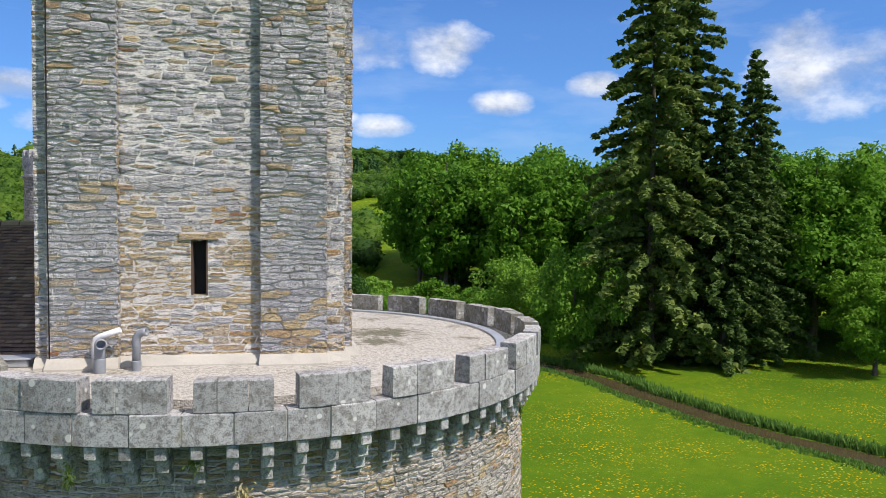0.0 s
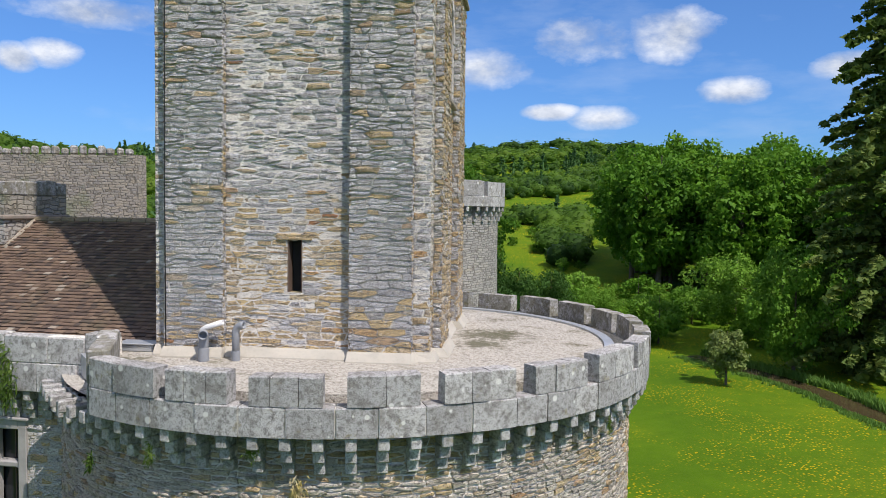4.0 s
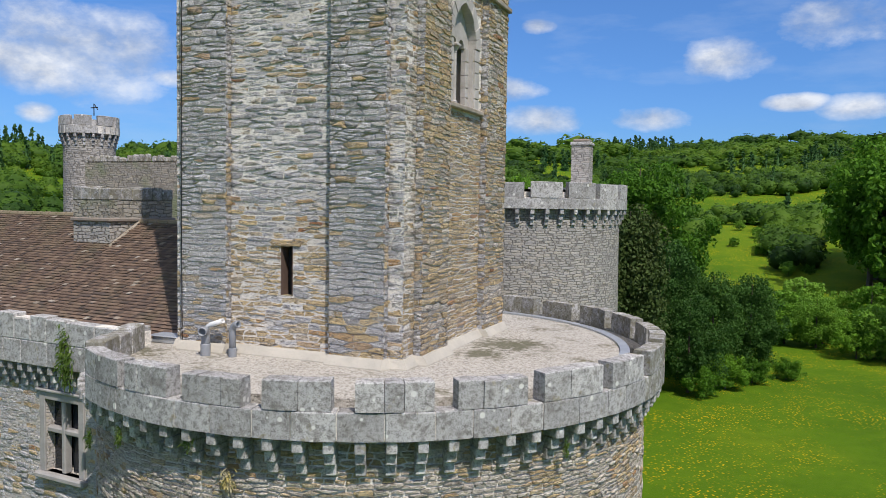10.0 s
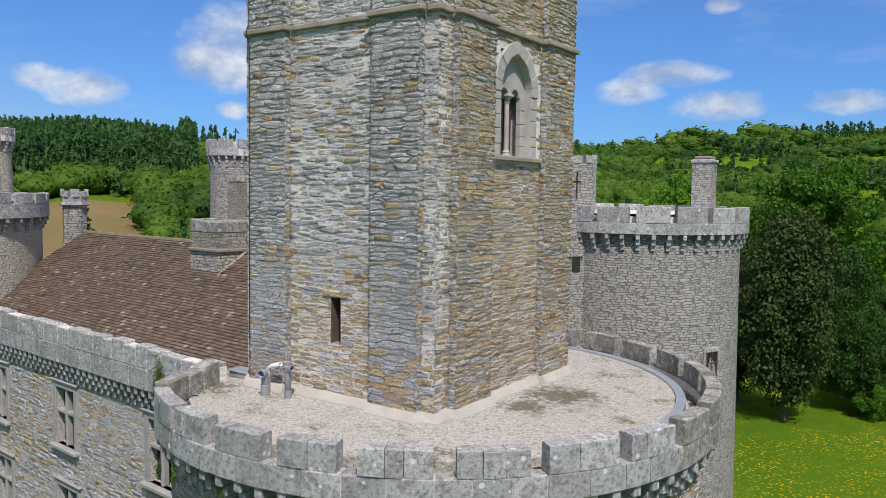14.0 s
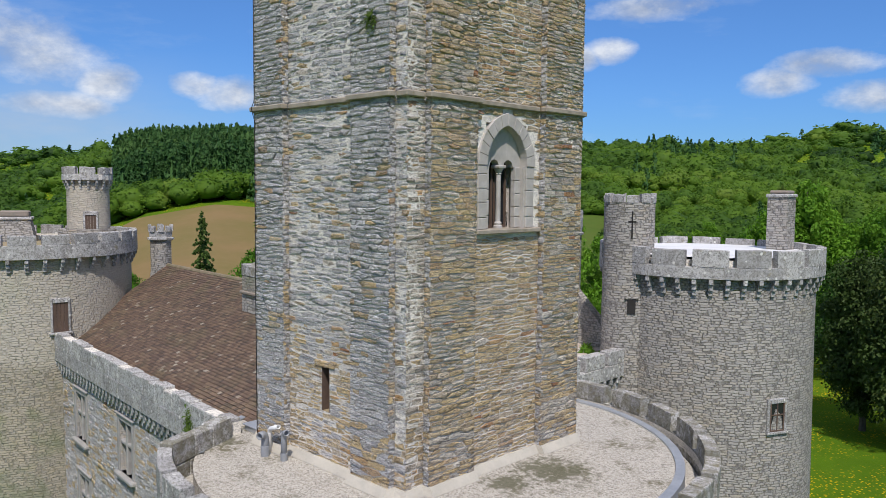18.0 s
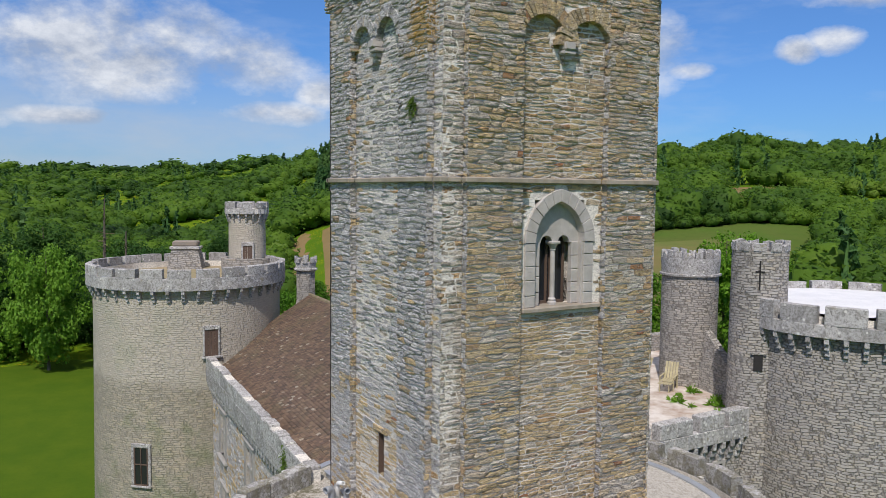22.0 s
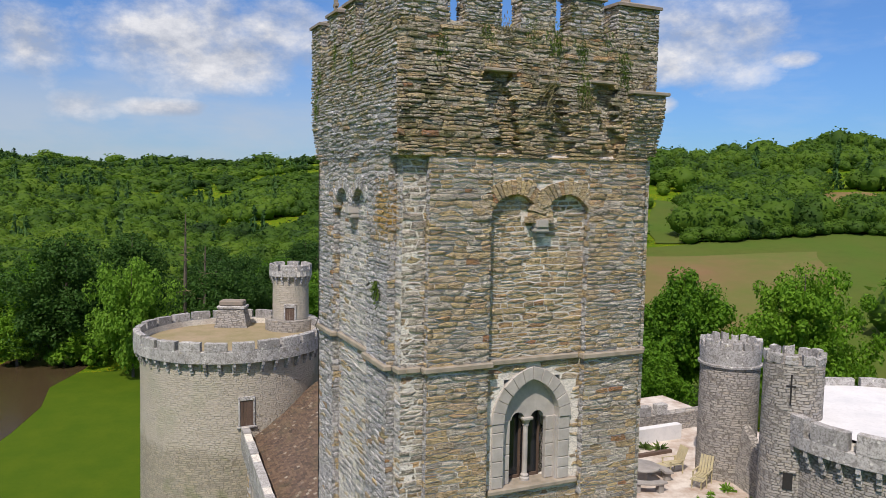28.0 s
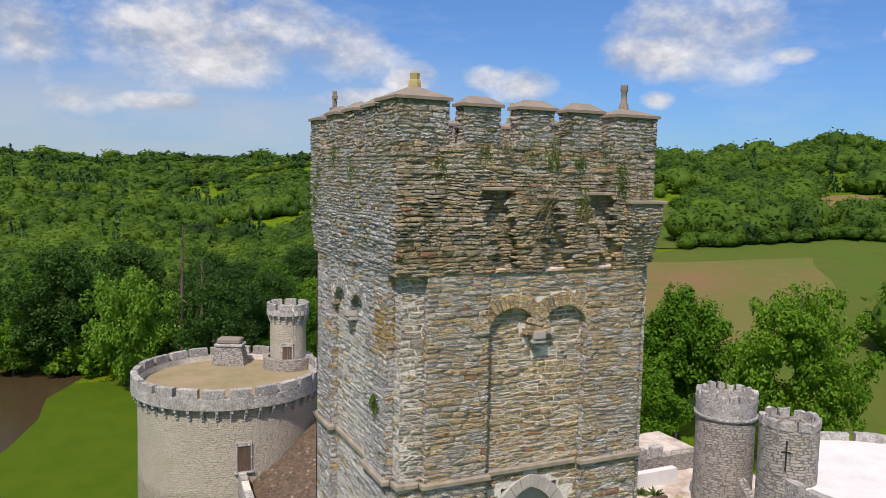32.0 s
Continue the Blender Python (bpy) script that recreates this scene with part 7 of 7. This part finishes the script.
def conifer_shape(w=0.17, low=0.03, branches=150, top=0.5):
    """Clumps along drooping boughs, unit height."""
    def fn(rr, n):
        cs, rs = [], []
        for i in range(branches):
            z = low + (0.97 - low) * (i + rr.uniform(0, 1)) / branches
            a = i * 2.399 + rr.uniform(-0.4, 0.4)
            L = w * (1 - z) ** top * rr.uniform(0.6, 1.12)
            k = max(2, int(L / 0.013))
            for q in range(k):
                f = (q + rr.uniform(0.3, 0.9)) / k
                f = 0.15 + 0.85 * f
                cs.append((L * f * math.cos(a), L * f * math.sin(a), z + 0.16 * L * math.sin(f * 2.2) - 0.30 * L * f * f))
                rs.append((0.008 + 0.008 * rr.uniform()) * (1.1 - 0.5 * f) * (1.2 - 0.5 * z))
        cs += [(rr.normal() * 0.008, rr.normal() * 0.008, z) for z in np.linspace(0.8, 1.0, 14)]
        rs += [0.008] * 14
        return np.array(cs), np.array(rs)
    return fn


TREES = {}


def tree_kind(kind, seed, clumps, per, size, mat, shape, trunk_r, droop=0.0):
    """The meshes of one kind of tree, one metre high."""
    crown, cs = crown_mesh(kind + "_crown", seed, clumps, per, size, mat, shape, droop)
    bm = bmesh.new()
    limb_mesh(bm, (0, 0, -0.01), (0.006, 0.004, 0.3), trunk_r, trunk_r * 0.7)
    limb_mesh(bm, (0.006, 0.004, 0.3), (0, 0, 0.9), trunk_r * 0.7, trunk_r * 0.12)
    rr = random.Random(seed)
    for i in range(0 if kind[:3] in ("yew", "red") else 9):
        c = cs[rr.randrange(len(cs))]
        z = max(0.15, min(0.75, c[2] - rr.uniform(0.08, 0.2)))
        limb_mesh(bm, (0, 0, z), tuple(c), trunk_r * 0.35 * (1.1 - z), trunk_r * 0.06, 5)
    trunk = bpy.data.meshes.new(kind + "_trunk")
    bm.to_mesh(trunk)
    bm.free()
    trunk.materials.append(MAT_BARK)
    TREES[kind] = (trunk, crown)


tree_kind("oak_a", 1, 230, 135, 0.0125, MAT_LEAF, broad_shape(0.42, 0.07, 0.78), 0.022)
tree_kind("oak_b", 2, 230, 135, 0.0125, MAT_LEAF, broad_shape(0.36, 0.06, 0.78), 0.020)
tree_kind("oak_c", 3, 230, 135, 0.0125, MAT_LEAF, broad_shape(0.5, 0.06, 0.78), 0.022)
tree_kind("willow", 4, 90, 140, 0.0185, MAT_WILLOW, broad_shape(0.62, 0.02, 1.25), 0.02)
tree_kind("shrub", 5, 70, 110, 0.026, MAT_LEAF, broad_shape(0.62, 0.0, 1.35), 0.02)
tree_kind("oak_a_far", 11, 150, 52, 0.0195, MAT_LEAF, broad_shape(0.42, 0.03, 0.82), 0.022)
tree_kind("oak_b_far", 12, 150, 52, 0.0195, MAT_LEAF, broad_shape(0.36, 0.02, 0.82), 0.020)
tree_kind("oak_c_far", 13, 150, 52, 0.0195, MAT_LEAF, broad_shape(0.5, 0.03, 0.82), 0.022)
tree_kind("willow_far", 14, 46, 48, 0.04, MAT_WILLOW, broad_shape(0.62, 0.0, 1.3), 0.02)
tree_kind("shrub_far", 15, 40, 44, 0.048, MAT_LEAF, broad_shape(0.66, -0.05, 1.35), 0.02)
tree_kind("redwood", 6, 0, 15, 0.0095, MAT_NEEDLE, conifer_shape(0.185, 0.02, 190, 0.55), 0.012, 0.7)
tree_kind("redwood_b", 7, 0, 15, 0.0095, MAT_NEEDLE, conifer_shape(0.16, 0.03, 170, 0.6), 0.012, 0.7)
tree_kind("yew", 8, 240, 150, 0.0105, MAT_YEW, broad_shape(0.27, 0.0, 0.9), 0.02, 0.6)
tree_kind("alder", 16, 230, 95, 0.0125, MAT_ALDER, broad_shape(0.46, -0.03, 0.8), 0.02)
tree_kind("apple", 9, 60, 70, 0.03, MAT_BLOSSOM, broad_shape(0.45, 0.12, 1.1), 0.025)
NAMES = {"oak_a": ("tree", "broad leafy green tree at the edge of the meadow", "tree"), "willow": ("willow", "rounded pale green willow beside the meadow", "tree"),
         "shrub": ("bush", "rounded green bush on the valley floor", "bush"), "redwood": ("redwood", "towering dark green conifer with drooping branches", "tree"),
         "yew": ("yew", "dense dark brownish-green yew beside the castle", "tree"), "apple": ("apple_tree", "small blossoming apple tree in the meadow", "tree")}
for far in ("oak_a", "oak_b", "oak_c", "willow", "shrub"):
    NAMES[far + "_far"] = NAMES[far if far in NAMES else "oak_a"]
FAR_OAKS = ["oak_a_far", "oak_b_far", "oak_c_far"]
NAMES["oak_b"] = NAMES["oak_c"] = NAMES["oak_a"]
NAMES["alder"] = ("tree", "dark green alder near the river", "tree")
NAMES["redwood_b"] = NAMES["redwood"]


def plant(kind, x, y, h, wide=1.0, turn=None, label=""):
    rr = random.Random(int(x * 131 + y * 977))
    nm, lb, cat = NAMES[kind]
    t = thing(nm, label or lb, cat, {"tree": "trees round the meadow", "bush": "bushes on the valley floor"}.get(nm, ""))
    t.location = (x, y, ground_height(x, y) - 0.1)
    t.rotation_euler = (0, 0, rr.uniform(0, 6.28) if turn is None else turn)
    t.scale = (h * wide, h * wide, h)
    for nm2, me in zip(("trunk", "crown"), TREES[kind]):
        new(nm2, me).parent = t
    return t


# named near trees
plant("redwood_b", -63.3, 48.7, 22.4, 0.85, 1.3, "slim young green fir behind the castle roof") 
plant("oak_b", -60.5, 54.1, 20.4, 0.62, None, "light green tree behind the castle roof") 
plant("oak_a", -60.6, 58.4, 18.8, 0.6, None, "light green tree behind the castle roof") 
plant("shrub", -60.8, 38.5, 16.0, 0.5, None, "bright green young tree beside the field") 
plant("redwood", 51.3, 109.8, 61.4, 1.22, 0.4) 
plant("redwood", 58.1, 112.6, 61.6, 1.12, 1.0) 
plant("redwood_b", 67.9, 110.1, 46.9, 1.25, 2.2) 
plant("redwood_b", 61.6, 107.1, 39.9, 1.4, 3.0) 
plant("willow", 40.4, 111.8, 18.9, 0.72) 
plant("willow", 40.7, 142.0, 15.5) 
plant("willow", 52.6, 128.5, 16.3) 
plant("oak_a", 78.5, 96.8, 17.0) 
plant("oak_b", 88.5, 106.2, 20.3) 
plant("oak_c", 81.1, 130.7, 11.3) 
plant("apple", 29.2, 102.5, 7.6, 0.95)
plant("yew", -5.0, 91.0, 23.8, 0.8)
plant("yew", -11.0, 95.5, 20.5, 0.9)
plant("alder", 7.6, 112.0, 14.5, 0.8)
plant("alder", 1.0, 99.0, 12.5, 0.85)
plant("alder", 3.2, 106.0, 15.0, 0.8)
plant("alder", -2.5, 109.0, 19.0, 0.8)
plant("shrub", 3.0, 97.0, 4.0)
plant("shrub", 8.0, 108.0, 3.4, 1.2)
plant("shrub", 12.0, 112.0, 3.0, 1.2)
plant("shrub", 5.0, 103.0, 4.5, 1.1)
plant("oak_b", -29.0, 128.0, 29.0, 0.8)
plant("alder", -20.0, 117.0, 17.0, 0.8)
plant("willow", 17.0, 139.0, 9.0)
plant("shrub", 22.0, 132.0, 6.5)
plant("shrub", 12.5, 141.0, 7.0)
plant("oak_c", -10.7, 137.4, 31.6, 0.85) 
plant("oak_a", -23.1, 146.5, 23.7) 
plant("willow", -108.9, 18.6, 19.5, 0.62, None, "bright light green tree on the river bank") 
plant("alder", -106.2, 30.6, 18.4) 
plant("alder", -123.4, 9.4, 22.9) 
plant("alder", -133.5, 20.0, 22.0) 
plant("alder", -120.3, 33.5, 18.6) 
plant("oak_a", -101.3, 43.4, 15.4) 
plant("oak_b", -95.5, 53.2, 14.4) 
plant("oak_b", -59.0, 81.0, 22.0, 0.85)
plant("oak_c", -44.5, 85.0, 23.5, 0.72)
plant("oak_a", -55.1, 71.4, 13.5) 


def belt(kind_list, psi0, psi1, d0, d1, n, h0, h1, seed, wide=1.0):
    rr = random.Random(seed)
    for i in range(n):
        x, y = polar(rr.uniform(psi0, psi1), rr.uniform(d0, d1))
        plant(rr.choice(kind_list), x, y, rr.uniform(h0, h1), wide * rr.uniform(0.9, 1.15))


belt(["oak_a", "oak_b", "oak_c"], -32, -17, 130, 175, 18, 26, 37, 1)
belt(FAR_OAKS, -17, 0.4, 200, 235, 26, 32, 40, 2, 0.85)
belt(FAR_OAKS, -30, 0.6, 225, 280, 28, 34, 43, 22, 0.85)
belt(["shrub_far", "willow_far", "shrub_far"], -15, 11, 128, 178, 44, 5, 9.0, 3)
belt(["willow_far", "shrub_far", "willow_far"], 3, 14, 160, 360, 46, 2.6, 5, 4)
belt(["oak_a_far", "willow_far", "shrub_far"], 12, 22, 150, 255, 26, 6, 10.5, 5)
belt(FAR_OAKS + ["alder", "alder", "alder"], 70, 97, 130, 188, 50, 11, 17.5, 6, 1.1)
belt(["shrub_far"], 70, 97, 125, 158, 26, 4, 7.5, 61)
belt(["oak_a_far", "oak_b_far", "shrub_far"], 20, 28, 132, 205, 16, 8, 13, 7)
belt(FAR_OAKS, 50, 56, 112, 150, 9, 9, 13, 8)


def dead_pine(x, y, h):
    t = thing("dead_pine", "tall bare pine trunk with a few dead branches", "tree", at=(x, y, 0))
    bm = bmesh.new()
    limb_mesh(bm, (0, 0, -0.2), (0.2, 0.1, h * 0.6), 0.42, 0.26)
    limb_mesh(bm, (0.2, 0.1, h * 0.6), (0.1, 0.3, h), 0.26, 0.07)
    part("trunk", bm, MAT_BARK, t)
    rr = random.Random(3)
    bm = bmesh.new()
    for i in range(34):
        z, a = h * rr.uniform(0.35, 0.97), rr.uniform(0, 6.28)
        L = rr.uniform(0.8, 2.6) * (1.15 - 0.6 * z / h)
        limb_mesh(bm, (0.15, 0.1, z), (0.15 + L * math.cos(a), 0.1 + L * math.sin(a), z + rr.uniform(-0.5, 0.4)), 0.07, 0.02, 5)
    tagged(part("branchwork", bm, MAT_HAIRY, t, "brittle dead branches"), kind="stuff")


dead_pine(-107, 26.0, 25.0)
dead_pine(-105.3, 28.6, 20.2)


def reeds():
    """Clumps of tall grass along both banks of the stream."""
    rr = np.random.RandomState(21)
    line = np.array(STREAM, float)
    half = 2.1
    base, sides = [], []
    for a, b in zip(line, line[1:]):
        t = (b - a) / np.linalg.norm(b - a)
        n = np.array([-t[1], t[0]])
        m = int(np.linalg.norm(b - a) * 34)
        f, side = rr.uniform(0, 1, m), rr.choice([-1, 1], m)
        off = half + np.abs(rr.normal(0.0, 0.75, m)) - 0.25
        sides.append(side)
        base.append(a + (b - a) * f[:, None] + n * (side * off)[:, None])
    p = np.concatenate(base)
    k = 7
    p = np.repeat(p, k, axis=0) + rr.normal(0, 0.16, (len(p) * k, 2))
    m = len(p)
    ang = rr.uniform(0, 2 * np.pi, m)
    h = rr.uniform(0.35, 1.1, m) * np.where(np.repeat(np.concatenate(sides), k) > 0, 1.0, 0.35)
    lean = rr.uniform(0.1, 0.5, m) * h
    w = 0.05 + 0.04 * rr.uniform(0, 1, m)
    c, s = np.cos(ang), np.sin(ang)
    z = np.full(m, -0.02)
    v = np.stack([np.stack([p[:, 0] - s * w, p[:, 1] + c * w, z], 1), np.stack([p[:, 0] + s * w, p[:, 1] - c * w, z], 1),
                  np.stack([p[:, 0] + s * w + c * lean * 0.4, p[:, 1] - c * w + s * lean * 0.4, h * 0.65], 1), np.stack([p[:, 0] + c * lean, p[:, 1] + s * lean, h], 1)], 1)
    q = np.arange(m)[:, None] * 4 + np.array([[0, 1, 2, 3]])
    me = fast_mesh("reeds", v.reshape(-1, 3), q)
    me.materials.append(MAT_REED)
    tagged(new("reeds", me), "tall pale green reeds along the stream banks", "reeds", kind="stuff")


reeds()


# ---- far woods ----
def lump(rr, tips=230, size=0.05, cuts=2):
    """A rounded uneven crown: a lobed body beset with leaf sprays, unit size."""
    bm = bmesh.new()
    bmesh.ops.create_icosphere(bm, subdivisions=cuts, radius=1.0)
    d = np.array([w.co[:] for w in bm.verts])
    f = np.array([[w.index for w in t.verts] for t in bm.faces])
    bm.free()
    seat = Vector(rr.uniform(-50, 50, 3))

    def lobed(u):
        return np.array([0.36 * (1 + 0.42 * noise.noise(Vector(q) * 1.5 + seat) + 0.26 * noise.noise(Vector(q) * 3.6 + seat)) for q in u])[:, None]
    tall = np.array([1.0, 1.0, 1.12])
    v = d * lobed(d) * tall + np.array([0, 0, 0.46])
    u = rr.normal(size=(tips, 3))
    u[:, 2] = np.abs(u[:, 2]) * 1.1 - 0.4
    u /= np.linalg.norm(u, axis=1)[:, None]
    c = u * lobed(u) * tall * rr.uniform(0.96, 1.16, (tips, 1)) + np.array([0, 0, 0.46])
    cv, cq = leaf_quads(rr, c, np.full(tips, 0.012), 1, size, corners=3)
    return v, f, cv, cq


def spire(rr):
    """A rough young spruce, unit height."""
    n = 30
    z = rr.uniform(0.05, 1, n) ** 1.1
    a = rr.uniform(0, 2 * np.pi, n)
    r = 0.2 * (1 - z) ** 0.8
    cv, cq = leaf_quads(rr, np.stack([r * np.cos(a), r * np.sin(a), z], axis=1), 0.05 * (1.2 - z), 4, 0.075, 1.0, 0.3, 3)
    m = 6
    ang = np.arange(m) * 2 * np.pi / m
    v = np.concatenate([np.stack([0.07 * np.cos(ang), 0.07 * np.sin(ang), np.full(m, 0.04)], axis=1), [[0, 0, 0.98]]])
    f = np.array([[i, (i + 1) % m, m] for i in range(m)])
    return v, f, cv, cq


def in_field(b, d):
    """True on the fields, glades and the valley floor, where no wood grows."""
    if 56.5 < b < 69.5 and 140 < d < 262 or 32.3 < b < 52.5 and d < 214 + 2.1 * (52 - b) or b < 8 and d < 235:
        return True
    if 46.4 < b < 49.5 and d < 315 or 33.9 < b < 38.6 and 284 < d < 342 or b > 88 and d < 205 or 49 < b < 70 and d < 150 or b < 33 and d < 140:
        return True
    return 0.5 < b < 4.5 and d < 330 or 72 < b < 79 and 640 < d < 760


def build_woods():
    rr = np.random.RandomState(4)
    pr = random.Random(9)
    broad, spruce = [lump(rr) for _ in range(10)], [spire(rr) for _ in range(5)]
    middle, distant = [lump(rr, 120, 0.068) for _ in range(8)], [lump(rr, 56, 0.1, 1) for _ in range(8)]
    acc = {"b": [[], [], [], 0], "s": [[], [], [], 0]}
    d = 150.0
    while d < 1180:
        gap = 7.2 if d < 330 else 8.6 if d < 560 else 14 if d < 800 else 19
        b = -12.0
        step = math.degrees(gap / d)
        while b < 103:
            b += step * pr.uniform(0.7, 1.3)
            dd = d + pr.uniform(-0.6, 0.6) * gap
            far = float(np.interp(b, RIDGES[:, 0], RIDGES[:, 2]))
            if in_field(b, dd) or dd > far * 1.09 or (b < -3 and dd < 420):
                continue
            x, y = around(b, dd)
            clear = noise.noise(Vector((x * 0.016, y * 0.016, 1)))
            thin = clear > 0.26 and dd > 235 and not 52 < b < 68
            if thin and pr.random() < 0.8 or (54 < b < 67.5 and 288 < dd < 470) or (clear > 0.1 and -4 < b < 20 and dd < 560):
                continue
            stand = noise.noise(Vector((x * 0.013, y * 0.013, 5)))
            con = stand > 0.42 and dd > 380 or 6 < b < 11 and dd > 760 or pr.random() < 0.02
            tall = 1.0 + 0.8 * noise.noise(Vector((x * 0.024, y * 0.024, 11)))
            h = pr.uniform(11, 17) if con else pr.uniform(5.0, 9.5) * tall * (0.55 if thin else 1.0) * (1.35 if dd > far * 0.97 and pr.random() < 0.5 else 1.0)
            if not con and 33 < b < 46.4 and dd < 255:
                h = pr.uniform(7.5, 12.5)
            s = min(1.7, max(1.0, gap / 9.5))
            key = "s" if con else "b"
            v, f, cv, cq = (spruce if con else broad if dd < 330 else middle if dd < 560 else distant)[pr.randrange(5 if con else 8)]
            a = pr.uniform(0, 6.28)
            ca, sa = math.cos(a), math.sin(a)
            w = h * (0.8 if con else pr.uniform(1.15, 1.7)) * s
            rot = np.array([[ca * w, sa * w, 0], [-sa * w, ca * w, 0], [0, 0, h]])
            o = np.array([x, y, ground_height(x, y) - 0.3])
            g = acc[key]
            n0 = g[3]
            g[0].append(v @ rot + o)
            g[0].append(cv @ rot + o)
            g[2].append(cq + n0 + len(v))
            g[2].append(f + n0)
            g[3] += len(v) + len(cv)
        d += gap * 0.85
    # low bushes along the edge of the fields
    for _ in range(170):
        b = pr.uniform(32.8, 46.4)
        x, y = around(b, 214 + 2.1 * (52 - b) + pr.uniform(-4, 5))
        h = pr.uniform(2.0, 5.0)
        v, f, cv, cq = broad[pr.randrange(10)]
        a = pr.uniform(0, 6.28)
        ca, sa, w = math.cos(a), math.sin(a), h * pr.uniform(1.1, 1.9)
        rot = np.array([[ca * w, sa * w, 0], [-sa * w, ca * w, 0], [0, 0, h]])
        o = np.array([x, y, ground_height(x, y) - 0.2])
        g = acc["b"]
        g[2].append(cq + g[3] + len(v))
        g[2].append(f + g[3])
        g[0].append(v @ rot + o)
        g[0].append(cv @ rot + o)
        g[3] += len(v) + len(cv)
    # dense rows of the plantation on the slope
    for _ in range(2300):
        b, dd = pr.uniform(53.0, 67.5), math.sqrt(pr.uniform(285 ** 2, 470 ** 2))
        if noise.noise(Vector((b * 0.5, dd * 0.02, 2))) > 0.3 and dd < 330:
            continue
        x, y = around(b, dd)
        h = pr.uniform(11, 19)
        v, f, cv, cq = spruce[pr.randrange(5)]
        a = pr.uniform(0, 6.28)
        ca, sa, w = math.cos(a), math.sin(a), h * 0.68
        rot = np.array([[ca * w, sa * w, 0], [-sa * w, ca * w, 0], [0, 0, h]])
        o = np.array([x, y, ground_height(x, y) - 0.3])
        g = acc["s"]
        g[2].append(cq + g[3] + len(v))
        g[2].append(f + g[3])
        g[0].append(v @ rot + o)
        g[0].append(cv @ rot + o)
        g[3] += len(v) + len(cv)
    for key, nm, mat, lb in (("b", "woodland", MAT_LEAF_FAR, "dense mixed green woodland covering the hills"), ("s", "plantation", MAT_SPRUCE_FAR, "dark green conifer plantation on the hill")):
        g = acc[key]
        me = fast_mesh(nm, np.concatenate(g[0]), None, np.concatenate(g[2]))
        me.materials.append(mat)
        tagged(new(nm, me), lb, "woodland", kind="stuff")


build_woods()
